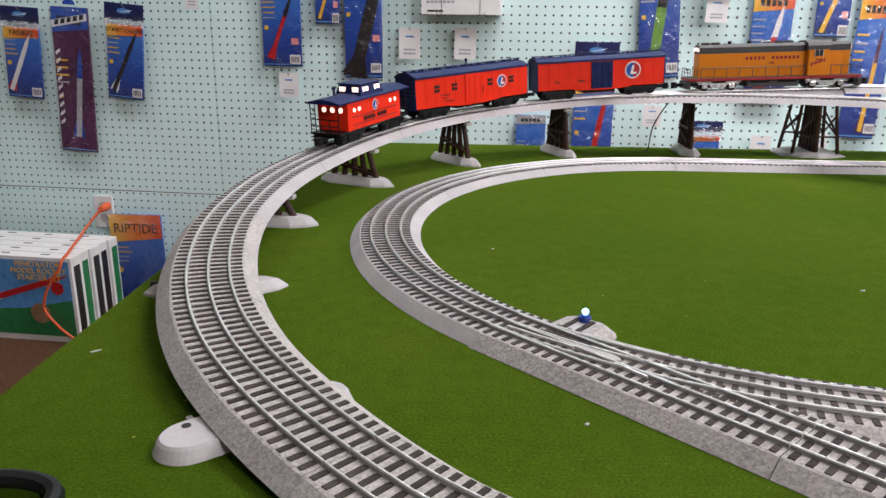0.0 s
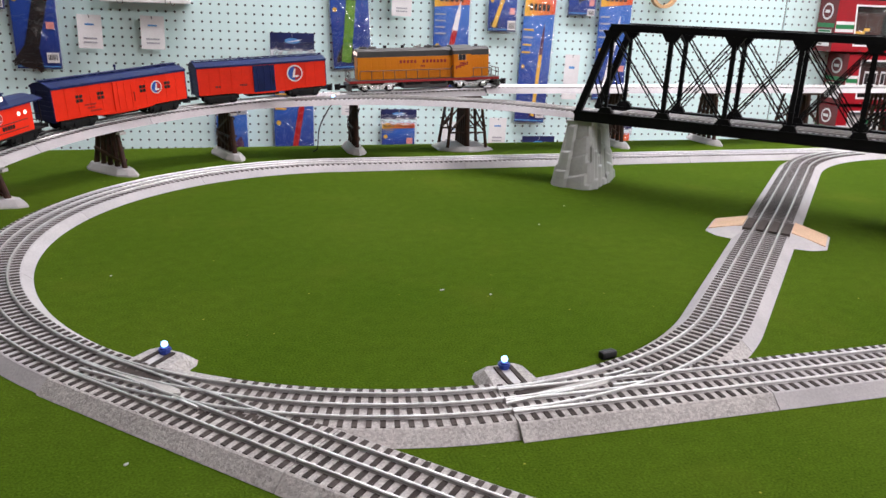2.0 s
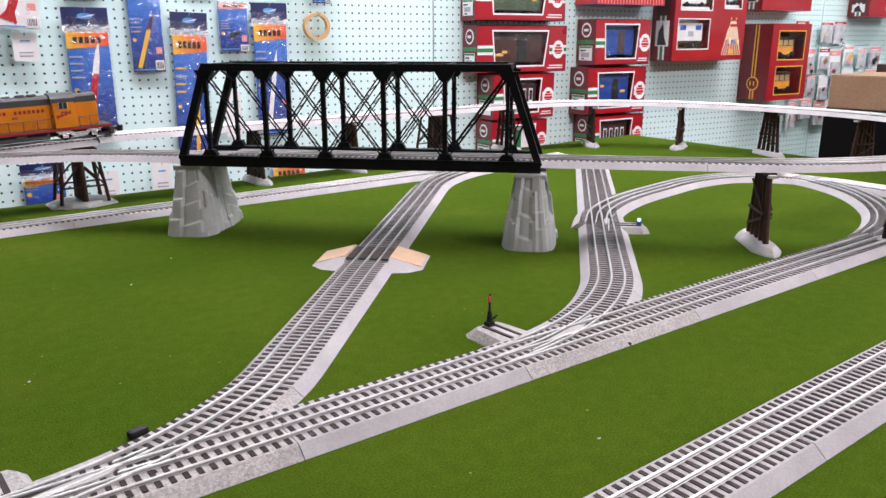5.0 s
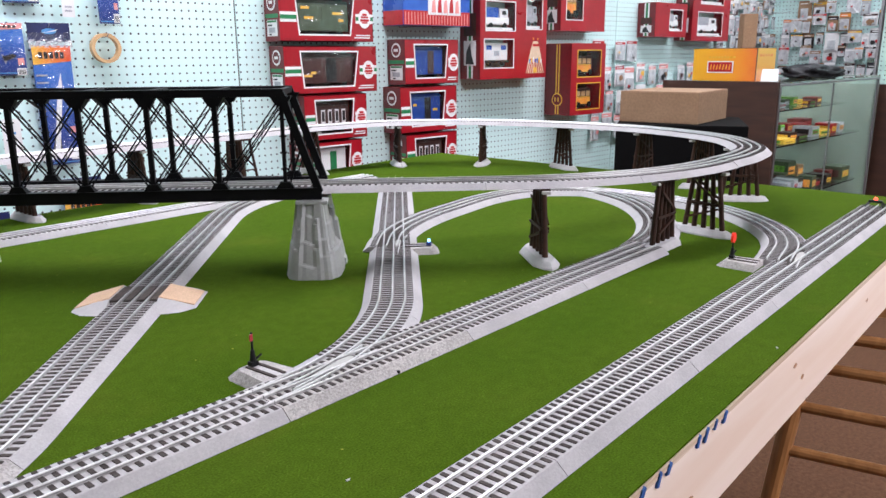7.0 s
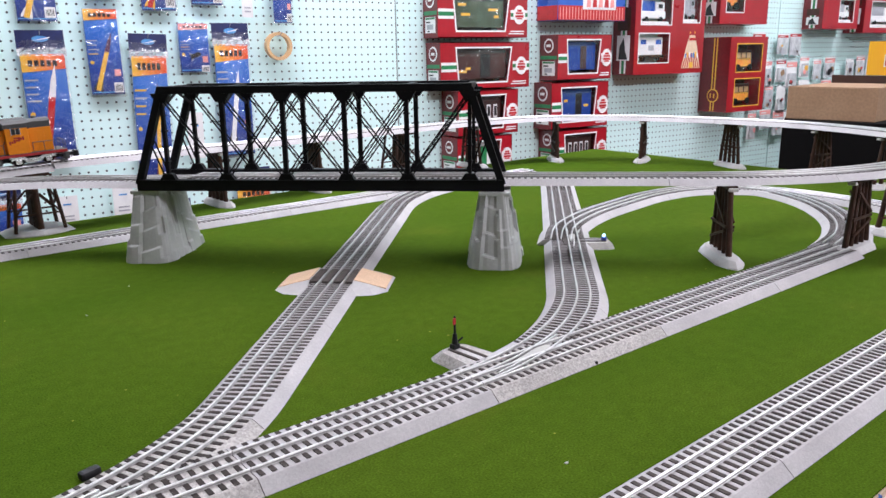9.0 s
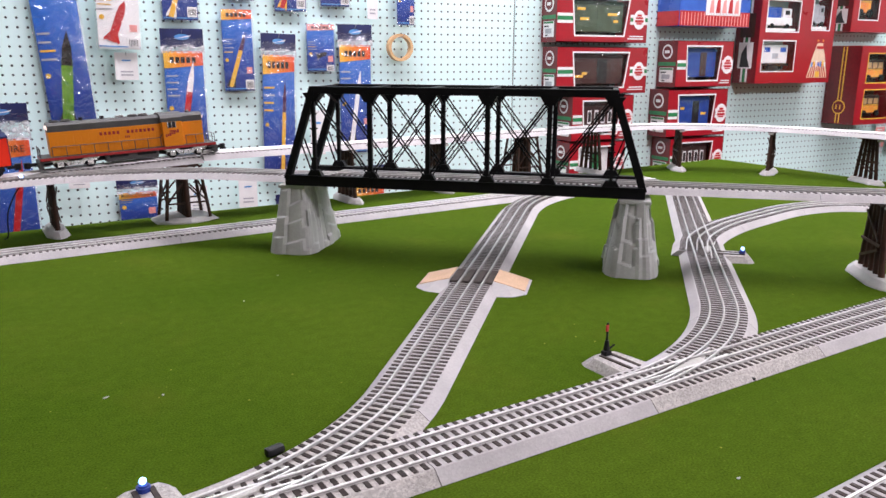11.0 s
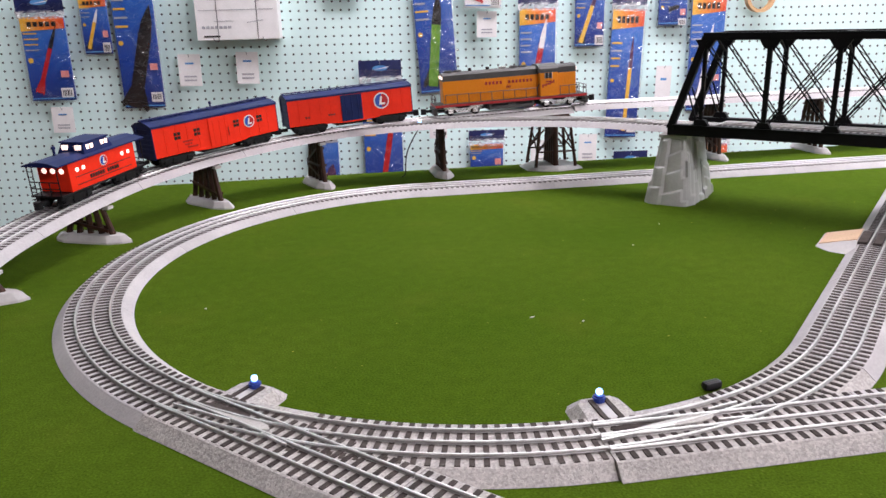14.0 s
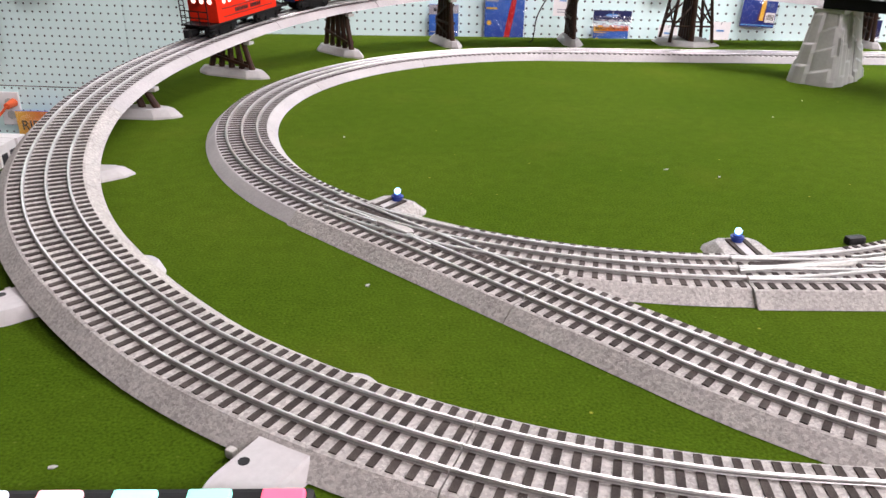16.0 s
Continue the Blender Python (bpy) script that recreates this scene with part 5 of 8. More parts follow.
def box_car(s, length, door, label, windows=False):
    m, _, _ = car_pose(s, length * 0.32)
    c = thing("box_car", m, label, "train car", "train")
    L, W, Z, H = length / 2 - 0.008, 0.0265, 0.0175, 0.066
    bm = bmesh.new()
    block(bm, -L, L, -W, W, Z, H, 0.0008)
    body = part("body", bm, RED, c, "bright red sides")
    bm = bmesh.new()
    rod(bm, (0, 0, Z + 0.002), (0, 0, H - 0.002), 0.0005, seg=5)
    rib = None
    for i in range(13):
        for y in (-W, W):
            mm = Matrix.Translation((-L + 2 * L * i / 12, y, 0))
            if rib is None:
                rib = part("rib", bm, RED, body, m=mm)
            else:
                shared("rib", rib.data, body, mm)
    for y in (-W, W):
        bm = bmesh.new()
        prism(bm, [(-0.058, Z + 0.001), (-0.050, Z - 0.0016), (-0.016, Z - 0.0038), (0.016, Z - 0.0038), (0.050, Z - 0.0016), (0.058, Z + 0.001)], y - 0.0004, y + 0.0004, axis="y")
        part("side_sill", bm, RED, body)
    for sx in (-1, 1):
        bm = bmesh.new()
        block(bm, sx * (L + 0.0002), sx * (L + 0.0014), -W - 0.0004, W + 0.0004, Z - 0.002, H + 0.001) if sx > 0 else block(bm, sx * (L + 0.0014), sx * (L + 0.0002), -W - 0.0004, W + 0.0004, Z - 0.002, H + 0.001)
        ew = part("end_wall", bm, NAVY, c, "navy ribbed end")
        for k in range(6):
            bm = bmesh.new()
            block(bm, min(sx * (L + 0.001), sx * (L + 0.0022)), max(sx * (L + 0.001), sx * (L + 0.0022)), -W + 0.002, W - 0.002, Z + 0.004 + 0.0075 * k, Z + 0.007 + 0.0075 * k, 0.0004)
            part("end_rib", bm, NAVY, ew)
        bm = bmesh.new()
        for k in range(6):
            rod(bm, (sx * (L + 0.003), W - 0.004, Z + 0.002 + 0.008 * k), (sx * (L + 0.003), W - 0.012, Z + 0.002 + 0.008 * k), 0.0005, seg=5)
        for y in (W - 0.004, W - 0.012):
            rod(bm, (sx * (L + 0.003), y, Z - 0.003), (sx * (L + 0.003), y, H), 0.0006, seg=5)
        part("ladder", bm, NAVY, c)
    bm = bmesh.new()
    prof = [(-W - 0.0018, H - 0.002), (W + 0.0018, H - 0.002), (W + 0.0018, H + 0.001), (W * 0.55, H + 0.0062), (0, H + 0.0080), (-W * 0.55, H + 0.0062), (-W - 0.0018, H + 0.001)]
    prism(bm, [(y, z) for y, z in prof], -L - 0.002, L + 0.002, m=Matrix(((0, 0, 1, 0), (1, 0, 0, 0), (0, 1, 0, 0), (0, 0, 0, 1))))
    for i in range(15):
        x = -L + 2 * L * i / 14
        beam(bm, (x, -W - 0.001, H + 0.0015), (x, 0, H + 0.0084), 0.0014, 0.0012)
        beam(bm, (x, W + 0.001, H + 0.0015), (x, 0, H + 0.0084), 0.0014, 0.0012)
    r = part("roof", bm, NAVY, c, "navy ribbed roof")
    bm = bmesh.new()
    for k in (-1, 0, 1):
        block(bm, -L - 0.003, L + 0.003, k * 0.0034 - 0.0015, k * 0.0034 + 0.0015, H + 0.0092, H + 0.0102)
    for i in range(9):
        x = -L + 2 * L * i / 8
        block(bm, x - 0.001, x + 0.001, -0.004, 0.004, H + 0.0070, H + 0.0094)
    part("running_board", bm, NAVY, r)
    bm = bmesh.new()
    rod(bm, (L - 0.012, 0.010, H + 0.002), (L - 0.012, 0.010, H + 0.012), 0.0006, seg=6)
    rod(bm, (L - 0.012, 0.010, H + 0.0115), (L - 0.012, 0.010, H + 0.0125), 0.0034, seg=14)
    part("brake_wheel", bm, DARK, c)
    for sg in (-1, 1):
        y = sg * W
        bm = bmesh.new()
        block(bm, -0.020, 0.020, min(y, y + sg * 0.0018), max(y, y + sg * 0.0018), Z - 0.001, H - 0.003, 0.0005)
        for k in (-0.012, 0.0, 0.012):
            rod(bm, (k, y + sg * 0.0018, Z + 0.001), (k, y + sg * 0.0018, H - 0.005), 0.0006, seg=5)
        d = part("sliding_door", bm, door, c, "navy sliding door" if door is NAVY else "red plug door")
        bm = bmesh.new()
        rod(bm, (0.016, y + sg * 0.003, Z + 0.012), (0.016, y + sg * 0.003, Z + 0.026), 0.0006, seg=5)
        part("door_bar", bm, DARK, d)
        emblem(c, 0.058 if not windows else 0.060, y + sg * 0.0002, 0.045, 0.0150 if not windows else 0.0105)
        if not windows:
            bars(c, word(-0.088, 2, 0.003, 0.002), y, 0.031, 0.003, BLACKINK)
            bars(c, word(-0.045, 4, 0.0022, 0.0012), y, 0.031, 0.003, BLACKINK)
        else:
            for wx in (-0.078, -0.042, 0.034, 0.082):
                bm = bmesh.new()
                for ix in (-1, 1):
                    for iz in (-1, 1):
                        block(bm, wx + ix * 0.003 - 0.0023, wx + ix * 0.003 + 0.0023, min(y, y + sg * 0.0009), max(y, y + sg * 0.0009), 0.046 + iz * 0.0032 - 0.0024, 0.046 + iz * 0.0032 + 0.0024)
                part("window", bm, BLACKINK, c, "dark four-pane window")
            for k in range(3):
                bars(c, word(-0.070 + 0.004 * k, 6 - 2 * (k % 2), 0.0022, 0.001), y, 0.035 - 0.005 * k, 0.0024, CRIMSON)
    bm = bmesh.new()
    block(bm, -L, L, -0.006, 0.006, 0.0125, Z)
    block(bm, -0.03, 0.03, -0.016, 0.016, 0.008, Z, 0.002)
    part("underframe", bm, DARK, c)
    for x in (-L * 0.66, L * 0.66):
        truck(c, x, DARK)
    coupler(c, L, 1), coupler(c, -L, -1)
    if windows:
        bm = bmesh.new()
        rod(bm, (0.015, 0.012, H), (0.015, 0.012, H + 0.016), 0.0014, seg=8)
        rod(bm, (0.015, 0.012, H + 0.014), (0.015, 0.012, H + 0.018), 0.0026, 0.0018, seg=8)
        part("smoke_jack", bm, NAVY, c)
    return c


def caboose(s, length):
    m, _, _ = car_pose(s, length * 0.30)
    c = thing("caboose", m, "red caboose with navy roof, cupola and lit windows", "train car", "train")
    L, W, Z, H = length / 2 - 0.010, 0.0255, 0.0185, 0.058
    B = L - 0.020
    bm = bmesh.new()
    block(bm, -B, B, -W, W, Z, H, 0.0008)
    part("body", bm, RED, c)
    bm = bmesh.new()
    block(bm, -L, L, -W, W, Z - 0.003, Z - 0.0003, 0.0005)
    block(bm, -L * 0.9, L * 0.9, -0.006, 0.006, 0.0115, Z - 0.003)
    part("platform", bm, DARK, c)
    bm = bmesh.new()
    prof = [(-W - 0.003, H - 0.0005), (W + 0.003, H - 0.0005), (W + 0.003, H + 0.0012), (W * 0.5, H + 0.0052), (0, H + 0.0064), (-W * 0.5, H + 0.0052), (-W - 0.003, H + 0.0012)]
    prism(bm, prof, -L - 0.002, L + 0.002, m=Matrix(((0, 0, 1, 0), (1, 0, 0, 0), (0, 1, 0, 0), (0, 0, 0, 1))))
    part("roof", bm, NAVY, c, "navy curved roof")
    bm = bmesh.new()
    vs = block(bm, -0.029, 0.029, -W * 0.86, W * 0.86, H + 0.003, H + 0.0175)
    for v in vs:
        if v.co.z > H + 0.01:
            v.co.x *= 0.80
            v.co.y *= 0.84
    block(bm, -0.026, 0.026, -W * 0.80, W * 0.80, H + 0.0172, H + 0.0192, 0.0008)
    cup = part("cupola", bm, NAVY, c, "navy cupola")
    for sg in (-1, 1):
        for x in (-0.0185, -0.0105, 0.0105, 0.0185):
            bm = bmesh.new()
            block(bm, x - 0.0026, x + 0.0026, sg * W * 0.785 - 0.0008, sg * W * 0.785 + 0.0008, H + 0.0085, H + 0.0145)
            part("window", bm, WINLIGHT, cup, "warm lit window")
        bm = bmesh.new()
        for y in (-0.011, 0.011):
            block(bm, sg * 0.0262 - 0.0009, sg * 0.0262 + 0.0009, y - 0.005, y + 0.005, H + 0.0080, H + 0.0145)
        part("end_window", bm, WINLIGHT, cup, "warm lit window")
    for sg in (-1, 1):
        y = sg * W
        for x in (-0.052, -0.040, 0.040, 0.053):
            bm = bmesh.new()
            rod(bm, (x, y, 0.046), (x, y + sg * 0.0008, 0.046), 0.0030, seg=14)
            part("side_window", bm, WINLIGHT, c, "round warm lit window")
        emblem(c, 0.0, y + sg * 0.0002, 0.046, 0.0075)
        bars(c, word(-0.030, 6, 0.0036, 0.0014) + word(0.005, 5, 0.0036, 0.0014), y, 0.031, 0.0055, BLACKINK)
        bars(c, [(-0.056, 0.056)], y, 0.0365, 0.0009, BLACKINK)
        bars(c, [(-0.056, 0.056)], y, 0.0255, 0.0009, BLACKINK)
    for sx in (-1, 1):
        bm = bmesh.new()
        for y in (-W + 0.002, -0.008, 0.008, W - 0.002):
            rod(bm, (sx * (L - 0.001), y, Z - 0.002), (sx * (L - 0.001), y, H if abs(y) > 0.02 else Z + 0.018), 0.0008, seg=6)
        for z in (Z + 0.009, Z + 0.018):
            rod(bm, (sx * (L - 0.001), -W + 0.002, z), (sx * (L - 0.001), W - 0.002, z), 0.0008, seg=6)
        for k in range(5):
            rod(bm, (sx * (L - 0.001), W - 0.002, Z + 0.004 + k * 0.007), (sx * (L - 0.001), W - 0.010, Z + 0.004 + k * 0.007), 0.0006, seg=5)
        rod(bm, (sx * (L - 0.001), W - 0.010, Z), (sx * (L - 0.001), W - 0.010, H), 0.0007, seg=6)
        for sg in (-1, 1):
            for k in range(3):
                block(bm, min(sx * (L - 0.012), sx * (L - 0.001)), max(sx * (L - 0.012), sx * (L - 0.001)), sg * (W - 0.002) - 0.003, sg * (W - 0.002) + 0.003, 0.006 + 0.005 * k, 0.0068 + 0.005 * k)
        part("end_railing", bm, DARK, c)
        for y in (-0.014, 0.0, 0.014):
            bm = bmesh.new()
            rod(bm, (sx * B, y, 0.047), (sx * (B + 0.0008), y, 0.047), 0.0038, seg=14)
            part("end_window", bm, WINLIGHT, c, "round warm lit window")
        truck(c, sx * L * 0.62, DARK)
        coupler(c, sx * L, sx)
    bm = bmesh.new()
    rod(bm, (-0.048, 0.010, H), (-0.048, 0.010, H + 0.015), 0.0018, seg=8)
    rod(bm, (-0.048, 0.010, H + 0.014), (-0.048, 0.010, H + 0.0175), 0.0032, 0.0024, seg=8)
    part("chimney", bm, NAVY, c)
    return c


def locomotive(s, length):
    m, _, _ = car_pose(s, length * 0.31)
    c = thing("diesel_locomotive", m, "yellow and grey diesel road switcher with silver trucks", "locomotive", "train")
    L, W = length / 2 - 0.012, 0.0300
    Z = 0.0235
    bm = bmesh.new()
    block(bm, -L, L, -W, W, Z - 0.0045, Z, 0.0008)
    part("walkway", bm, GREY, c)
    bm = bmesh.new()
    for sg in (-1, 1):
        block(bm, -L, L, sg * W - 0.0006, sg * W + 0.0006, Z - 0.0050, Z - 0.0005)
    for sx in (-1, 1):
        block(bm, sx * L - 0.0006, sx * L + 0.0006, -W, W, Z - 0.0050, Z - 0.0005)
    part("stripe", bm, CRIMSON, c, "crimson sill stripe")
    bm = bmesh.new()
    block(bm, -0.046, 0.046, -0.0235, 0.0235, 0.0050, Z - 0.005, 0.003)
    part("fuel_tank", bm, GREY, c, "grey fuel tank")
    bm = bmesh.new()
    block(bm, -L + 0.004, L - 0.004, -0.0110, 0.0110, 0.0080, Z - 0.0047)
    part("underframe", bm, DARK, c)
    for sg in (-1, 1):
        bm = bmesh.new()
        for k in (-1, 1):
            rod(bm, (k * 0.024 - 0.016, sg * 0.0250, 0.0150), (k * 0.024 + 0.016, sg * 0.0250, 0.0150), 0.0022, seg=9)
        part("air_tank", bm, DARK, c, "black air reservoir")
    HW, T = 0.0175, 0.0800
    for nm, x0, x1 in (("long_hood", -L + 0.018, L - 0.094), ("short_hood", L - 0.058, L - 0.018)):
        bm = bmesh.new()
        block(bm, x0, x1, -HW, HW, Z, T - 0.0145, 0.0012)
        h = part(nm, bm, YELLOW, c)
        bm = bmesh.new()
        block(bm, 0, 0.0105, -0.0003, 0.0003, Z + 0.004, T - 0.020, 0.0002)
        door = None
        for i in range(int((x1 - x0) / 0.0125)):
            for sg in (-1, 1):
                mm = Matrix.Translation((x0 + 0.004 + i * 0.0125, sg * HW, 0))
                if door is None:
                    door = part("hood_door", bm, YELLOW, h, m=mm)
                else:
                    shared("hood_door", door.data, h, mm)
        bm = bmesh.new()
        prof = [(-HW, T - 0.0145), (HW, T - 0.0145), (HW, T - 0.004), (HW * 0.78, T - 0.0005), (HW * 0.4, T + 0.001), (-HW * 0.4, T + 0.001), (-HW * 0.78, T - 0.0005), (-HW, T - 0.004)]
        prism(bm, prof, x0, x1, m=Matrix(((0, 0, 1, 0), (1, 0, 0, 0), (0, 1, 0, 0), (0, 0, 0, 1))))
        part("hood_top", bm, GREY, h, "grey hood top")
    # cab
    X0_, X1_ = L - 0.094, L - 0.058
    CT = T + 0.0012
    bm = bmesh.new()
    block(bm, X0_, X1_, -W + 0.001, W - 0.001, Z, CT - 0.013, 0.0010)
    cab = part("cab", bm, YELLOW, c)
    bm = bmesh.new()
    CW = W - 0.001
    prof = [(-CW, CT - 0.0132), (CW, CT - 0.0132), (CW, CT - 0.006), (CW * 0.8, CT - 0.001), (CW * 0.4, CT + 0.0025), (-CW * 0.4, CT + 0.0025), (-CW * 0.8, CT - 0.001), (-CW, CT - 0.006)]
    prism(bm, prof, X0_ - 0.002, X1_ + 0.002, m=Matrix(((0, 0, 1, 0), (1, 0, 0, 0), (0, 1, 0, 0), (0, 0, 0, 1))))
    part("cab_roof", bm, GREY, cab, "grey rounded cab roof")
    for sg in (-1, 1):
        y = sg * CW
        bm = bmesh.new()
        block(bm, X0_ + 0.010, X0_ + 0.023, min(y, y + sg * 0.0009), max(y, y + sg * 0.0009), CT - 0.024, CT - 0.0135)
        w = part("side_window", bm, BLACKINK, cab, "dark cab window")
        bm = bmesh.new()
        xm = X0_ + 0.0165
        block(bm, xm - 0.0006, xm + 0.0006, min(y, y + sg * 0.0016), max(y, y + sg * 0.0016), CT - 0.024, CT - 0.0135)
        for a in ((X0_ + 0.0088, X0_ + 0.0100), (X0_ + 0.0230, X0_ + 0.0242)):
            block(bm, *a, min(y, y + sg * 0.0016), max(y, y + sg * 0.0016), CT - 0.025, CT - 0.0125)
        part("window_frame", bm, CHROME, w)
        bars(cab, [(X0_ + 0.012, X0_ + 0.023)], y, CT - 0.030, 0.0025, CRIMSON)
        for k in range(7):
            bars(cab, [(X0_ + 0.004 + 0.0036 * k, X0_ + 0.0068 + 0.0036 * k)], y, CT - 0.038 + 0.0012 * k, 0.0035 if k % 2 else 0.006, CRIMSON)
    bm = bmesh.new()
    for y in (-0.0225, 0.0225):
        block(bm, X1_, X1_ + 0.0028, y - 0.0045, y + 0.0045, CT - 0.016, CT - 0.0065)
    part("front_window", bm, BLACKINK, cab, "dark windscreen")
    # writing on the long hood as bars
    for sg in (-1, 1):
        y = sg * (HW + 0.0004)
        bars(c, word(-0.050, 5, 0.0042, 0.0030) + word(-0.004, 7, 0.0042, 0.0030), y, 0.0560, 0.0056, CRIMSON)
        bars(c, word(-0.008, 3, 0.002, 0.001), y, 0.0470, 0.0035, CRIMSON)
    # roof fans, stacks, horn, dynamic brake
    for x in (-0.118, -0.100, 0.012, 0.030):
        bm = bmesh.new()
        rod(bm, (x, 0, T), (x, 0, T + 0.0032), 0.0085, seg=24)
        rod(bm, (x, 0, T + 0.0032), (x, 0, T + 0.0036), 0.0070, 0.0062, seg=24)
        for k in range(6):
            a = math.pi * k / 6
            beam(bm, (x - 0.0075 * math.cos(a), -0.0075 * math.sin(a), T + 0.0040), (x + 0.0075 * math.cos(a), 0.0075 * math.sin(a), T + 0.0040), 0.0007, 0.0007)
        part("roof_fan", bm, GREY, c)
    for x in (-0.075, -0.040):
        bm = bmesh.new()
        rod(bm, (x, 0, T), (x, 0, T + 0.006), 0.0035, seg=12)
        part("exhaust_pipe", bm, DARK, c)
    bm = bmesh.new()
    rod(bm, (L - 0.040, 0, T), (L - 0.040, 0, T + 0.004), 0.0035, seg=12)
    rod(bm, (L - 0.040, 0, T + 0.004), (L - 0.040, 0, T + 0.0048), 0.0050, 0.0040, seg=12)
    part("antenna", bm, GREY, c)
    bm = bmesh.new()
    for y in (-0.003, 0.003):
        rod(bm, (-0.018, y, T + 0.003), (-0.004, y, T + 0.003), 0.0010, 0.0026, seg=10)
    part("horn", bm, CHROME, c, "silver twin horn")
    for sx, x in ((1, L - 0.018), (-1, -L + 0.018)):
        bm = bmesh.new()
        for y in (-0.0035, 0.0035):
            rod(bm, (x, y, T - 0.007), (x + sx * 0.0018, y, T - 0.007), 0.0030, seg=12)
        part("headlight", bm, HEADLIGHT if sx > 0 else WINLIGHT, c, "twin headlight")
        bm = bmesh.new()
        for y in (-0.0125, 0.0125):
            block(bm, min(x, x + sx * 0.0014), max(x, x + sx * 0.0014), y - 0.0038, y + 0.0038, T - 0.0105, T - 0.0055)
        part("number_board", bm, WINLIGHT, c, "lit number board")
    # handrails
    for sg in (-1, 1):
        bm = bmesh.new()
        y = sg * (W - 0.001)
        for x0, x1, n in ((-L + 0.020, X0_ - 0.006, 9), (X1_ + 0.004, L - 0.018, 3)):
            for k in range(n):
                x = x0 + (x1 - x0) * k / (n - 1)
                rod(bm, (x, y, Z), (x, y, Z + 0.0175), 0.0007, seg=6)
            rod(bm, (x0, y, Z + 0.0175), (x1, y, Z + 0.0175), 0.0007, seg=6)
            rod(bm, (x1, y, Z + 0.0175), (x1 + (0.004 if n > 3 else 0), y, Z + 0.024 if n > 3 else Z + 0.0175), 0.0007, seg=6)
        part("handrail", bm, GREY, c, "thin grey handrail")
    for sx in (-1, 1):
        bm = bmesh.new()
        for y in (-W + 0.002, -0.012, 0.012, W - 0.002):
            rod(bm, (sx * (L - 0.001), y, Z), (sx * (L - 0.001), y, Z + 0.016), 0.0007, seg=6)
        rod(bm, (sx * (L - 0.001), -W + 0.002, Z + 0.016), (sx * (L - 0.001), W - 0.002, Z + 0.016), 0.0007, seg=6)
        rod(bm, (sx * (L - 0.001), -W + 0.002, Z + 0.009), (sx * (L - 0.001), W - 0.002, Z + 0.009), 0.0006, seg=6)
        part("end_railing", bm, GREY, c)
        bm = bmesh.new()
        block(bm, min(sx * (L - 0.004), sx * (L + 0.004)), max(sx * (L - 0.004), sx * (L + 0.004)), -W + 0.004, W - 0.004, 0.004, Z - 0.006, 0.0015)
        for sg in (-1, 1):
            for k in range(3):
                block(bm, min(sx * (L - 0.014), sx * (L - 0.002)), max(sx * (L - 0.014), sx * (L - 0.002)), sg * (W - 0.003) - 0.003, sg * (W - 0.003) + 0.003, 0.003 + 0.006 * k, 0.0042 + 0.006 * k)
        part("pilot", bm, GREY, c, "grey pilot with steps")
        coupler(c, sx * (L + 0.003), sx)
        diesel_truck(c, sx * length * 0.295)
    return c


caboose(1.285, 0.195)
box_car(1.526, 0.255, RED, "red box car with navy roof and four-pane windows", True)
box_car(1.797, 0.252, NAVY, "red box car with navy roof and navy door")
locomotive(2.115, 0.325)

# ---- goods on the pegboard ----
FACE = WALL_Y - 0.004


def hook(x, z, reach=0.05, thing_name="peg_hook"):
    """A bent wire hook in the pegboard."""
    h = thing(thing_name, pose(x, FACE, z), "thin dark wire hook set in the pegboard", "hook", "peg hooks")
    bm = bmesh.new()
    tube(bm, smooth_line([(0, 0.003, 0.006), (0, -0.004, 0.004), (0, -0.008, 0), (0, -reach * 0.7, 0), (0, -reach, 0.010)], 5), 0.0013, 6)
    part("wire", bm, STEEL, h)


def flat(parent, name, outline, y, material, label="", thick=0.0007):
    bm = bmesh.new()
    prism(bm, outline, y - thick, y, axis="y")
    return part(name, bm, material, parent, label)


def rect(x0, x1, z0, z1):
    return [(x0, z0), (x1, z0), (x1, z1), (x0, z1)]


def rocket_shape(parent, y, a, b, width, body, nose, fins, w0=0.5):
    """A flat printed rocket from tail a to tip b: tube, tapered nose and swept fins."""
    a, b = Vector((a[0], a[1])), Vector((b[0], b[1]))
    d = (b - a).normalized()
    n = Vector((-d.y, d.x)) * (width / 2)
    L = (b - a).length
    def q(s, t):
        p = a + d * (s * L) + n * t
        return (p.x, p.y)
    flat(parent, "picture_tail", [q(-0.02, -1.9), q(0.03, -2.1), q(0.22, -0.9), q(0.22, 0.9), q(0.03, 2.1), q(-0.02, 1.9), q(0.06, 0)], y, fins)
    flat(parent, "picture_tube", [q(0.0, -w0 * 2), q(0.72, -w0 * 2), q(0.72, w0 * 2), q(0.0, w0 * 2)], y - 0.0006, body)
    flat(parent, "picture_nose", [q(0.66, -w0 * 2), q(0.84, -w0 * 1.6), q(1.0, 0), q(0.84, w0 * 1.6), q(0.66, w0 * 2)], y - 0.0012, nose)


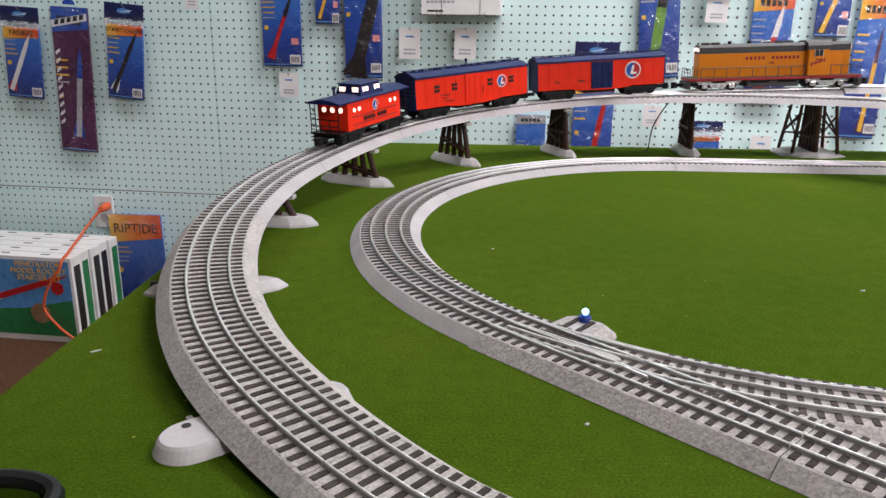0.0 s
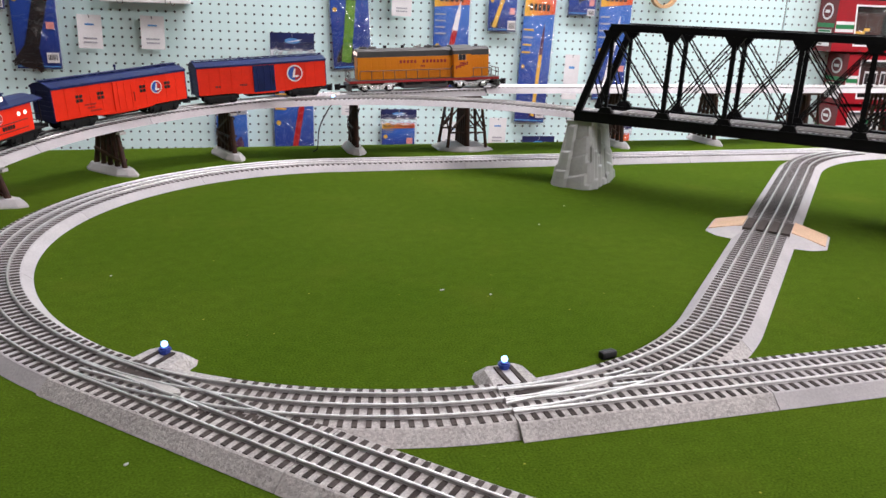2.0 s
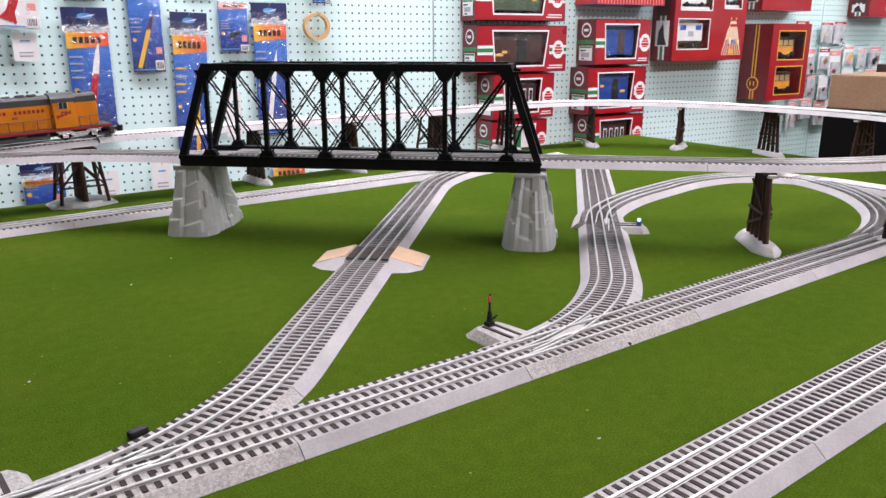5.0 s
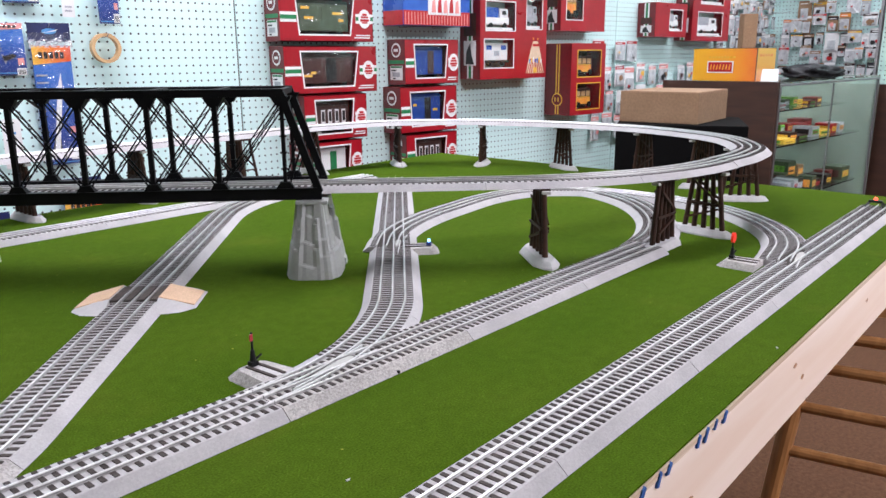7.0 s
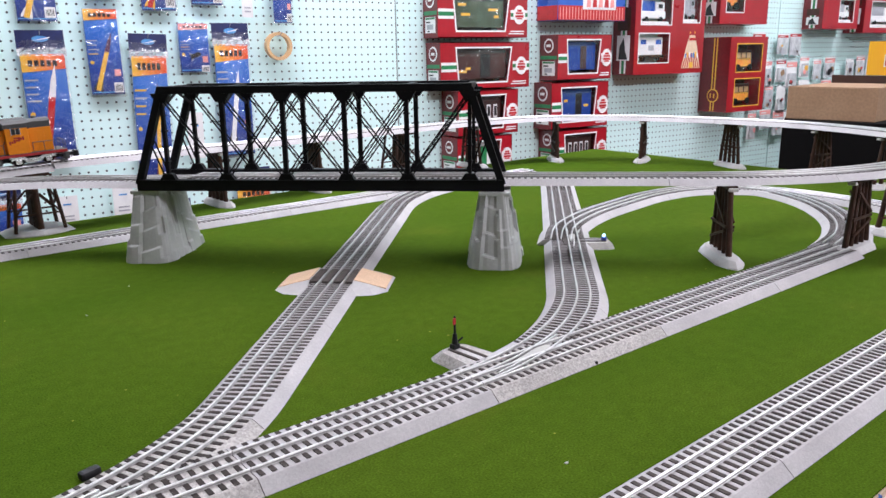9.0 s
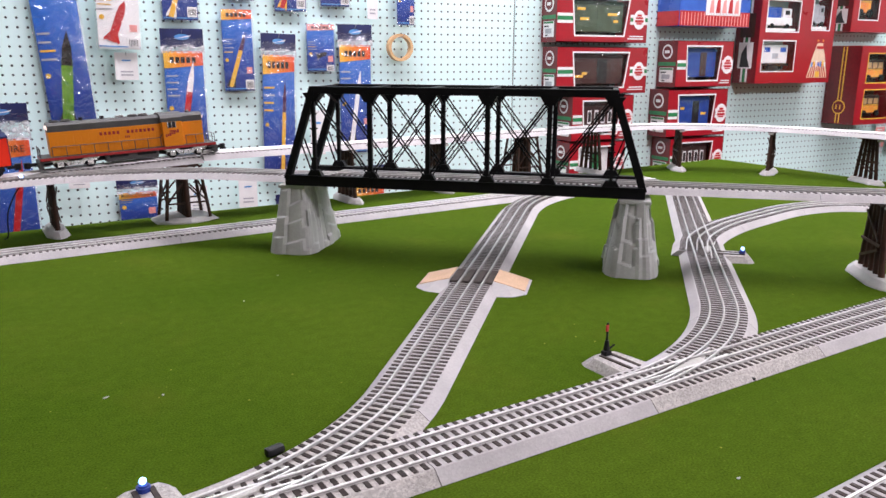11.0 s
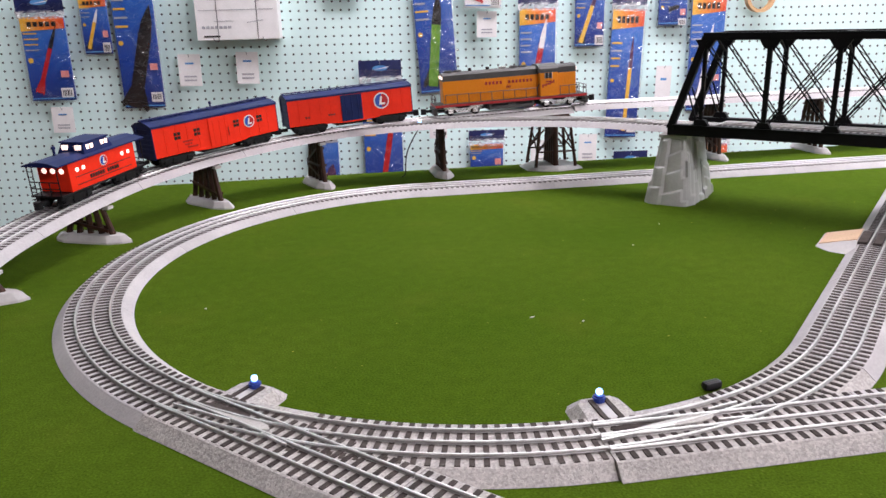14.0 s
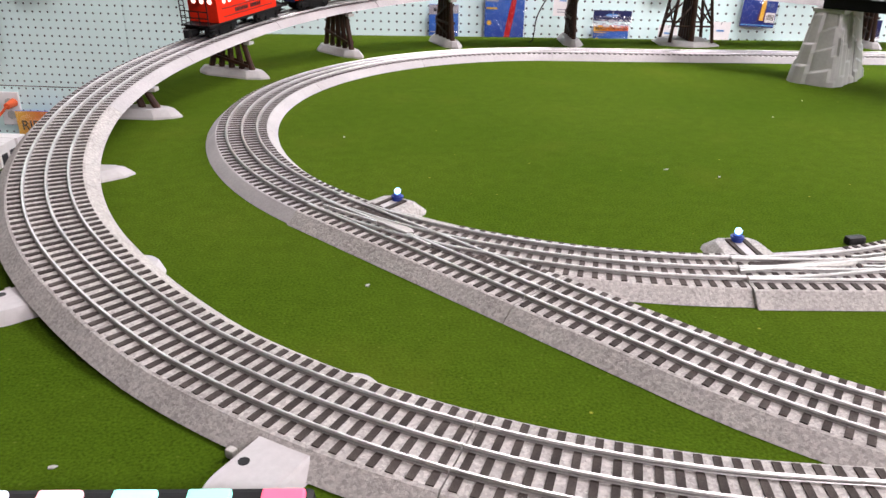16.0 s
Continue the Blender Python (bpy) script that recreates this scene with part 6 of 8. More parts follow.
def kit(x0, x1, z0, z1, card=None, title=None, header=True, art=None, tilt=0.0, barcode=True, off=0.022, band=None, seed=0, hooked=True, gap=None, title_h=0.13):
    """A bagged model kit: printed card, dark folded header, clear bag with a slight bulge. Hangs from a hook."""
    card = card or BLUEFADE
    rnd = random.Random(seed * 7 + 1)
    w, h = x1 - x0, z1 - z0
    label = {BLUEFADE: "blue bagged model rocket kit hanging on a hook", PURPLE: "purple bagged model rocket kit hanging on a hook"}.get(card, "bagged hobby kit hanging on a hook")
    k = thing("rocket_kit", pose((x0 + x1) / 2, FACE - off, z1) @ pose(0, 0, 0, 0, tilt, 0), label, "model kit", "hanging kits")
    hh = min(0.055, h * 0.22) if header else 0.0
    gap = (0.012 if header else 0.0) if gap is None else gap
    X, Zt, Zb = w / 2, -hh - gap, -h
    bm = bmesh.new()
    block(bm, -X * 0.90, X * 0.90, -0.004, 0.004, Zb + 0.008, Zt, 0.001)
    part("card", bm, card, k, "glossy printed card")
    y = -0.0045
    if header:
        bm = bmesh.new()
        block(bm, -X * 0.98, X * 0.98, -0.0065, -0.0048, -hh, 0.0, 0.0004)
        hd = part("header", bm, DEEPBLUE, k, "dark blue folded header")
        flat(hd, "logo_shape", [(0.34 * X * math.cos(a), -hh * 0.45 + hh * 0.16 * math.sin(a)) for a in [2 * math.pi * i / 14 for i in range(14)]], -0.0066, SKYINK)
        flat(hd, "logo_stroke", [(-0.42 * X, -hh * 0.56), (0.30 * X, -hh * 0.44), (0.44 * X, -hh * 0.34), (-0.1 * X, -hh * 0.48)], -0.0074, WHITE)
    if band is not False:
        th = h * title_h
        flat(k, "title_band", [(-X * 0.9, Zt - th), (X * 0.9, Zt - th * 0.82), (X * 0.9, Zt - 0.0005), (-X * 0.9, Zt - 0.0005)], y, band or BAND, "orange title band")
        if title:
            lettering(title, min(th * 0.62, 3.1 * X / len(title)), BLACKINK, k, pose(0, y - 0.0012, Zt - th * 0.5) @ UPRIGHT)
        else:
            for i in range(5):
                flat(k, "title_bar", rect(X * (-0.62 + 0.25 * i), X * (-0.44 + 0.25 * i), Zt - th * 0.68, Zt - th * 0.34), y - 0.001, BLACKINK)
    if art:
        rocket_shape(k, y, (art[0] * X, Zb + h * art[1]), (art[2] * X, Zb + h * art[3]), art[4], art[5], art[6], art[7])
    flat(k, "foot_line", rect(-X * 0.88, X * 0.88, Zb + 0.013, Zb + 0.0165), y, SKYINK)
    for i in range(4):
        zz = Zb + h * (0.64 - 0.05 * i)
        flat(k, "text_bar", rect(-X * 0.85, -X * (0.35 - 0.12 * rnd.random()), zz, zz + h * 0.012), y, YELLOWINK if rnd.random() < 0.5 else GREYINK)
    flat(k, "level_badge", [(-0.70 * X + 0.11 * X * math.cos(a), Zb + h * 0.40 + 0.11 * X * math.sin(a)) for a in [2 * math.pi * i / 10 for i in range(10)]], y, YELLOWINK)
    if barcode:
        bx = X * 0.35
        flat(k, "barcode_label", rect(bx, bx + X * 0.5, Zb + h * 0.05, Zb + h * 0.05 + min(0.03, h * 0.13)), y - 0.0008, WHITE, "white barcode label")
        for i in range(6):
            flat(k, "barcode_bar", rect(bx + X * (0.06 + 0.066 * i), bx + X * (0.09 + 0.066 * i + 0.01 * (i % 2)), Zb + h * 0.065, Zb + h * 0.05 + min(0.024, h * 0.10)), y - 0.0014, BLACKINK, thick=0.0004)
    if rnd.random() < 0.6:
        flat(k, "price_sticker", rect(X * 0.45, X * 0.78, Zb + h * 0.24, Zb + h * 0.24 + 0.02), y - 0.0008, PINKINK, "pink price sticker")
    # clear bag: a thin pillow in front of the card
    bm = bmesh.new()
    nx, nz = 8, 14
    gx = [[bm.verts.new((-X + 2 * X * i / nx, -0.006 - 0.010 * math.sin(math.pi * i / nx) ** 0.6 * math.sin(math.pi * min(1, max(0, j / nz))) ** 0.5 - 0.0016 * rnd.random(),
                         Zb + (h - hh * 0.5) * j / nz)) for j in range(nz + 1)] for i in range(nx + 1)]
    for i in range(nx):
        for j in range(nz):
            bm.faces.new((gx[i][j], gx[i + 1][j], gx[i + 1][j + 1], gx[i][j + 1]))
    if gap > 0.004 or header:
        cm = bmesh.new()
        cx = [[cm.verts.new((-X + 2 * X * i / 8, -0.0075 - 0.004 * rnd.random(), Zt - 0.006 + (gap + 0.012) * j / 6)) for j in range(7)] for i in range(9)]
        for i in range(8):
            for j in range(6):
                cm.faces.new((cx[i][j], cx[i + 1][j], cx[i + 1][j + 1], cx[i][j + 1]))
        cr = part("creased_film", cm, CREASE, k, "creased bag top with white highlights put in")
        cr.visible_shadow = False
    bag = part("clear_bag", bm, FILM, k, "clear crinkled bag", smooth=True)
    bag.visible_shadow = False
    if hooked:
        hook((x0 + x1) / 2, z1 - 0.012, off + 0.02)
    return k


def price_tag(x0, x1, z0, z1, tilt=0.0):
    """A white paper tag on the end of a wire hook."""
    t = thing("price_tag", pose((x0 + x1) / 2, FACE - 0.040, z1) @ pose(0, 0, 0, 0, tilt, 0), "white paper price tag hanging on a wire hook", "price tag", "price tags")
    w, h = (x1 - x0) / 2, z1 - z0
    bm = bmesh.new()
    block(bm, -w, w, -0.0006, 0.0006, -h, 0, 0.0002)
    part("paper", bm, WHITE, t)
    flat(t, "logo_bar", rect(-w * 0.38, w * 0.38, -h * 0.31, -h * 0.26), -0.0008, SKYINK)
    for i in range(2):
        flat(t, "text_bar", rect(-w * 0.55, w * 0.55, -h * (0.72 + 0.12 * i), -h * (0.67 + 0.12 * i)), -0.0008, GREYINK)
    hook((x0 + x1) / 2, z1 - 0.010, 0.05)


WHT = WHITE
kit(-1.932, -1.785, -0.055, 0.262, title="YANKEE", art=(-0.7, 0.1, 0.45, 0.72, 0.016, WHT, WHT, REDINK), tilt=3.5, seed=1)
pk = kit(-1.748, -1.600, -0.240, 0.262, card=PURPLE, art=(0.05, 0.12, 0.42, 0.74, 0.020, GREYINK, BLUE, BLUE), tilt=2.8, band=BLUE, barcode=False, header=False, seed=2, title_h=0.17)
flat(pk, "logo_strip", [(-0.066, -0.070), (0.064, -0.042), (0.064, -0.018), (-0.066, -0.046)], -0.0062, WHITE)
for i in range(5):
    flat(pk, "logo_letter", [(-0.055 + 0.023 * i, -0.061 + 0.005 * i), (-0.040 + 0.023 * i, -0.058 + 0.005 * i), (-0.038 + 0.023 * i, -0.042 + 0.005 * i), (-0.053 + 0.023 * i, -0.045 + 0.005 * i)], -0.0070, BLACKINK)
for i in range(9):
    flat(pk, "edge_stripe", [(-0.060, -0.150 - 0.030 * i), (-0.044, -0.138 - 0.030 * i), (-0.044, -0.150 - 0.030 * i), (-0.060, -0.162 - 0.030 * i)], -0.0056, WHITE)
flat(pk, "hang_tab", [(0.022 * math.cos(a), 0.008 + 0.020 * math.sin(a)) for a in [math.pi * i / 12 for i in range(13)]], -0.002, BLUE)
kit(-1.543, -1.400, -0.050, 0.275, title="COMET CHASER", art=(-0.6, 0.1, 0.6, 0.72, 0.014, BLACKINK, BLACKINK, WHT), tilt=5.0, seed=3)
kit(-0.998, -0.852, 0.072, 0.400, art=(-0.55, 0.1, 0.55, 0.72, 0.013, REDINK, BLACKINK, REDINK), seed=4)
kit(-0.812, -0.722, 0.210, 0.450, art=(-0.6, 0.1, 0.3, 0.6, 0.010, YELLOWINK, WHT, BLACKINK), seed=5)
kit(-0.718, -0.580, 0.040, 0.560, art=(-0.45, 0.02, 0.75, 0.62, 0.040, BLACKINK, BLACKINK, BLACKINK), header=False, seed=6)
kit(0.032, 0.172, -0.300, 0.174, title="SPITFIRE", gap=0.045, art=(-0.15, 0.08, 0.55, 0.66, 0.018, REDINK, REDINK, REDINK), seed=7)
kit(0.198, 0.333, 0.058, 0.540, art=(-0.3, 0.06, 0.3, 0.66, 0.030, LIMEINK, BLACKINK, BLACKINK), header=False, tilt=-3.5, seed=8)
kit(0.550, 0.680, -0.012, 0.388, art=(-0.35, 0.06, 0.45, 0.76, 0.018, REDINK, WHT, REDINK), seed=9)
kit(0.733, 0.838, 0.190, 0.450, art=(-0.55, 0.08, 0.5, 0.74, 0.013, YELLOWINK, PURPLE, BLACKINK), header=False, seed=10)
kit(0.858, 0.975, -0.110, 0.378, art=(0.15, 0.06, 0.35, 0.70, 0.012, YELLOWINK, PURPLE, PURPLE), tilt=1.8, seed=11)
kit(1.008, 1.112, 0.250, 0.410, art=(-0.3, 0.35, 0.4, 0.42, 0.014, BLACKINK, BLACKINK, GREYINK), header=False, band=PINKINK, seed=12)
kit(1.118, 1.243, -0.030, 0.412, art=(-0.3, 0.10, 0.3, 0.66, 0.015, WHT, WHT, BLACKINK), seed=13)
kit(0.385, 0.508, -0.215, -0.062, title="BLACK DIAMOND", seed=14, barcode=False)
kit(-0.148, -0.042, -0.300, -0.058, art=(0.1, 0.1, 0.5, 0.60, 0.030, YELLOWINK, PURPLE, BLACKINK), header=False, band=GREYINK, seed=15)
kit(0.378, 0.506, 0.318, 0.560, card=WHITE, art=(-0.35, 0.12, 0.3, 0.6, 0.022, REDINK, REDINK, REDINK), header=False, off=0.055, tilt=2.0, band=False, seed=16)
kit(1.155, 1.285, -0.420, -0.070, seed=17, title=None)
kit(0.880, 1.000, -0.460, -0.150, seed=18, art=(-0.2, 0.2, 0.4, 0.7, 0.014, YELLOWINK, WHT, WHT))
kit(1.330, 1.400, 0.405, 0.620, header=False, band=False, seed=19, off=0.04)
kit(1.060, 1.170, 0.46, 0.74, header=False, band=GREYINK, seed=24)
kit(0.560, 0.675, 0.405, 0.75, seed=20, header=False, art=(-0.5, 0.05, 0.4, 0.5, 0.015, YELLOWINK, WHT, WHT))
kit(0.745, 0.850, 0.470, 0.78, seed=21, header=True)
kit(0.905, 1.020, 0.440, 0.78, seed=22, header=False, art=(-0.5, 0.05, 0.4, 0.5, 0.015, REDINK, WHT, YELLOWINK))
kit(-0.060, 0.060, 0.360, 0.720, seed=23, header=False)
for x0, x1, z0, z1 in ((-0.527, -0.458, 0.112, 0.210), (-0.348, -0.279, 0.114, 0.212), (-0.936, -0.869, -0.020, 0.060), (-1.245, -1.200, 0.258, 0.340), (0.417, 0.481, 0.236, 0.316),
                       (0.256, 0.314, -0.082, -0.016), (0.594, 0.655, -0.190, -0.100), (0.757, 0.818, -0.182, -0.086), (1.010, 1.062, -0.020, 0.130), (1.225, 1.262, 0.43, 0.53), (0.255, 0.318, 0.545, 0.62)):
    price_tag(x0, x1, z0, z1, 1.0)

# long white box on two hooks
wb = thing("white_kit_box", pose(-0.326, FACE, 0.250), "flat white printed box resting on wire hooks", "box")
bm = bmesh.new()
block(bm, -0.125, 0.125, -0.075, -0.004, 0.0, 0.20, 0.002)
part("carton", bm, WHITE, wb)
flat(wb, "logo_bar", rect(-0.105, -0.055, 0.009, 0.014), -0.0752, BLACKINK)
flat(wb, "rule_line", rect(-0.115, 0.110, 0.088, 0.0895), -0.0752, GREYINK)
for k, (x, z, L_) in enumerate(((-0.085, 0.118, 0.05), (-0.02, 0.125, 0.03), (0.055, 0.110, 0.045), (-0.07, 0.055, 0.06), (0.03, 0.050, 0.05), (0.08, 0.150, 0.04))):
    flat(wb, "sketch_line", [(x, z), (x + L_, z + 0.006 * (k % 3)), (x + L_ * 0.9, z + 0.0018 + 0.006 * (k % 3)), (x, z + 0.0016)], -0.0752, GREYINK)
for x in (-0.06, 0.06):
    flat(wb, "strap", rect(x - 0.0012, x + 0.0012, 0.0, 0.2), -0.0752, STEEL)
for i in range(7):
    flat(wb, "text_bar", rect(-0.108 + 0.013 * i, -0.098 + 0.013 * i, 0.034, 0.042), -0.0752, GREYINK)
hook(-0.40, 0.246, 0.09), hook(-0.25, 0.246, 0.09)

# roll of masking tape on a hook
tp = thing("masking_tape_roll", pose(1.344, FACE - 0.035, 0.337, 90, 0, 0), "tan roll of masking tape hung on a hook", "tape")
bm = bmesh.new()
n = 40
rings = []
for r, z in ((0.0465, -0.012), (0.0465, 0.012), (0.0365, 0.012), (0.0365, -0.012)):
    rings.append([bm.verts.new((r * math.cos(2 * math.pi * i / n), r * math.sin(2 * math.pi * i / n), z)) for i in range(n)])
for k in range(4):
    a, b = rings[k], rings[(k + 1) % 4]
    for i in range(n):
        bm.faces.new((a[i], a[(i + 1) % n], b[(i + 1) % n], b[i]))
part("tape", bm, MASK, tp, smooth=False)
hook(1.344, 0.372, 0.075)


# ---- red model train cartons on hooks ----
def window_carton(x0, x1, z0, z1, depth=0.115, inside=None, cut=(0.19, 0.75), second=None, base=None, words=()):
    """A carton with a slanted cellophane window onto the model inside, an end panel, badge and green stripe."""
    base = base or CARRED
    w, h = x1 - x0, z1 - z0
    c = thing("train_carton", pose(x0, FACE - 0.004, z0), "red windowed model train carton with white and green stripe", "carton", "train cartons")
    D = depth
    wx0, wx1, wz0, wz1 = w * cut[0], w * cut[1], h * 0.15, h * 0.87
    bm = bmesh.new()
    t = 0.003
    block(bm, 0, w, -t, 0, 0, h)
    block(bm, 0, w, -D, -t, 0, t)
    block(bm, 0, w, -D, -t, h - t, h)
    block(bm, w - t, w, -D, -t, t, h - t)
    fr = [(0, 0), (w, 0), (w, h), (0, h)]
    ins = [(wx0 + w * 0.01, wz0), (wx1 - w * 0.02, wz0), (wx1 + w * 0.03, wz1), (wx0 - w * 0.02, wz1)]
    o0 = [bm.verts.new((x, -D, z)) for x, z in fr]
    i0 = [bm.verts.new((x, -D, z)) for x, z in ins]
    o1 = [bm.verts.new((x, -D + t, z)) for x, z in fr]
    i1 = [bm.verts.new((x, -D + t, z)) for x, z in ins]
    for k in range(4):
        j = (k + 1) % 4
        bm.faces.new((o0[k], o0[j], i0[j], i0[k]))
        bm.faces.new((o1[k], i1[k], i1[j], o1[j]))
        bm.faces.new((i0[k], i0[j], i1[j], i1[k]))
        bm.faces.new((o0[k], o1[k], o1[j], o0[j]))
    part("carton_shell", bm, base, c)
    bm = bmesh.new()
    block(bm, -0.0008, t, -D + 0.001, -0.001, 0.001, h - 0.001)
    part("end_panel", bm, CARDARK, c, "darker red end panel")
    # white outline round the window
    bm = bmesh.new()
    g = 0.006
    out = [(wx0 + w * 0.01 - g, wz0 - g), (wx1 - w * 0.02 + g, wz0 - g), (wx1 + w * 0.03 + g, wz1 + g), (wx0 - w * 0.02 - g, wz1 + g)]
    a = [bm.verts.new((x, -D - 0.0006, z)) for x, z in out]
    b = [bm.verts.new((x, -D - 0.0006, z)) for x, z in ins]
    for k in range(4):
        j = (k + 1) % 4
        bm.faces.new((a[k], a[j], b[j], b[k]))
    part("window_outline", bm, WHITE, c, "white window outline")
    bm = bmesh.new()
    vs = [bm.verts.new((x, -D + 0.001, z)) for x, z in ins]
    bm.faces.new(vs)
    f = part("window_film", bm, WINFILM, c, "clear window film")
    f.visible_shadow = False
    # stripe and badges
    sz = h * 0.38
    for nm, x_0, x_1 in (("stripe", wx1 + w * 0.05, w), ("stripe", 0.002, max(0.004, wx0 - g - 0.004))):
        flat(c, "white_stripe", rect(x_0, x_1, sz, sz + h * 0.20), -D - 0.0004, WHITE)
        flat(c, "green_stripe", rect(x_0, x_1, sz + h * 0.06, sz + h * 0.14), -D - 0.0012, GREENINK)
    bx = (wx1 + w * 0.05 + w) / 2
    flat(c, "round_badge", [(bx + h * 0.165 * math.cos(q), sz + h * 0.10 + h * 0.20 * math.sin(q)) for q in [2 * math.pi * i / 22 for i in range(22)]], -D - 0.0020, WHITE)
    for zz, ww, hh in ((0.19, 0.060, 0.045), (0.135, 0.100, 0.040), (0.07, 0.115, 0.050), (0.02, 0.075, 0.032)):
        flat(c, "badge_mark", rect(bx - h * ww, bx + h * ww, sz + h * zz - h * hh / 2, sz + h * zz + h * hh / 2), -D - 0.0028, REDINK)
    flat(c, "text_bar", rect(w * 0.80, w * 0.96, h * 0.12, h * 0.145), -D - 0.0006, WHITE)
    flat(c, "text_bar", rect(w * 0.78, w * 0.96, h * 0.07, h * 0.095), -D - 0.0006, WHITE)
    # end panel print
    bm = bmesh.new()
    block(bm, -0.0016, -0.0009, -D * 0.85, -D * 0.15, h * 0.10, h * 0.42)
    el = part("end_label", bm, WHITE, c, "white printed end label")
    for q0, q1, z0_, z1_, ink in ((0.18, 0.82, 0.37, 0.41, GREENINK), (0.28, 0.70, 0.17, 0.27, GREYINK), (0.22, 0.50, 0.30, 0.33, BLACKINK), (0.30, 0.45, 0.12, 0.15, BLACKINK)):
        bm = bmesh.new()
        block(bm, -0.0022, -0.0017, -D * q1, -D * q0, h * z0_, h * z1_)
        part("label_print", bm, ink, el)
    bm = bmesh.new()
    block(bm, -0.0016, -0.0009, -D * 0.95, -D * 0.05, h * 0.46, h * 0.54)
    part("end_stripe", bm, GREENINK, c)
    bm = bmesh.new()
    rod(bm, (-0.0018, -D * 0.5, h * 0.76), (-0.0009, -D * 0.5, h * 0.76), min(D * 0.30, h * 0.16), seg=18)
    eb = part("end_badge", bm, WHITE, c)
    bm = bmesh.new()
    rod(bm, (-0.0026, -D * 0.5, h * 0.76), (-0.0019, -D * 0.5, h * 0.76), min(D * 0.22, h * 0.12), seg=18)
    part("end_badge_mark", bm, CARDARK, eb)
    bm = bmesh.new()
    block(bm, -0.0032, -0.0027, -D * 0.62, -D * 0.38, h * 0.73, h * 0.79)
    part("end_badge_bar", bm, WHITE, eb)
    # the model inside: body, roof, door or window row, chassis with wheels, printed words, dark tray
    bm = bmesh.new()
    block(bm, wx0 - w * 0.03, wx1 + w * 0.04, -D * 0.20, -D * 0.16, wz0 - h * 0.06, wz1 + h * 0.06)
    part("tray", bm, BLACKINK, c, "dark tray behind the model")
    if inside is not None:
        bm = bmesh.new()
        mx0, mx1 = wx0 + 0.006, wx1 - 0.004
        block(bm, mx0, mx1, -D * 0.86, -D * 0.25, wz0 + h * 0.06, wz1 - h * 0.10, 0.003)
        mod = part("boxed_model", bm, inside, c, "model car seen through the window")
        bm = bmesh.new()
        prism(bm, [(-D * 0.88, wz1 - h * 0.10), (-D * 0.23, wz1 - h * 0.10), (-D * 0.36, wz1 - h * 0.03), (-D * 0.72, wz1 - h * 0.03)], mx0 - 0.004, mx1 + 0.004, m=Matrix(((0, 0, 1, 0), (1, 0, 0, 0), (0, 1, 0, 0), (0, 0, 0, 1))))
        part("model_roof", bm, inside, mod)
        if second is WHITE:
            for k in range(4):
                x_ = mx0 + (mx1 - mx0) * (0.14 + 0.21 * k)
                bm = bmesh.new()
                block(bm, x_, x_ + w * 0.062, -D * 0.87, -D * 0.855, wz0 + h * 0.22, wz1 - h * 0.20)
                win = part("model_window", bm, WHITE, mod, "pale window frame")
                bm = bmesh.new()
                block(bm, x_ + w * 0.010, x_ + w * 0.052, -D * 0.877, -D * 0.870, wz0 + h * 0.26, wz1 - h * 0.24)
                part("model_pane", bm, BLACKINK, win)
        elif second is not None:
            bm = bmesh.new()
            block(bm, (mx0 + mx1) / 2 - w * 0.02, (mx0 + mx1) / 2 + w * 0.09, -D * 0.875, -D * 0.855, wz0 + h * 0.08, wz1 - h * 0.12)
            part("model_door", bm, second, mod)
        for x_, z_, ww in words:
            flat(mod, "writing_bar", rect(mx0 + (mx1 - mx0) * x_, mx0 + (mx1 - mx0) * (x_ + ww), wz0 + h * z_, wz0 + h * (z_ + 0.055)), -D * 0.862, YELLOWINK)
        for k in (0.2, 0.8):
            bm = bmesh.new()
            rod(bm, (mx0 + (mx1 - mx0) * k, -D * 0.80, wz0 + h * 0.03), (mx0 + (mx1 - mx0) * k, -D * 0.30, wz0 + h * 0.03), h * 0.055, seg=14)
            part("model_wheels", bm, DARK, mod)
    for hx in (w * 0.25, w * 0.75):
        hook(x0 + hx, z0 - 0.004, depth + 0.012)
    return c


OLIVE = surf("olive_green_model", (0.055, 0.085, 0.045), (0.045, 0.07, 0.038), 40, 0.4)
MAROON = surf("maroon_model", (0.16, 0.025, 0.022), (0.13, 0.02, 0.018), 40, 0.4)
MODELBLUE = surf("blue_model", (0.010, 0.055, 0.30), (0.008, 0.045, 0.24), 40, 0.4)
DARKBROWN = surf("dark_brown_model", (0.060, 0.022, 0.018), (0.045, 0.016, 0.014), 40, 0.4)
window_carton(1.955, 2.392, 0.362, 0.545, depth=0.10, inside=OLIVE, second=OLIVE, words=((0.06, 0.50, 0.16), (0.12, 0.30, 0.18), (0.68, 0.40, 0.20), (0.80, 0.26, 0.10)))
window_carton(1.965, 2.405, 0.166, 0.345, depth=0.10, inside=DARKBROWN, second=BLACKINK, words=((0.02, 0.20, 0.16), (0.16, 0.26, 0.10)))
window_carton(2.035, 2.335, -0.015, 0.160, inside=DARKBROWN, second=WHITE)
window_carton(2.030, 2.305, -0.185, -0.022, inside=WHITE, second=GREENINK)
window_carton(2.550, 2.866, 0.186, 0.374, inside=MODELBLUE, second=DARKBROWN)
window_carton(2.520, 2.855, -0.020, 0.176, inside=MODELBLUE, second=BLACKINK, words=((0.08, 0.42, 0.12), (0.74, 0.30, 0.16)))
window_carton(2.550, 2.855, -0.200, -0.028, inside=DARKBROWN, second=WHITE)

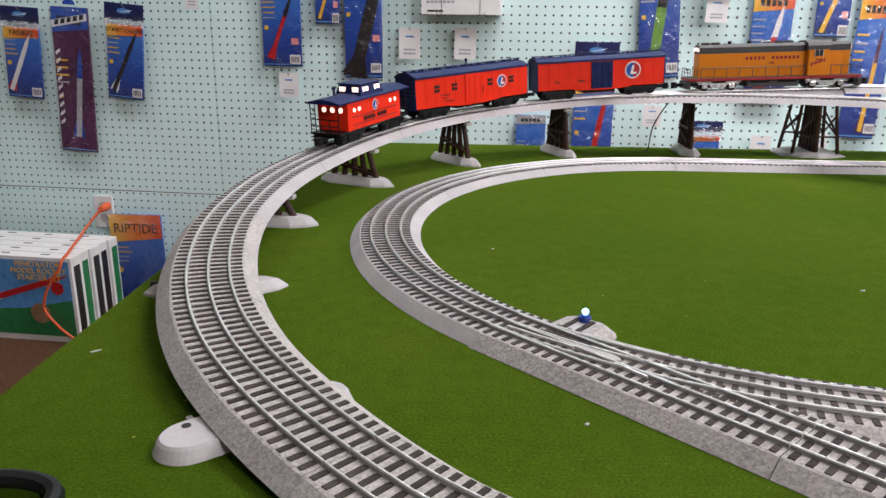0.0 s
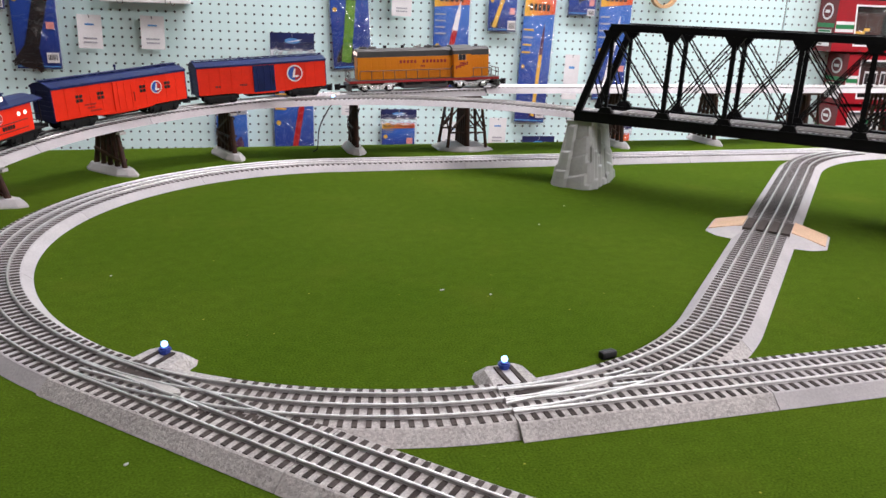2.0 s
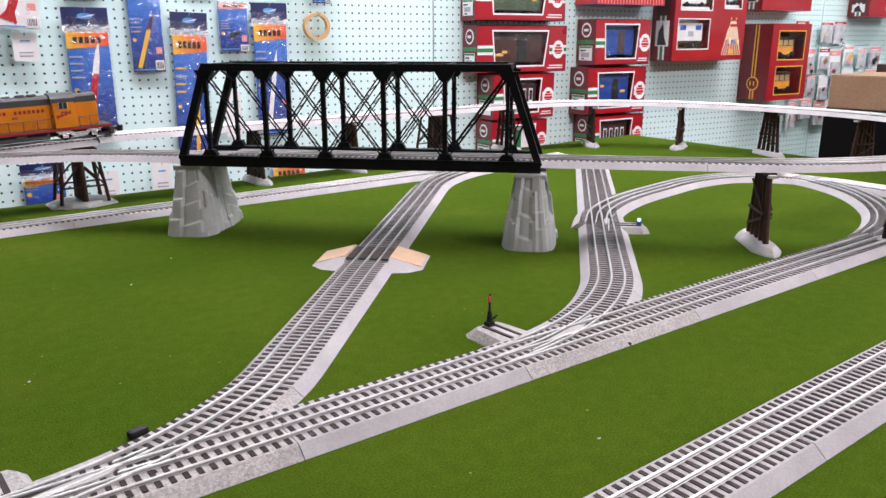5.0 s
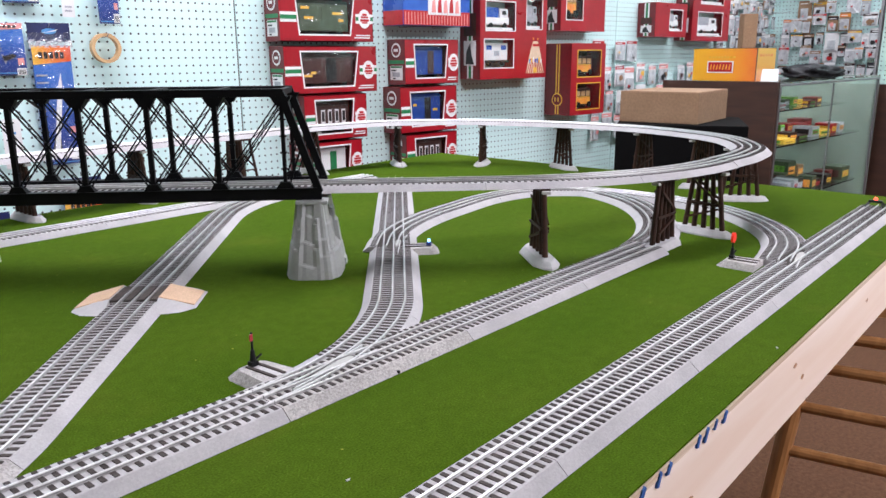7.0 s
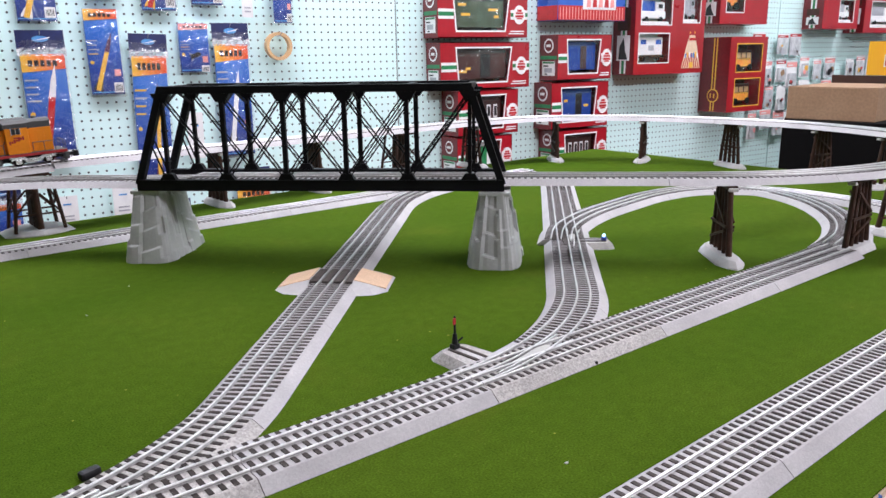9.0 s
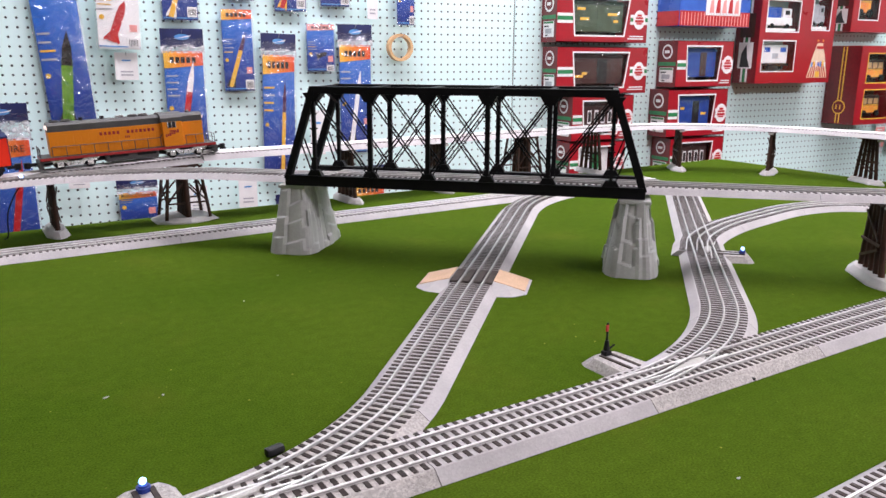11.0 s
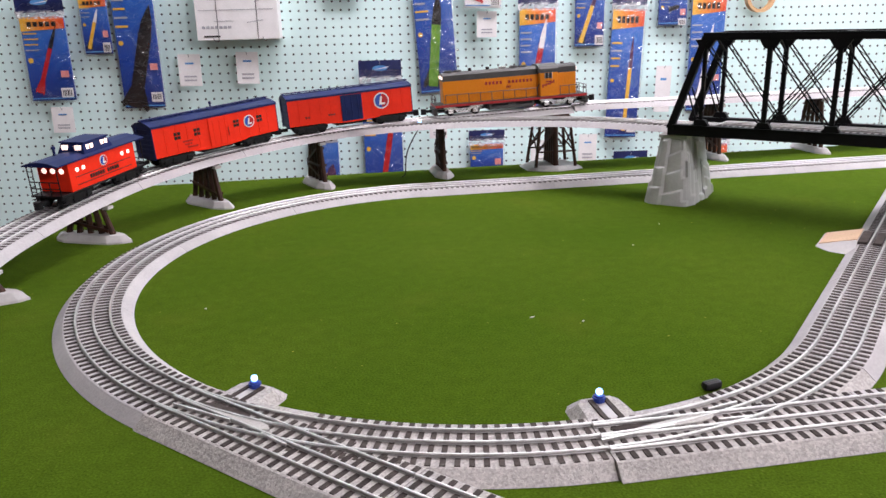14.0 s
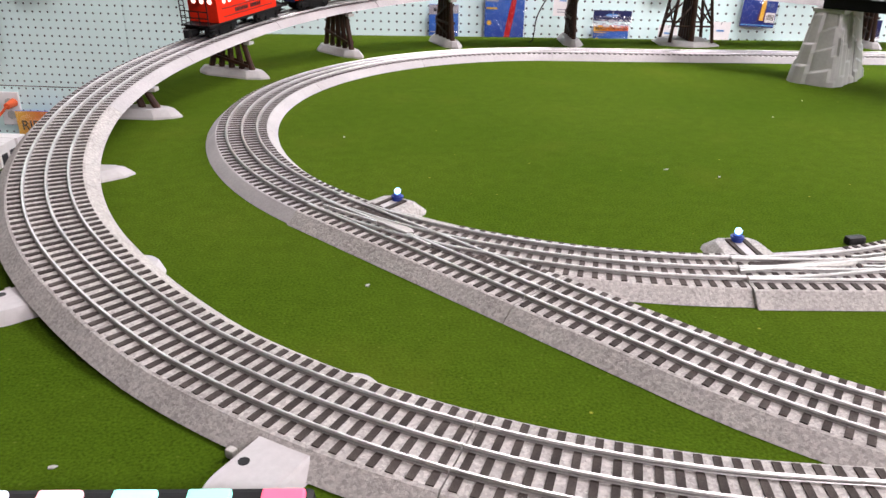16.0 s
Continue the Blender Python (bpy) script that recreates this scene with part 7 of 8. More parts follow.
# blue and red striped toy carton
bc = thing("striped_carton", pose(2.530, FACE - 0.004, 0.430), "blue and red striped toy carton with a clear window", "carton", "train cartons")
bm = bmesh.new()
block(bm, 0, 0.395, -0.13, 0, 0, 0.18, 0.001)
part("carton_shell", bm, BLUE, bc)
flat(bc, "striped_base", rect(0.002, 0.393, 0.002, 0.060), -0.1302, REDINK)
for i in range(22):
    flat(bc, "white_line", rect(0.010 + i * 0.0174, 0.014 + i * 0.0174, 0.004, 0.054), -0.1312, PINKINK)
flat(bc, "window_print", rect(0.14, 0.335, 0.045, 0.16), -0.1312, WHITE)
for i in range(5):
    flat(bc, "toy_shape", [(0.16 + 0.035 * i, 0.055), (0.185 + 0.035 * i, 0.055), (0.180 + 0.035 * i, 0.11 + 0.02 * (i % 2)), (0.165 + 0.035 * i, 0.10)], -0.1322, REDINK if i % 2 else PINKINK)
bm = bmesh.new()
block(bm, -0.0012, 0.0, -0.128, -0.002, 0.002, 0.060)
part("end_base", bm, REDINK, bc)
hook(2.62, 0.426, 0.145), hook(2.82, 0.426, 0.145)


def tall_carton(x0, x1, z0, z1, depth, windows, label, trim=GREENINK):
    """A tall red carton with several printed windows and a striped end."""
    w, h = x1 - x0, z1 - z0
    c = thing("train_set_carton", pose(x0, FACE - 0.004, z0), label, "carton", "train cartons")
    t = 0.003
    bm = bmesh.new()
    block(bm, 0, w, -t, 0, 0, h)
    for q in ((0, t, -depth + t, -t, t, h - t), (w - t, w, -depth + t, -t, t, h - t), (0, w, -depth + t, -t, 0, t), (0, w, -depth + t, -t, h - t, h)):
        block(bm, *q)
    xs = sorted({0, w} | {w * q[0] for q in windows} | {w * q[1] for q in windows})
    zs = sorted({0, h} | {h * q[2] for q in windows} | {h * q[3] for q in windows})
    for xa, xb in zip(xs, xs[1:]):
        for za, zb in zip(zs, zs[1:]):
            xm, zm = (xa + xb) / 2 / w, (za + zb) / 2 / h
            if not any(q[0] < xm < q[1] and q[2] < zm < q[3] for q in windows):
                block(bm, xa, xb, -depth, -depth + t, za, zb)
    part("carton_shell", bm, CARRED, c)
    for a, b, p, q, mt in windows:
        x0_, x1_, z0_, z1_ = w * a, w * b, h * p, h * q
        bm = bmesh.new()
        g = 0.005
        for r in ((x0_ - g, x1_ + g, z0_ - g, z0_), (x0_ - g, x1_ + g, z1_, z1_ + g), (x0_ - g, x0_, z0_, z1_), (x1_, x1_ + g, z0_, z1_)):
            block(bm, r[0], r[1], -depth - 0.0008, -depth - 0.0002, r[2], r[3])
        part("window_outline", bm, YELLOWINK if trim is YELLOWINK else WHITE, c)
        bm = bmesh.new()
        block(bm, x0_ - 0.004, x1_ + 0.004, -depth * 0.45, -depth * 0.44, z0_ - 0.004, z1_ + 0.004)
        part("window_backing", bm, PANEL if mt is ORANGE else SHELF, c, "printed backing inside the window")
        mw, mh = x1_ - x0_, z1_ - z0_
        bm = bmesh.new()
        if mt is SKYINK:
            block(bm, x0_ + mw * 0.10, x1_ - mw * 0.10, -depth * 0.85, -depth * 0.5, z0_ + mh * 0.26, z0_ + mh * 0.88, 0.004)
            mod = part("boxed_model", bm, WHITE, c, "white wagon seen through the window")
            for k, q0, q1, ink in ((0.16, 0.64, 0.80, BLUE), (0.66, 0.64, 0.80, BLUE), (0.42, 0.42, 0.60, GREYINK)):
                flat(mod, "wagon_print", rect(x0_ + mw * k, x0_ + mw * (k + 0.18), z0_ + mh * q0, z0_ + mh * q1), -depth * 0.852, ink)
            flat(mod, "wagon_sill", rect(x0_ + mw * 0.05, x1_ - mw * 0.05, z0_ + mh * 0.17, z0_ + mh * 0.26), -depth * 0.856, BLACKINK)
        elif mt is ORANGE:
            block(bm, x0_ + mw * 0.16, x1_ - mw * 0.16, -depth * 0.80, -depth * 0.5, z0_ + mh * 0.14, z0_ + mh * 0.80, 0.006)
            mod = part("boxed_model", bm, DARKBROWN, c, "brown coach seen through the window")
            flat(mod, "coach_panel", rect(x0_ + mw * 0.20, x1_ - mw * 0.20, z0_ + mh * 0.18, z0_ + mh * 0.44), -depth * 0.802, ORANGE)
            for k in range(3):
                flat(mod, "coach_window", rect(x0_ + mw * (0.21 + 0.205 * k), x0_ + mw * (0.37 + 0.205 * k), z0_ + mh * 0.50, z0_ + mh * 0.70), -depth * 0.802, MASK)
            flat(mod, "coach_line", rect(x0_ + mw * 0.20, x1_ - mw * 0.20, z0_ + mh * 0.45, z0_ + mh * 0.475), -depth * 0.804, YELLOWINK)
        else:
            block(bm, x0_ + mw * 0.10, x1_ - mw * 0.10, -depth * 0.85, -depth * 0.5, z0_ + mh * 0.20, z0_ + mh * 0.46, 0.004)
            block(bm, x0_ + mw * 0.58, x1_ - mw * 0.12, -depth * 0.83, -depth * 0.52, z0_ + mh * 0.44, z0_ + mh * 0.78, 0.006)
            mod = part("boxed_model", bm, mt, c, "white truck seen through the window")
            bm = bmesh.new()
            block(bm, x0_ + mw * 0.08, x0_ + mw * 0.55, -depth * 0.84, -depth * 0.51, z0_ + mh * 0.40, z0_ + mh * 0.82, 0.006)
            part("model_load", bm, BLUE if mt is WHITE and w > 0.45 and depth > 0.125 else GREYINK, mod, "covered load")
            flat(mod, "model_window", rect(x0_ + mw * 0.66, x0_ + mw * 0.80, z0_ + mh * 0.56, z0_ + mh * 0.70), -depth * 0.835, BLACKINK)
            flat(c, "window_sill_print", rect(x0_ + mw * 0.02, x1_ - mw * 0.02, z0_ + mh * 0.01, z0_ + mh * 0.10), -depth * 0.90, WHITE)
        for k in (0.26, 0.74):
            bm = bmesh.new()
            rod(bm, (x0_ + mw * k, -depth * 0.86, z0_ + mh * 0.16), (x0_ + mw * k, -depth * 0.8, z0_ + mh * 0.16), mh * 0.11, seg=16)
            part("model_wheel", bm, DARK, mod)
        bm = bmesh.new()
        bm.faces.new([bm.verts.new(v) for v in ((x0_, -depth + 0.001, z0_), (x1_, -depth + 0.001, z0_), (x1_, -depth + 0.001, z1_), (x0_, -depth + 0.001, z1_))])
        f = part("window_film", bm, WINFILM, c, "clear window film")
        f.visible_shadow = False
    bm = bmesh.new()
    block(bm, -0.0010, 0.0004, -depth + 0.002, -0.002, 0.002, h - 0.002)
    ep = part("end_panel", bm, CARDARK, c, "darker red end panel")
    if trim is YELLOWINK:
        for y in (0.56, 0.46):
            bm = bmesh.new()
            block(bm, -0.0020, -0.0011, -depth * y, -depth * (y - 0.035), 0.004, h - 0.004)
            part("end_stripe", bm, YELLOWINK, ep, "thin gold stripe")
        bm = bmesh.new()
        rod(bm, (-0.0030, -depth * 0.50, h * 0.22), (-0.0021, -depth * 0.50, h * 0.22), depth * 0.20, seg=24)
        seal = part("end_seal", bm, YELLOWINK, ep, "round gold seal")
        bm = bmesh.new()
        rod(bm, (-0.0040, -depth * 0.50, h * 0.22), (-0.0031, -depth * 0.50, h * 0.22), depth * 0.165, seg=24)
        part("seal_field", bm, CARDARK, seal)
        for y in (0.53, 0.41):
            bm = bmesh.new()
            block(bm, -0.0050, -0.0041, -depth * (y + 0.04), -depth * y, h * 0.19, h * 0.25)
            part("seal_mark", bm, YELLOWINK, seal)
    else:
        for q0, q1, mt in ((0.36, 0.44, WHITE), (0.44, 0.56, trim), (0.56, 0.64, WHITE)):
            bm = bmesh.new()
            block(bm, -0.0020, -0.0011, -depth * q1, -depth * q0, 0.004, h - 0.004)
            part("end_stripe", bm, mt, ep)
        for z0_, z1_, mt in ((0.12, 0.33, WHITE), (0.37, 0.56, PANEL)):
            bm = bmesh.new()
            block(bm, -0.0030, -0.0021, -depth * 0.80, -depth * 0.20, h * z0_, h * z1_)
            pic = part("end_picture", bm, mt, ep, "small printed picture")
            bm = bmesh.new()
            prism(bm, [(-depth * 0.72, h * (z0_ + 0.01)), (-depth * 0.30, h * (z0_ + 0.01)), (-depth * 0.34, h * (z1_ - 0.09)), (-depth * 0.52, h * (z1_ - 0.02)), (-depth * 0.60, h * (z0_ + 0.08))], -0.0040, -0.0031,
                  m=Matrix(((0, 0, 1, 0), (1, 0, 0, 0), (0, 1, 0, 0), (0, 0, 0, 1))))
            part("picture_shape", bm, BLACKINK if mt is WHITE else DARKBROWN, pic)
    hook(x0 + w * 0.2, z0 - 0.003, depth + 0.01), hook(x0 + w * 0.8, z0 - 0.003, depth + 0.01)
    return c


c = tall_carton(2.995, 3.475, 0.196, 0.726, 0.13, ((0.08, 0.50, 0.42, 0.66, WHITE), (0.06, 0.48, 0.10, 0.34, SKYINK), (0.68, 0.92, 0.44, 0.70, GREYINK), (0.08, 0.50, 0.72, 0.92, WHITE)),
                "tall red train set carton with white framed windows")
CREAMINK = surf("cream_ink", (0.74, 0.56, 0.40), (0.68, 0.50, 0.34), 40, 0.4)
flat(c, "tent_shape", [(0.325, 0.022), (0.462, 0.022), (0.430, 0.13), (0.412, 0.175), (0.376, 0.175), (0.357, 0.13)], -0.1304, CREAMINK)
for i in range(8):
    flat(c, "tent_stripe", [(0.330 + 0.0168 * i, 0.024), (0.337 + 0.0168 * i, 0.024), (0.361 + 0.0090 * i, 0.092), (0.357 + 0.0090 * i, 0.092)], -0.1314, REDINK)
for i in range(7):
    flat(c, "tent_figure", rect(0.346 + 0.0145 * i, 0.355 + 0.0145 * i, 0.070 + 0.004 * (i % 2), 0.090 + 0.004 * (i % 3)), -0.1322, (SKYINK, YELLOWINK, WHITE, BLUE)[i % 4])
flat(c, "tent_door", rect(0.380, 0.406, 0.024, 0.050), -0.1322, YELLOWINK)
flat(c, "tent_top", rect(0.372, 0.418, 0.150, 0.162), -0.1322, REDINK)
for x in (0.374, 0.408):
    flat(c, "tent_flag", [(x, 0.180), (x + 0.012, 0.186), (x, 0.192)], -0.1304, ORANGE)
flat(c, "round_badge", [(0.355 + 0.040 * math.cos(q), 0.425 + 0.068 * math.sin(q)) for q in [2 * math.pi * i / 24 for i in range(24)]], -0.1330, WHITE)
flat(c, "badge_field", [(0.355 + 0.036 * math.cos(q), 0.425 + 0.062 * math.sin(q)) for q in [2 * math.pi * i / 24 for i in range(24)]], -0.1338, REDINK)
for zz, ww in ((0.452, 0.020), (0.432, 0.029), (0.410, 0.030), (0.390, 0.020)):
    flat(c, "badge_mark", rect(0.355 - ww, 0.355 + ww, zz - 0.006, zz + 0.006), -0.1346, WHITE)
tall_carton(3.600, 3.985, 0.425, 0.74, 0.12, ((0.12, 0.48, 0.18, 0.75, ORANGE),), "dark red model carton with one small window")
c = tall_carton(3.635, 3.935, -0.005, 0.362, 0.17, ((0.18, 0.86, 0.54, 0.90, ORANGE), (0.18, 0.86, 0.08, 0.44, ORANGE)), "red two-window model carton with gold trim", YELLOWINK)
tall_carton(4.50, 4.86, 0.405, 0.60, 0.12, ((0.45, 0.85, 0.2, 0.8, WHITE),), "red model carton with white framed window")
tall_carton(4.93, 5.42, 0.385, 0.80, 0.12, ((0.15, 0.8, 0.08, 0.42, WHITE), (0.2, 0.8, 0.55, 0.9, GREYINK)), "red model set carton with white framed window")


# small blister packs on the far boards
def blister(x, z, w, h, ink, seed, y=None, turn=0.0, backing=None):
    """A carded bubble, a limp clear bag under a header card, or a narrow carded strip, with small pieces inside."""
    b = thing("blister_pack", pose(x, (FACE - 0.03) if y is None else y, z, 0, 0, turn), "small carded blister pack of model parts on a hook", "blister pack", "blister packs")
    pick = random.Random(seed * 31 + int(x * 997) + int(z * 773))
    bagged = pick.random() < 0.5
    head = pick.uniform(0.16, 0.30)
    bm = bmesh.new()
    if bagged:
        block(bm, -w / 2, w / 2, -0.001, 0.001, -h * head, 0)
    else:
        prism(bm, [(-w / 2, -h), (w / 2, -h), (w / 2, -h * 0.06), (w * 0.42, 0), (-w * 0.42, 0), (-w / 2, -h * 0.06)], -0.001, 0.001, axis="y")
    part("card", bm, backing or WHITE, b)
    flat(b, "print_band", rect(-w * 0.48, w * 0.48, -h * head * 0.92, -h * head * pick.uniform(0.15, 0.45)), -0.0011, ink)
    flat(b, "text_bar", rect(-w * 0.35, w * pick.uniform(0.05, 0.32), -h * head * 0.72, -h * head * 0.55), -0.0019, WHITE)
    bm = bmesh.new()
    if bagged:
        edge = [(-w * 0.49, -h * head)] + [(-w * 0.47 + w * 0.94 * i / 5, -h * (0.97 + pick.uniform(-0.04, 0.04))) for i in range(6)] + [(w * 0.49, -h * head)]
        prism(bm, edge, -0.004, 0.002, axis="y")
        for v in bm.verts:
            v.co.y += pick.uniform(-0.004, 0.004)
    else:
        k = pick.uniform(0.25, 0.42)
        block(bm, -w * k, w * k, -0.014, -0.0012, -h * 0.94, -h * pick.uniform(head + 0.05, 0.5), 0.005)
    bubble = part("blister", bm, PVC, b, "cloudy clear bag" if bagged else "cloudy plastic bubble")
    front = -0.0092 if bagged else -0.0144
    for i in range(pick.randrange(1, 4)):
        cx, cz = pick.uniform(-0.2, 0.2) * w, -h * pick.uniform(0.50, 0.86)
        r, tilt, side = w * pick.uniform(0.08, 0.24), pick.uniform(0, 3.1), pick.randrange(3, 7)
        flat(b, "hidden_part", [(cx + r * math.cos(tilt + 2 * math.pi * q / side), cz + r * pick.uniform(0.5, 1.3) * math.sin(tilt + 2 * math.pi * q / side)) for q in range(side)],
             front - 0.0009 * i, (GREYINK, BLACKINK, PINKINK, CARDB, BLACKINK, REDINK, YELLOWINK, DARKBROWN)[pick.randrange(8)])


rnd = random.Random(5)
for i in range(11):
    for j in range(4):
        if rnd.random() < 0.9:
            bx, bz = 4.06 + i * 0.118 + rnd.uniform(-0.02, 0.02), 0.38 - j * 0.135 + rnd.uniform(-0.015, 0.015)
            if bx > 4.42 and bz > 0.36:
                continue
            blister(bx, bz, rnd.uniform(0.075, 0.115), rnd.uniform(0.11, 0.15), (REDINK, PINKINK, PINKINK, WHITE)[rnd.randrange(4)], i + j, backing=WHITE)
            if rnd.random() < 0.7:
                hook(bx + 0.01, bz - 0.004, rnd.uniform(0.07, 0.15))

# ---- far side of the shop: black cabinet, carton, display counter ----
cb = thing("black_cabinet", pose(2.80, 1.50, FLOOR, 0, 0, -60), "low black wooden cabinet beside the layout table", "cabinet")
bm = bmesh.new()
block(bm, 0, 0.46, 0, 0.42, 0.05, 0.855, 0.004)
part("body", bm, VOID, cb)
bm = bmesh.new()
block(bm, 0.01, 0.45, 0.01, 0.41, 0.0, 0.05)
part("plinth", bm, VOID, cb)
ct = thing("cardboard_carton", pose(2.912, 1.56, 0.0555, 0, 0, -80), "plain brown closed cardboard carton on a black cabinet", "carton")
bm = bmesh.new()
block(bm, 0, 0.30, 0, 0.35, 0, 0.112, 0.003)
part("carton_shell", bm, CARDB, ct)
for y0, y1 in ((0.001, 0.1735), (0.1765, 0.349)):
    bm = bmesh.new()
    block(bm, 0.001, 0.299, y0, y1, 0.1122, 0.1148, 0.0008)
    part("flap", bm, CARDB, ct)

# glass display counter
CX0, CX1, CY0, CY1, CTOPZ = 3.88, 5.25, 1.37, 1.95, 0.978
dc = thing("display_counter", pose(CX0, CY0, FLOOR), "glass display counter with dark wooden end and stocked shelves", "counter")
w, d = CX1 - CX0, CY1 - CY0
for nm, a, mt in (("end_panel", (0, 0.02, 0, d, 0, CTOPZ), PANEL), ("end_panel", (w - 0.02, w, 0, d, 0, CTOPZ), SHELF), ("back_panel", (0.02, w - 0.02, d - 0.02, d, 0, CTOPZ - 0.012), SHELF), ("base", (0.02, w - 0.02, 0.004, d - 0.02, 0, 0.10), SHELF)):
    bm = bmesh.new()
    block(bm, *a, 0.002)
    part(nm, bm, mt, dc)
for nm, a in (("glass_front", (0.021, w - 0.021, 0.0, 0.006, 0.10, CTOPZ - 0.02)), ("glass_top", (0.021, w - 0.021, 0.0, d - 0.021, CTOPZ - 0.010, CTOPZ - 0.003)), ("glass_shelf", (0.022, w - 0.022, 0.06, d - 0.022, 0.38, 0.387)), ("glass_shelf", (0.022, w - 0.022, 0.06, d - 0.022, 0.66, 0.667)), ("glass_shelf", (0.022, w - 0.022, 0.16, d - 0.022, 0.815, 0.821))):
    bm = bmesh.new()
    block(bm, *a)
    g = part(nm, bm, GLASS, dc, "clear glass")
    g.visible_shadow = False
for a in ((0.02, w - 0.02, -0.003, 0.012, CTOPZ - 0.020, CTOPZ - 0.011), (0.02, 0.035, -0.003, 0.010, 0.10, CTOPZ - 0.02), (w - 0.035, w - 0.02, -0.003, 0.010, 0.10, CTOPZ - 0.02), (w * 0.5 - 0.006, w * 0.5 + 0.006, 0.007, 0.012, 0.10, CTOPZ - 0.02)):
    bm = bmesh.new()
    block(bm, *a)
    part("metal_trim", bm, STEEL, dc, "thin metal trim")
rnd = random.Random(11)
inks = [CARDB, MAROON, OLIVE, YELLOWINK, LIMEINK, GREYINK, CARRED, ORANGE, DARKBROWN, BLACKINK]
for zs, hs, rows in ((0.1005, (0.09, 0.20), 2), (0.3875, (0.02, 0.08), 2), (0.6675, (0.02, 0.06), 2), (0.8215, (0.02, 0.05), 1)):
    for row in range(rows):
        x = 0.05 + 0.03 * row
        while x < w - 0.15:
            bw, bh, bd = rnd.uniform(0.05, 0.13), rnd.uniform(*hs) * (1 + 0.3 * row), rnd.uniform(0.07, 0.13)
            o = thing("stock_box", pose(CX0 + x, CY0 + (0.24 if zs > 0.8 else 0.07) + 0.22 * row + rnd.uniform(0, 0.05), FLOOR + zs, 0, 0, rnd.uniform(-6, 6)), "small boxed hobby article on a counter shelf", "box", "counter stock")
            bm = bmesh.new()
            block(bm, 0, bw, 0, bd, 0, bh, 0.002)
            part("carton_shell", bm, (CARRED, CARDARK, ORANGE, CARDB, REDINK)[rnd.randrange(5)] if zs < 0.2 else inks[rnd.randrange(len(inks))], o)
            flat(o, "print_panel", rect(bw * 0.12, bw * 0.88, bh * 0.25, bh * 0.7), -0.0004, inks[rnd.randrange(3, 8)])
            flat(o, "text_bar", rect(bw * 0.2, bw * 0.7, bh * 0.40, bh * 0.5), -0.0014, inks[rnd.randrange(4, 10)])
            bm = bmesh.new()
            block(bm, -0.0012, -0.0002, bd * 0.15, bd * 0.85, bh * 0.2, bh * 0.75)
            part("end_print", bm, inks[rnd.randrange(len(inks))], o)
            x += bw + rnd.uniform(0.01, 0.07)

# orange and yellow carton lying upside down on the counter's end, a white tag, a black bag
oc = thing("orange_carton", pose(3.90, 1.803, FLOOR + CTOPZ + 0.0004, 0, 0, -90), "orange and yellow upturned model carton on the counter", "carton")
bm = bmesh.new()
block(bm, 0, 0.315, 0, 0.20, 0, 0.150, 0.002)
part("carton_shell", bm, fade("orange_carton_card", ((0.0, (0.85, 0.45, 0.02)), (0.6, (0.85, 0.36, 0.02)), (1.0, (0.80, 0.18, 0.02))), "X"), oc)
flat(oc, "logo_panel", rect(0.075, 0.205, 0.038, 0.092), -0.0004, WHITE)
flat(oc, "logo_field", rect(0.081, 0.199, 0.043, 0.087), -0.0013, REDINK)
for i in range(7):
    flat(oc, "logo_stroke", [(0.088 + 0.0155 * i, 0.052 + 0.004 * (i % 2)), (0.096 + 0.0155 * i, 0.052), (0.099 + 0.0155 * i, 0.078 - 0.003 * (i % 3)), (0.094 + 0.0155 * i, 0.078)], -0.0022, ORANGE)
for i in range(9):
    flat(oc, "text_bar", rect(0.082 + 0.0150 * i, 0.092 + 0.0150 * i, 0.105, 0.115), -0.0004, YELLOWINK)
bm = bmesh.new()
block(bm, 0.3152, 0.3159, 0.0022, 0.198, 0.002, 0.1485)
part("end_print", bm, fade("yellow_carton_end", ((0.0, (0.80, 0.24, 0.02)), (0.5, (0.84, 0.42, 0.03)), (1.0, (0.86, 0.52, 0.05))), "Z"), oc, "yellow printed end")
bm = bmesh.new()
for i in range(5):
    block(bm, 0.3160, 0.3164, 0.030 + 0.028 * i, 0.050 + 0.028 * i, 0.112, 0.124)
part("end_text", bm, ORANGE, oc)
bm = bmesh.new()
block(bm, 0.3135, 0.3165, -0.0016, 0.0016, 0.002, 0.148)
part("edge_tape", bm, BLACKINK, oc, "dark printed corner edge")
bm = bmesh.new()
block(bm, -0.0005, 0.3155, -0.0012, 0.2005, 0.1495, 0.1512)
part("edge_band", bm, BLACKINK, oc, "dark printed top edge")
sg = thing("paper_card", pose(3.965, 1.450, FLOOR + CTOPZ + 0.0006, 0, 0, -62), "small blank white card leaning on the counter", "card")
bm = bmesh.new()
beam(bm, (0, 0.0, 0.0), (0.0, 0.02, 0.055), 0.075, 0.001, (0, 1, 0))
part("paper", bm, WHITE, sg)
bg = thing("black_bag", pose(4.66, 1.52, FLOOR + CTOPZ - 0.0025), "crumpled black plastic bag lying on the glass counter", "bag")
bm = bmesh.new()
bmesh.ops.create_icosphere(bm, subdivisions=4, radius=1.0)
for v in bm.verts:
    k = 1 + 0.28 * noise.noise(v.co * 2.6) + 0.12 * noise.noise(v.co * 7)
    v.co = Vector((v.co.x * 0.23 * k, v.co.y * 0.13 * k, max(0.0, (v.co.z * 0.5 + 0.3) * 0.085 * k)))
part("plastic", bm, DARK, bg, smooth=True)
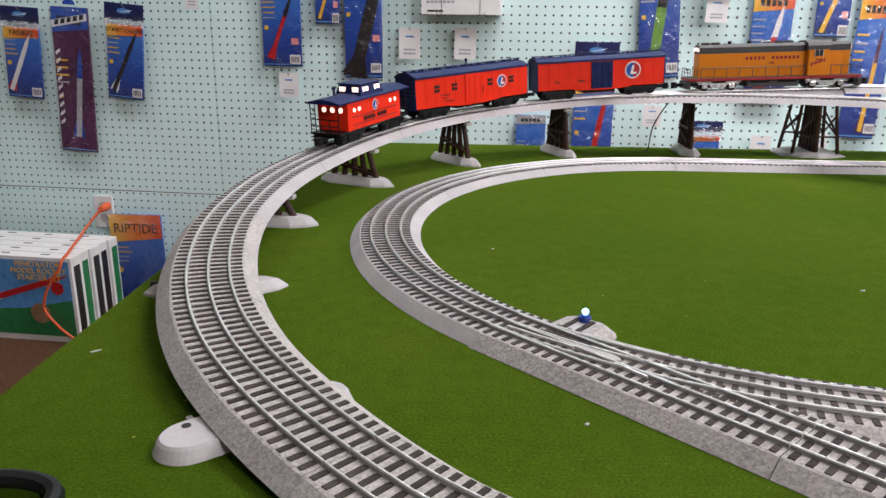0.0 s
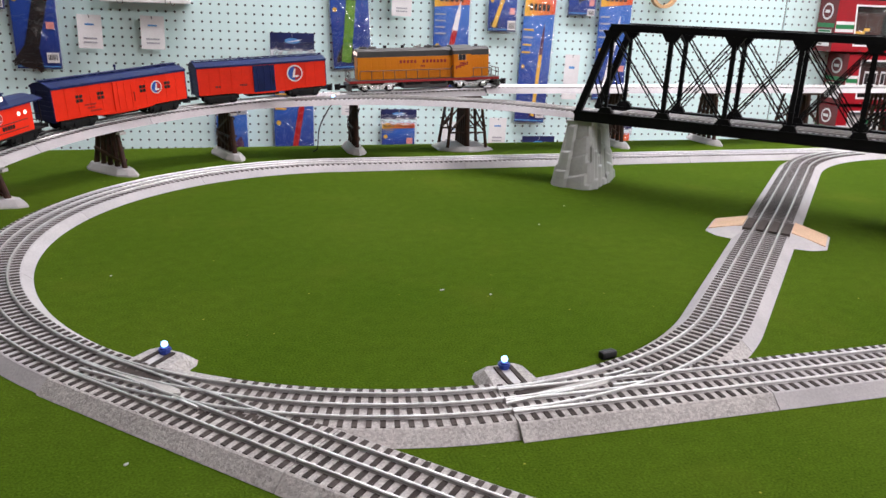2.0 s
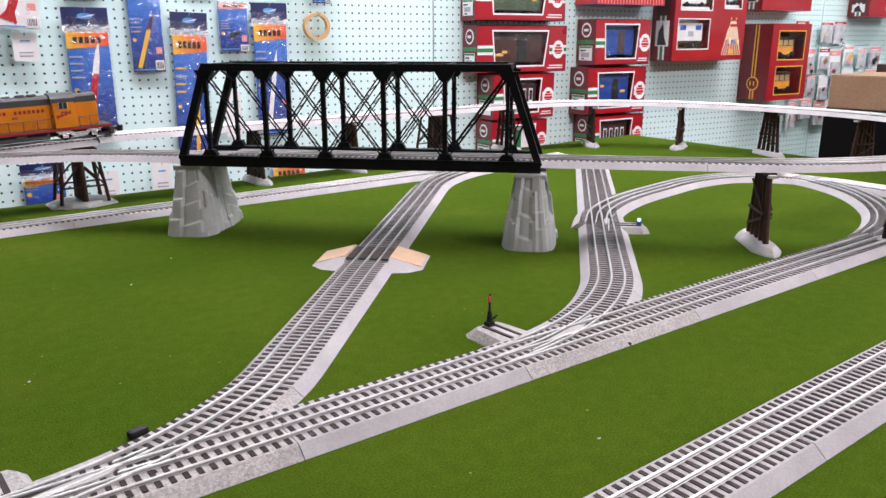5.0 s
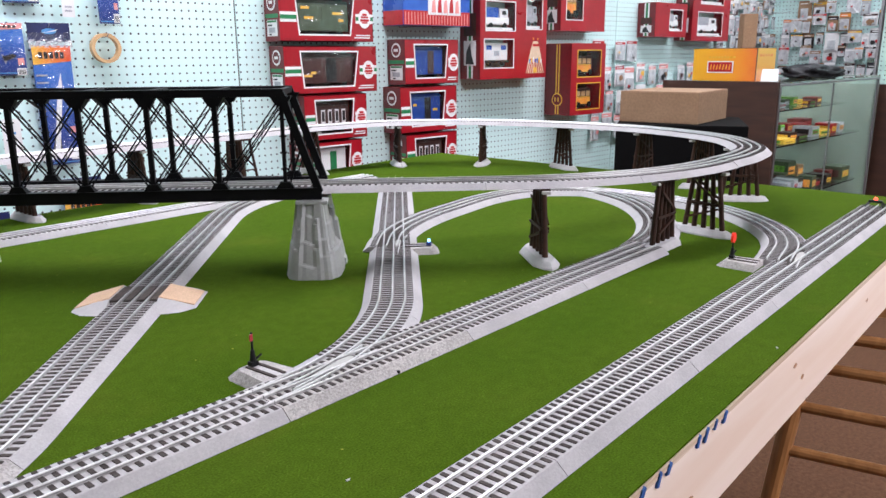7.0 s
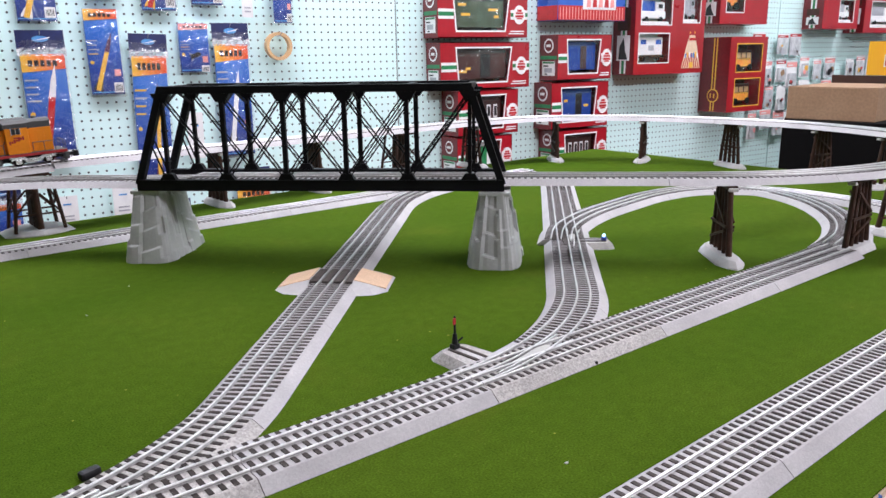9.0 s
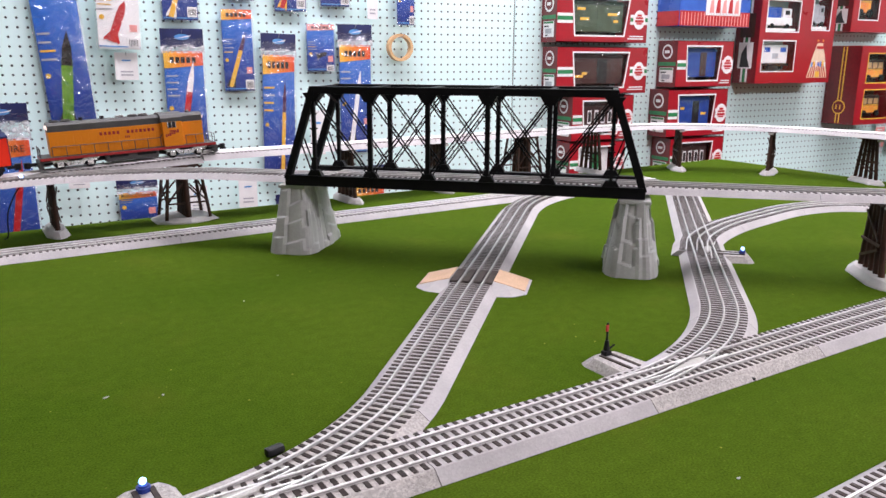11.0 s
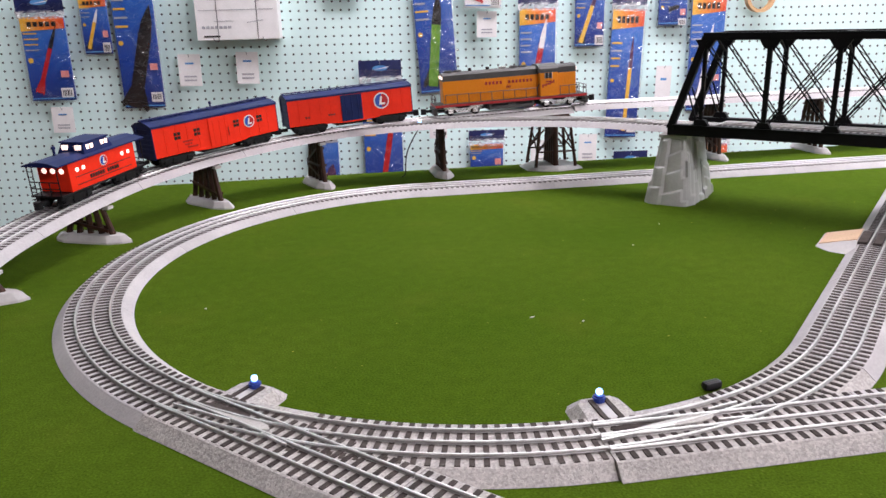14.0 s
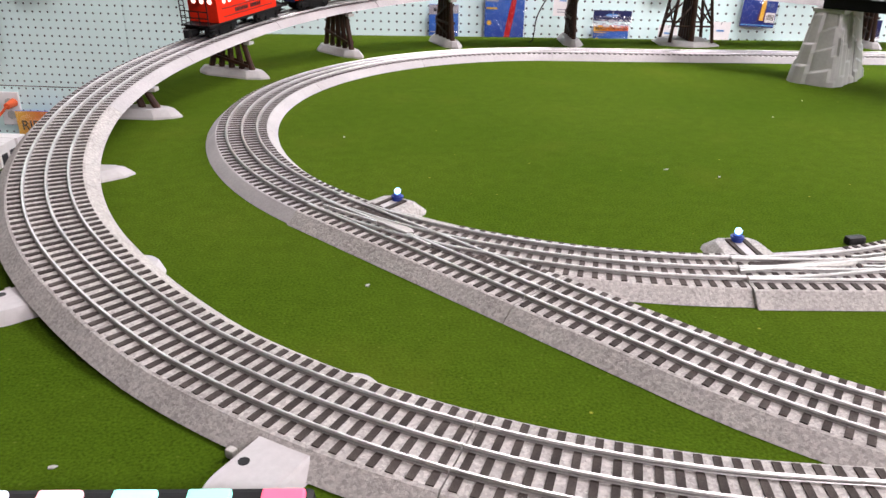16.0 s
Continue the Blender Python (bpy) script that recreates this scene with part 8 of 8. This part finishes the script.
tb = thing("tall_carton", pose(4.40, 1.80, FLOOR + CTOPZ - 0.0028, 0, 0, -40), "tall plain brown cardboard carton standing on the glass counter", "carton")
bm = bmesh.new()
block(bm, 0, 0.075, 0, 0.06, 0, 0.332, 0.003)
part("carton_shell", bm, CARDB, tb)

# partition with wainscot and pegboard beyond the counter
bm = bmesh.new()
block(bm, 5.36, 5.44, -1.6, 1.425, FLOOR, CEIL)
pt = tagged(part("wall_partition", bm, CREAM), "pegboard partition above dark wooden wainscot", "wall", kind="structure")
bm = bmesh.new()
block(bm, 5.348, 5.358, -1.6, 1.418, 0.125, CEIL - 0.002)
part("pegboard_sheet", bm, surf("plain_mint_board", (0.50, 0.72, 0.65), (0.46, 0.67, 0.60), 3, 0.5), pt)
bm = bmesh.new()
block(bm, 5.340, 5.358, -1.6, 1.418, FLOOR, 0.122)
part("wainscot", bm, PANEL, pt, "dark brown wooden wainscot")
bm = bmesh.new()
for i in range(44):
    for j in range(30):
        rod(bm, (5.3482, 1.405 - 0.0265 * i, 0.15 + 0.0265 * j), (5.3474, 1.405 - 0.0265 * i, 0.15 + 0.0265 * j), 0.0034, seg=6)
tagged(part("peg_hole", bm, BLACKINK, pt), kind="stuff")

bm = bmesh.new()
block(bm, 5.336, 5.444, 1.4255, 1.440, FLOOR, CEIL - 0.003, 0.002)
part("end_trim", bm, STEEL, pt, "dull metal corner trim")

# hanging stock on the far boards
rnd = random.Random(9)
stock_inks = [WHITE, WHITE, GREYINK, CARDB, BLACKINK, REDINK, DARKBROWN, YELLOWINK, BLACKINK, CARDB, ORANGE]
for j in range(9):
    x = 5.46
    while x < 6.30:
        w_, h_ = rnd.uniform(0.05, 0.10), rnd.uniform(0.08, 0.15)
        if rnd.random() < 0.93:
            blister(x + w_ / 2, 0.80 - j * 0.115 + rnd.uniform(-0.02, 0.02), w_, h_, stock_inks[rnd.randrange(11)], rnd.randrange(9), backing=stock_inks[rnd.randrange(5)])
        x += w_ + rnd.uniform(-0.005, 0.012)
    y = 2.42
    while y > 1.40:
        w_, h_ = rnd.uniform(0.05, 0.10), rnd.uniform(0.08, 0.15)
        if rnd.random() < 0.93:
            blister(X1 - 0.03 - 0.05 * rnd.random(), 0.80 - j * 0.115 + rnd.uniform(-0.02, 0.02), w_, h_, stock_inks[rnd.randrange(11)], rnd.randrange(9), y=y - w_ / 2, turn=-90, backing=stock_inks[rnd.randrange(5)])
        y -= w_ + rnd.uniform(-0.005, 0.015)

# long empty hooks and a low shelf of small boxes on the far boards
rnd = random.Random(21)
for i in range(46):
    hook(rnd.uniform(4.95, 6.25), rnd.uniform(0.06, 0.78), rnd.uniform(0.10, 0.20))
for i in range(9):
    hook(4.98 + 0.040 * i, 0.36 - 0.012 * (i % 3), 0.19)
fs = thing("wall_shelf", pose(5.25, FACE, -0.035), "narrow pale shelf of small boxes on the pegboard", "shelf")
bm = bmesh.new()
block(bm, 0, 1.05, -0.13, 0.0, -0.012, 0.0, 0.002)
part("board", bm, WHITE, fs)
for x in (0.06, 0.52, 0.98):
    bm = bmesh.new()
    prism(bm, [(-0.12, -0.0125), (-0.004, -0.0125), (-0.004, -0.09)], x - 0.003, x + 0.003, m=Matrix(((0, 0, 1, 0), (1, 0, 0, 0), (0, 1, 0, 0), (0, 0, 0, 1))))
    part("bracket", bm, STEEL, fs)
x = 5.27
while x < 6.22:
    bw, bh = rnd.uniform(0.03, 0.09), rnd.uniform(0.03, 0.10)
    o = thing("stock_box", pose(x, FACE - 0.115, -0.0348, 0, 0, rnd.uniform(-8, 8)), "small boxed hobby article on a wall shelf", "box", "shelf stock")
    bm = bmesh.new()
    block(bm, 0, bw, 0, 0.07, 0, bh, 0.002)
    part("carton_shell", bm, (ORANGE, YELLOWINK, REDINK, WHITE, CARDB, CARRED)[rnd.randrange(6)], o)
    flat(o, "print_panel", rect(bw * 0.15, bw * 0.85, bh * 0.3, bh * 0.7), -0.0004, (WHITE, YELLOWINK, BLACKINK)[rnd.randrange(3)])
    x += bw + rnd.uniform(0.012, 0.04)

# ---- wooden stool under the table's front edge ----
stool = thing("bar_stool", pose(1.885, 0.295, FLOOR, 0, 0, 17), "varnished wooden bar stool with turned rungs", "stool")
SH = 0.665
bm = bmesh.new()
rod(bm, (0.03, 0.02, SH), (0.03, 0.02, SH + 0.032), 0.150, 0.146, 40)
part("seat", bm, VARNISH, stool)
def leg_at(sx, sy, z):
    k = 0.105 + 0.075 * (SH - z) / SH
    return (sx * k, sy * k, z)
for sx in (-1, 1):
    for sy in (-1, 1):
        bm = bmesh.new()
        rod(bm, leg_at(sx, sy, 0), leg_at(sx, sy, SH), 0.0145, 0.0175, 14)
        part("leg", bm, VARNISH, stool)
for z in (0.39, 0.477, 0.555, 0.615):
    bm = bmesh.new()
    rod(bm, leg_at(-1, -1, z), leg_at(-1, 1, z), 0.0105, seg=12)
    part("rung", bm, VARNISH, stool)

# ---- boxed starter sets on the floor by the wall ----
for k in range(5):
    y = 2.10 + 0.055 * k
    sb = thing("starter_set_box", pose(-2.156, y, FLOOR), "white edged rocket starter set box standing on the floor", "box", "starter set boxes")
    bw, bd, bh = 0.632 - 0.006 * (k % 2), 0.051, 0.292
    bm = bmesh.new()
    block(bm, 0, bw, 0, bd, 0, bh, 0.002)
    part("carton_shell", bm, WHITE, sb)
    flat(sb, "picture_sky", rect(0.012, bw - 0.010, 0.105, bh - 0.012), -0.0003, SKYINK)
    flat(sb, "picture_field", [(0.012, 0.022), (bw - 0.010, 0.022), (bw - 0.010, 0.15), (bw * 0.72, 0.115), (bw * 0.4, 0.10), (0.012, 0.13)], -0.0012, GREENINK)
    rocket_shape(sb, -0.0022, (bw * 0.50, 0.135), (bw * 0.98, 0.235), 0.020, REDINK, REDINK, WHITE)
    flat(sb, "picture_pad", [(bw * 0.80 + 0.035 * math.cos(q), 0.10 + 0.035 * math.sin(q)) for q in [2 * math.pi * i / 14 for i in range(14)]], -0.0040, CARDB)
    flat(sb, "picture_badge", [(bw - 0.055 + 0.022 * math.cos(q), 0.19 + 0.022 * math.sin(q)) for q in [2 * math.pi * i / 14 for i in range(14)]], -0.0048, REDINK)
    if k == 0:
        lettering("MODEL ROCKET", 0.026, YELLOWINK, sb, pose(bw - 0.115, -0.0050, 0.245) @ UPRIGHT)
        lettering("STARTER SET", 0.026, YELLOWINK, sb, pose(bw - 0.115, -0.0050, 0.222) @ UPRIGHT)
        lettering("PENETRATOR", 0.026, YELLOWINK, sb, pose(bw - 0.115, -0.0050, 0.268) @ UPRIGHT)
    bm = bmesh.new()
    block(bm, bw, bw + 0.0006, 0.012, bd - 0.007, 0.03, bh - 0.03)
    part("side_print", bm, (BLACKINK, GREENINK, BLACKINK)[k % 3], sb)
    for i in range(3):
        bm = bmesh.new()
        block(bm, bw - 0.12 - 0.14 * i, bw - 0.09 - 0.14 * i, 0.025, 0.034, bh, bh + 0.0005)
        part("lid_slot", bm, BLACKINK, sb)

kit(-1.612, -1.390, -0.800, -0.450, title="RIPTIDE", header=False, title_h=0.30, off=0.050, seed=31, hooked=False, tilt=-1.0)

# outlet, plug and orange cable
ot = thing("wall_outlet", pose(-1.645, FACE, -0.457), "white double wall outlet with an orange plug", "outlet")
bm = bmesh.new()
block(bm, -0.037, 0.037, -0.007, 0.0, -0.060, 0.060, 0.003)
part("cover_plate", bm, WHITE, ot)
for z in (-0.022, 0.022):
    bm = bmesh.new()
    rod(bm, (0, -0.0095, z), (0, -0.0068, z), 0.016, seg=18)
    part("socket", bm, FROG, ot)
ca = thing("extension_cable", pose(-1.626, 2.49, -0.433), "orange extension cable plugged into the wall outlet", "cable")
bm = bmesh.new()
rod(bm, (0, 0.010, 0), (0, -0.035, -0.004), 0.015, 0.011, 14)
part("plug", bm, CABLE, ca)
bm = bmesh.new()
base = Vector((-1.626, 2.49, -0.433))
CORD = [(-1.626, 2.455, -0.437), (-1.653, 2.44, -0.470), (-1.663, 2.40, -0.500), (-1.612, 2.275, -0.5015), (-1.554, 2.134, -0.5015), (-1.548, 2.093, -0.512), (-1.557, 2.086, -0.540), (-1.605, 2.086, -0.605),
        (-1.628, 2.086, -0.677), (-1.596, 2.086, -0.728), (-1.553, 2.084, -0.765), (-1.45, 2.05, -0.793), (-1.30, 1.98, -0.795), (-1.1, 1.9, -0.795)]
tube(bm, [p - base for p in smooth_line(CORD, 10)], 0.0045, 8)
part("cord", bm, CABLE, ca)

# ---- controls at the table's front edge ----
co = thing("control_panel", MT @ pose(-0.140, 0.122, 0.0004), "black train controller with a row of lit push buttons", "controller")
bm = bmesh.new()
vs = block(bm, -0.165, 0.168, -0.040, 0.040, 0.0, 0.028, 0.003)
for v in vs:
    if v.co.z > 0.014:
        v.co.z -= (0.04 - v.co.y) * 0.12
part("case", bm, DARK, co)
for i in range(8):
    x = -0.098 + 0.0285 * i - (-0.140) - 0.085
    bm = bmesh.new()
    vs = block(bm, x - 0.0085, x + 0.0085, 0.016, 0.035, 0.0, 0.0035, 0.0012)
    bmesh.ops.transform(bm, matrix=pose(0, 0, 0.0248, 6.5, 0, 0), verts=bm.verts)
    part("push_button", bm, BTN[(i + 2) % 5], co, "lit push button")
wr = thing("power_cable", MT @ pose(-0.26, 0.20, 0.0), "black cable looped on the grass mat", "cable")
bm = bmesh.new()
tube(bm, [p - Vector((-0.26, 0.20, 0)) for p in smooth_line([(-0.25, 0.165, 0.012), (-0.243, 0.23, 0.006), (-0.236, 0.285, 0.0055), (-0.250, 0.306, 0.0055), (-0.285, 0.307, 0.0055), (-0.318, 0.280, 0.0055), (-0.325, 0.20, 0.0055), (-0.30, 0.125, 0.0055)], 10)], 0.0048, 8)
part("cord", bm, DARK, wr)

# scraps on the mat
for k, (u, v, L, turn) in enumerate(((0.319, 0.647, 0.009, 20), (0.365, 0.625, 0.005, 70), (0.034, 0.391, 0.006, 50), (-0.305, 0.474, 0.012, 40), (-0.014, 0.753, 0.004, 10), (1.172, 0.083, 0.008, 30), (0.699, 0.243, 0.006, 0), (0.898, 0.189, 0.0, 0), (-0.100, 0.207, 0.007, 15), (0.52, 0.86, 0.004, 80), (0.60, 0.95, 0.003, 20))):
    L *= 0.62
    if L:
        o = thing("paper_scrap", MT @ pose(u, v, 0, 0, 0, turn), "tiny pale scrap lying on the grass mat", "scrap", "scraps")
        bm = bmesh.new()
        prism(bm, [(-L / 2, -0.0008), (L * 0.1, -0.0012), (L / 2, 0), (L * 0.1, 0.0010), (-L / 2, 0.0008)], 0.0002, 0.0008)
        part("paper", bm, FROG, o)

# feed wire and small lamp on the raised line
lu, lv, lh = at(climb, 1.93)
fw = thing("feed_wire", MT @ pose(lu, lv, 0), "black feed wire hanging from the raised track", "wire")
bm = bmesh.new()
tube(bm, smooth_line([(0.004, -0.040, ramp_height(1.93) + 0.004), (-0.010, -0.044, ramp_height(1.93) - 0.012), (-0.026, -0.036, 0.05), (-0.030, -0.03, 0.01), (-0.036, -0.02, 0.0016)], 8), 0.0012, 6)
part("cord", bm, DARK, fw)
tl = thing("track_lamp", MT @ pose(lu, lv, ramp_height(1.93)), "tiny bluish lamp clipped to the raised track's side", "lamp")
bm = bmesh.new()
block(bm, -0.004, 0.004, -0.040, -0.030, 0.006, 0.0115, 0.001)
part("clip", bm, FROG, tl)
bm = bmesh.new()
bmesh.ops.create_uvsphere(bm, u_segments=10, v_segments=8, radius=0.0028, matrix=Matrix.Translation((0, -0.039, 0.0120)))
part("bulb", bm, LED, tl, "bluish lit bulb", smooth=True)

# tiny black rail-joint clips at the roadbed's edge
for u, v, turn in ((0.865, 0.3535, 0), (1.345, 1.2175, 0), ):
    o = thing("track_clip", MT @ pose(u, v, 0, 0, 0, turn), "tiny black plastic clip at the edge of a track joint", "clip", "track clips")
    bm = bmesh.new()
    block(bm, -0.0016, 0.0016, -0.005, 0.004, 0.0, 0.0032, 0.0006)
    part("tab", bm, DARK, o)
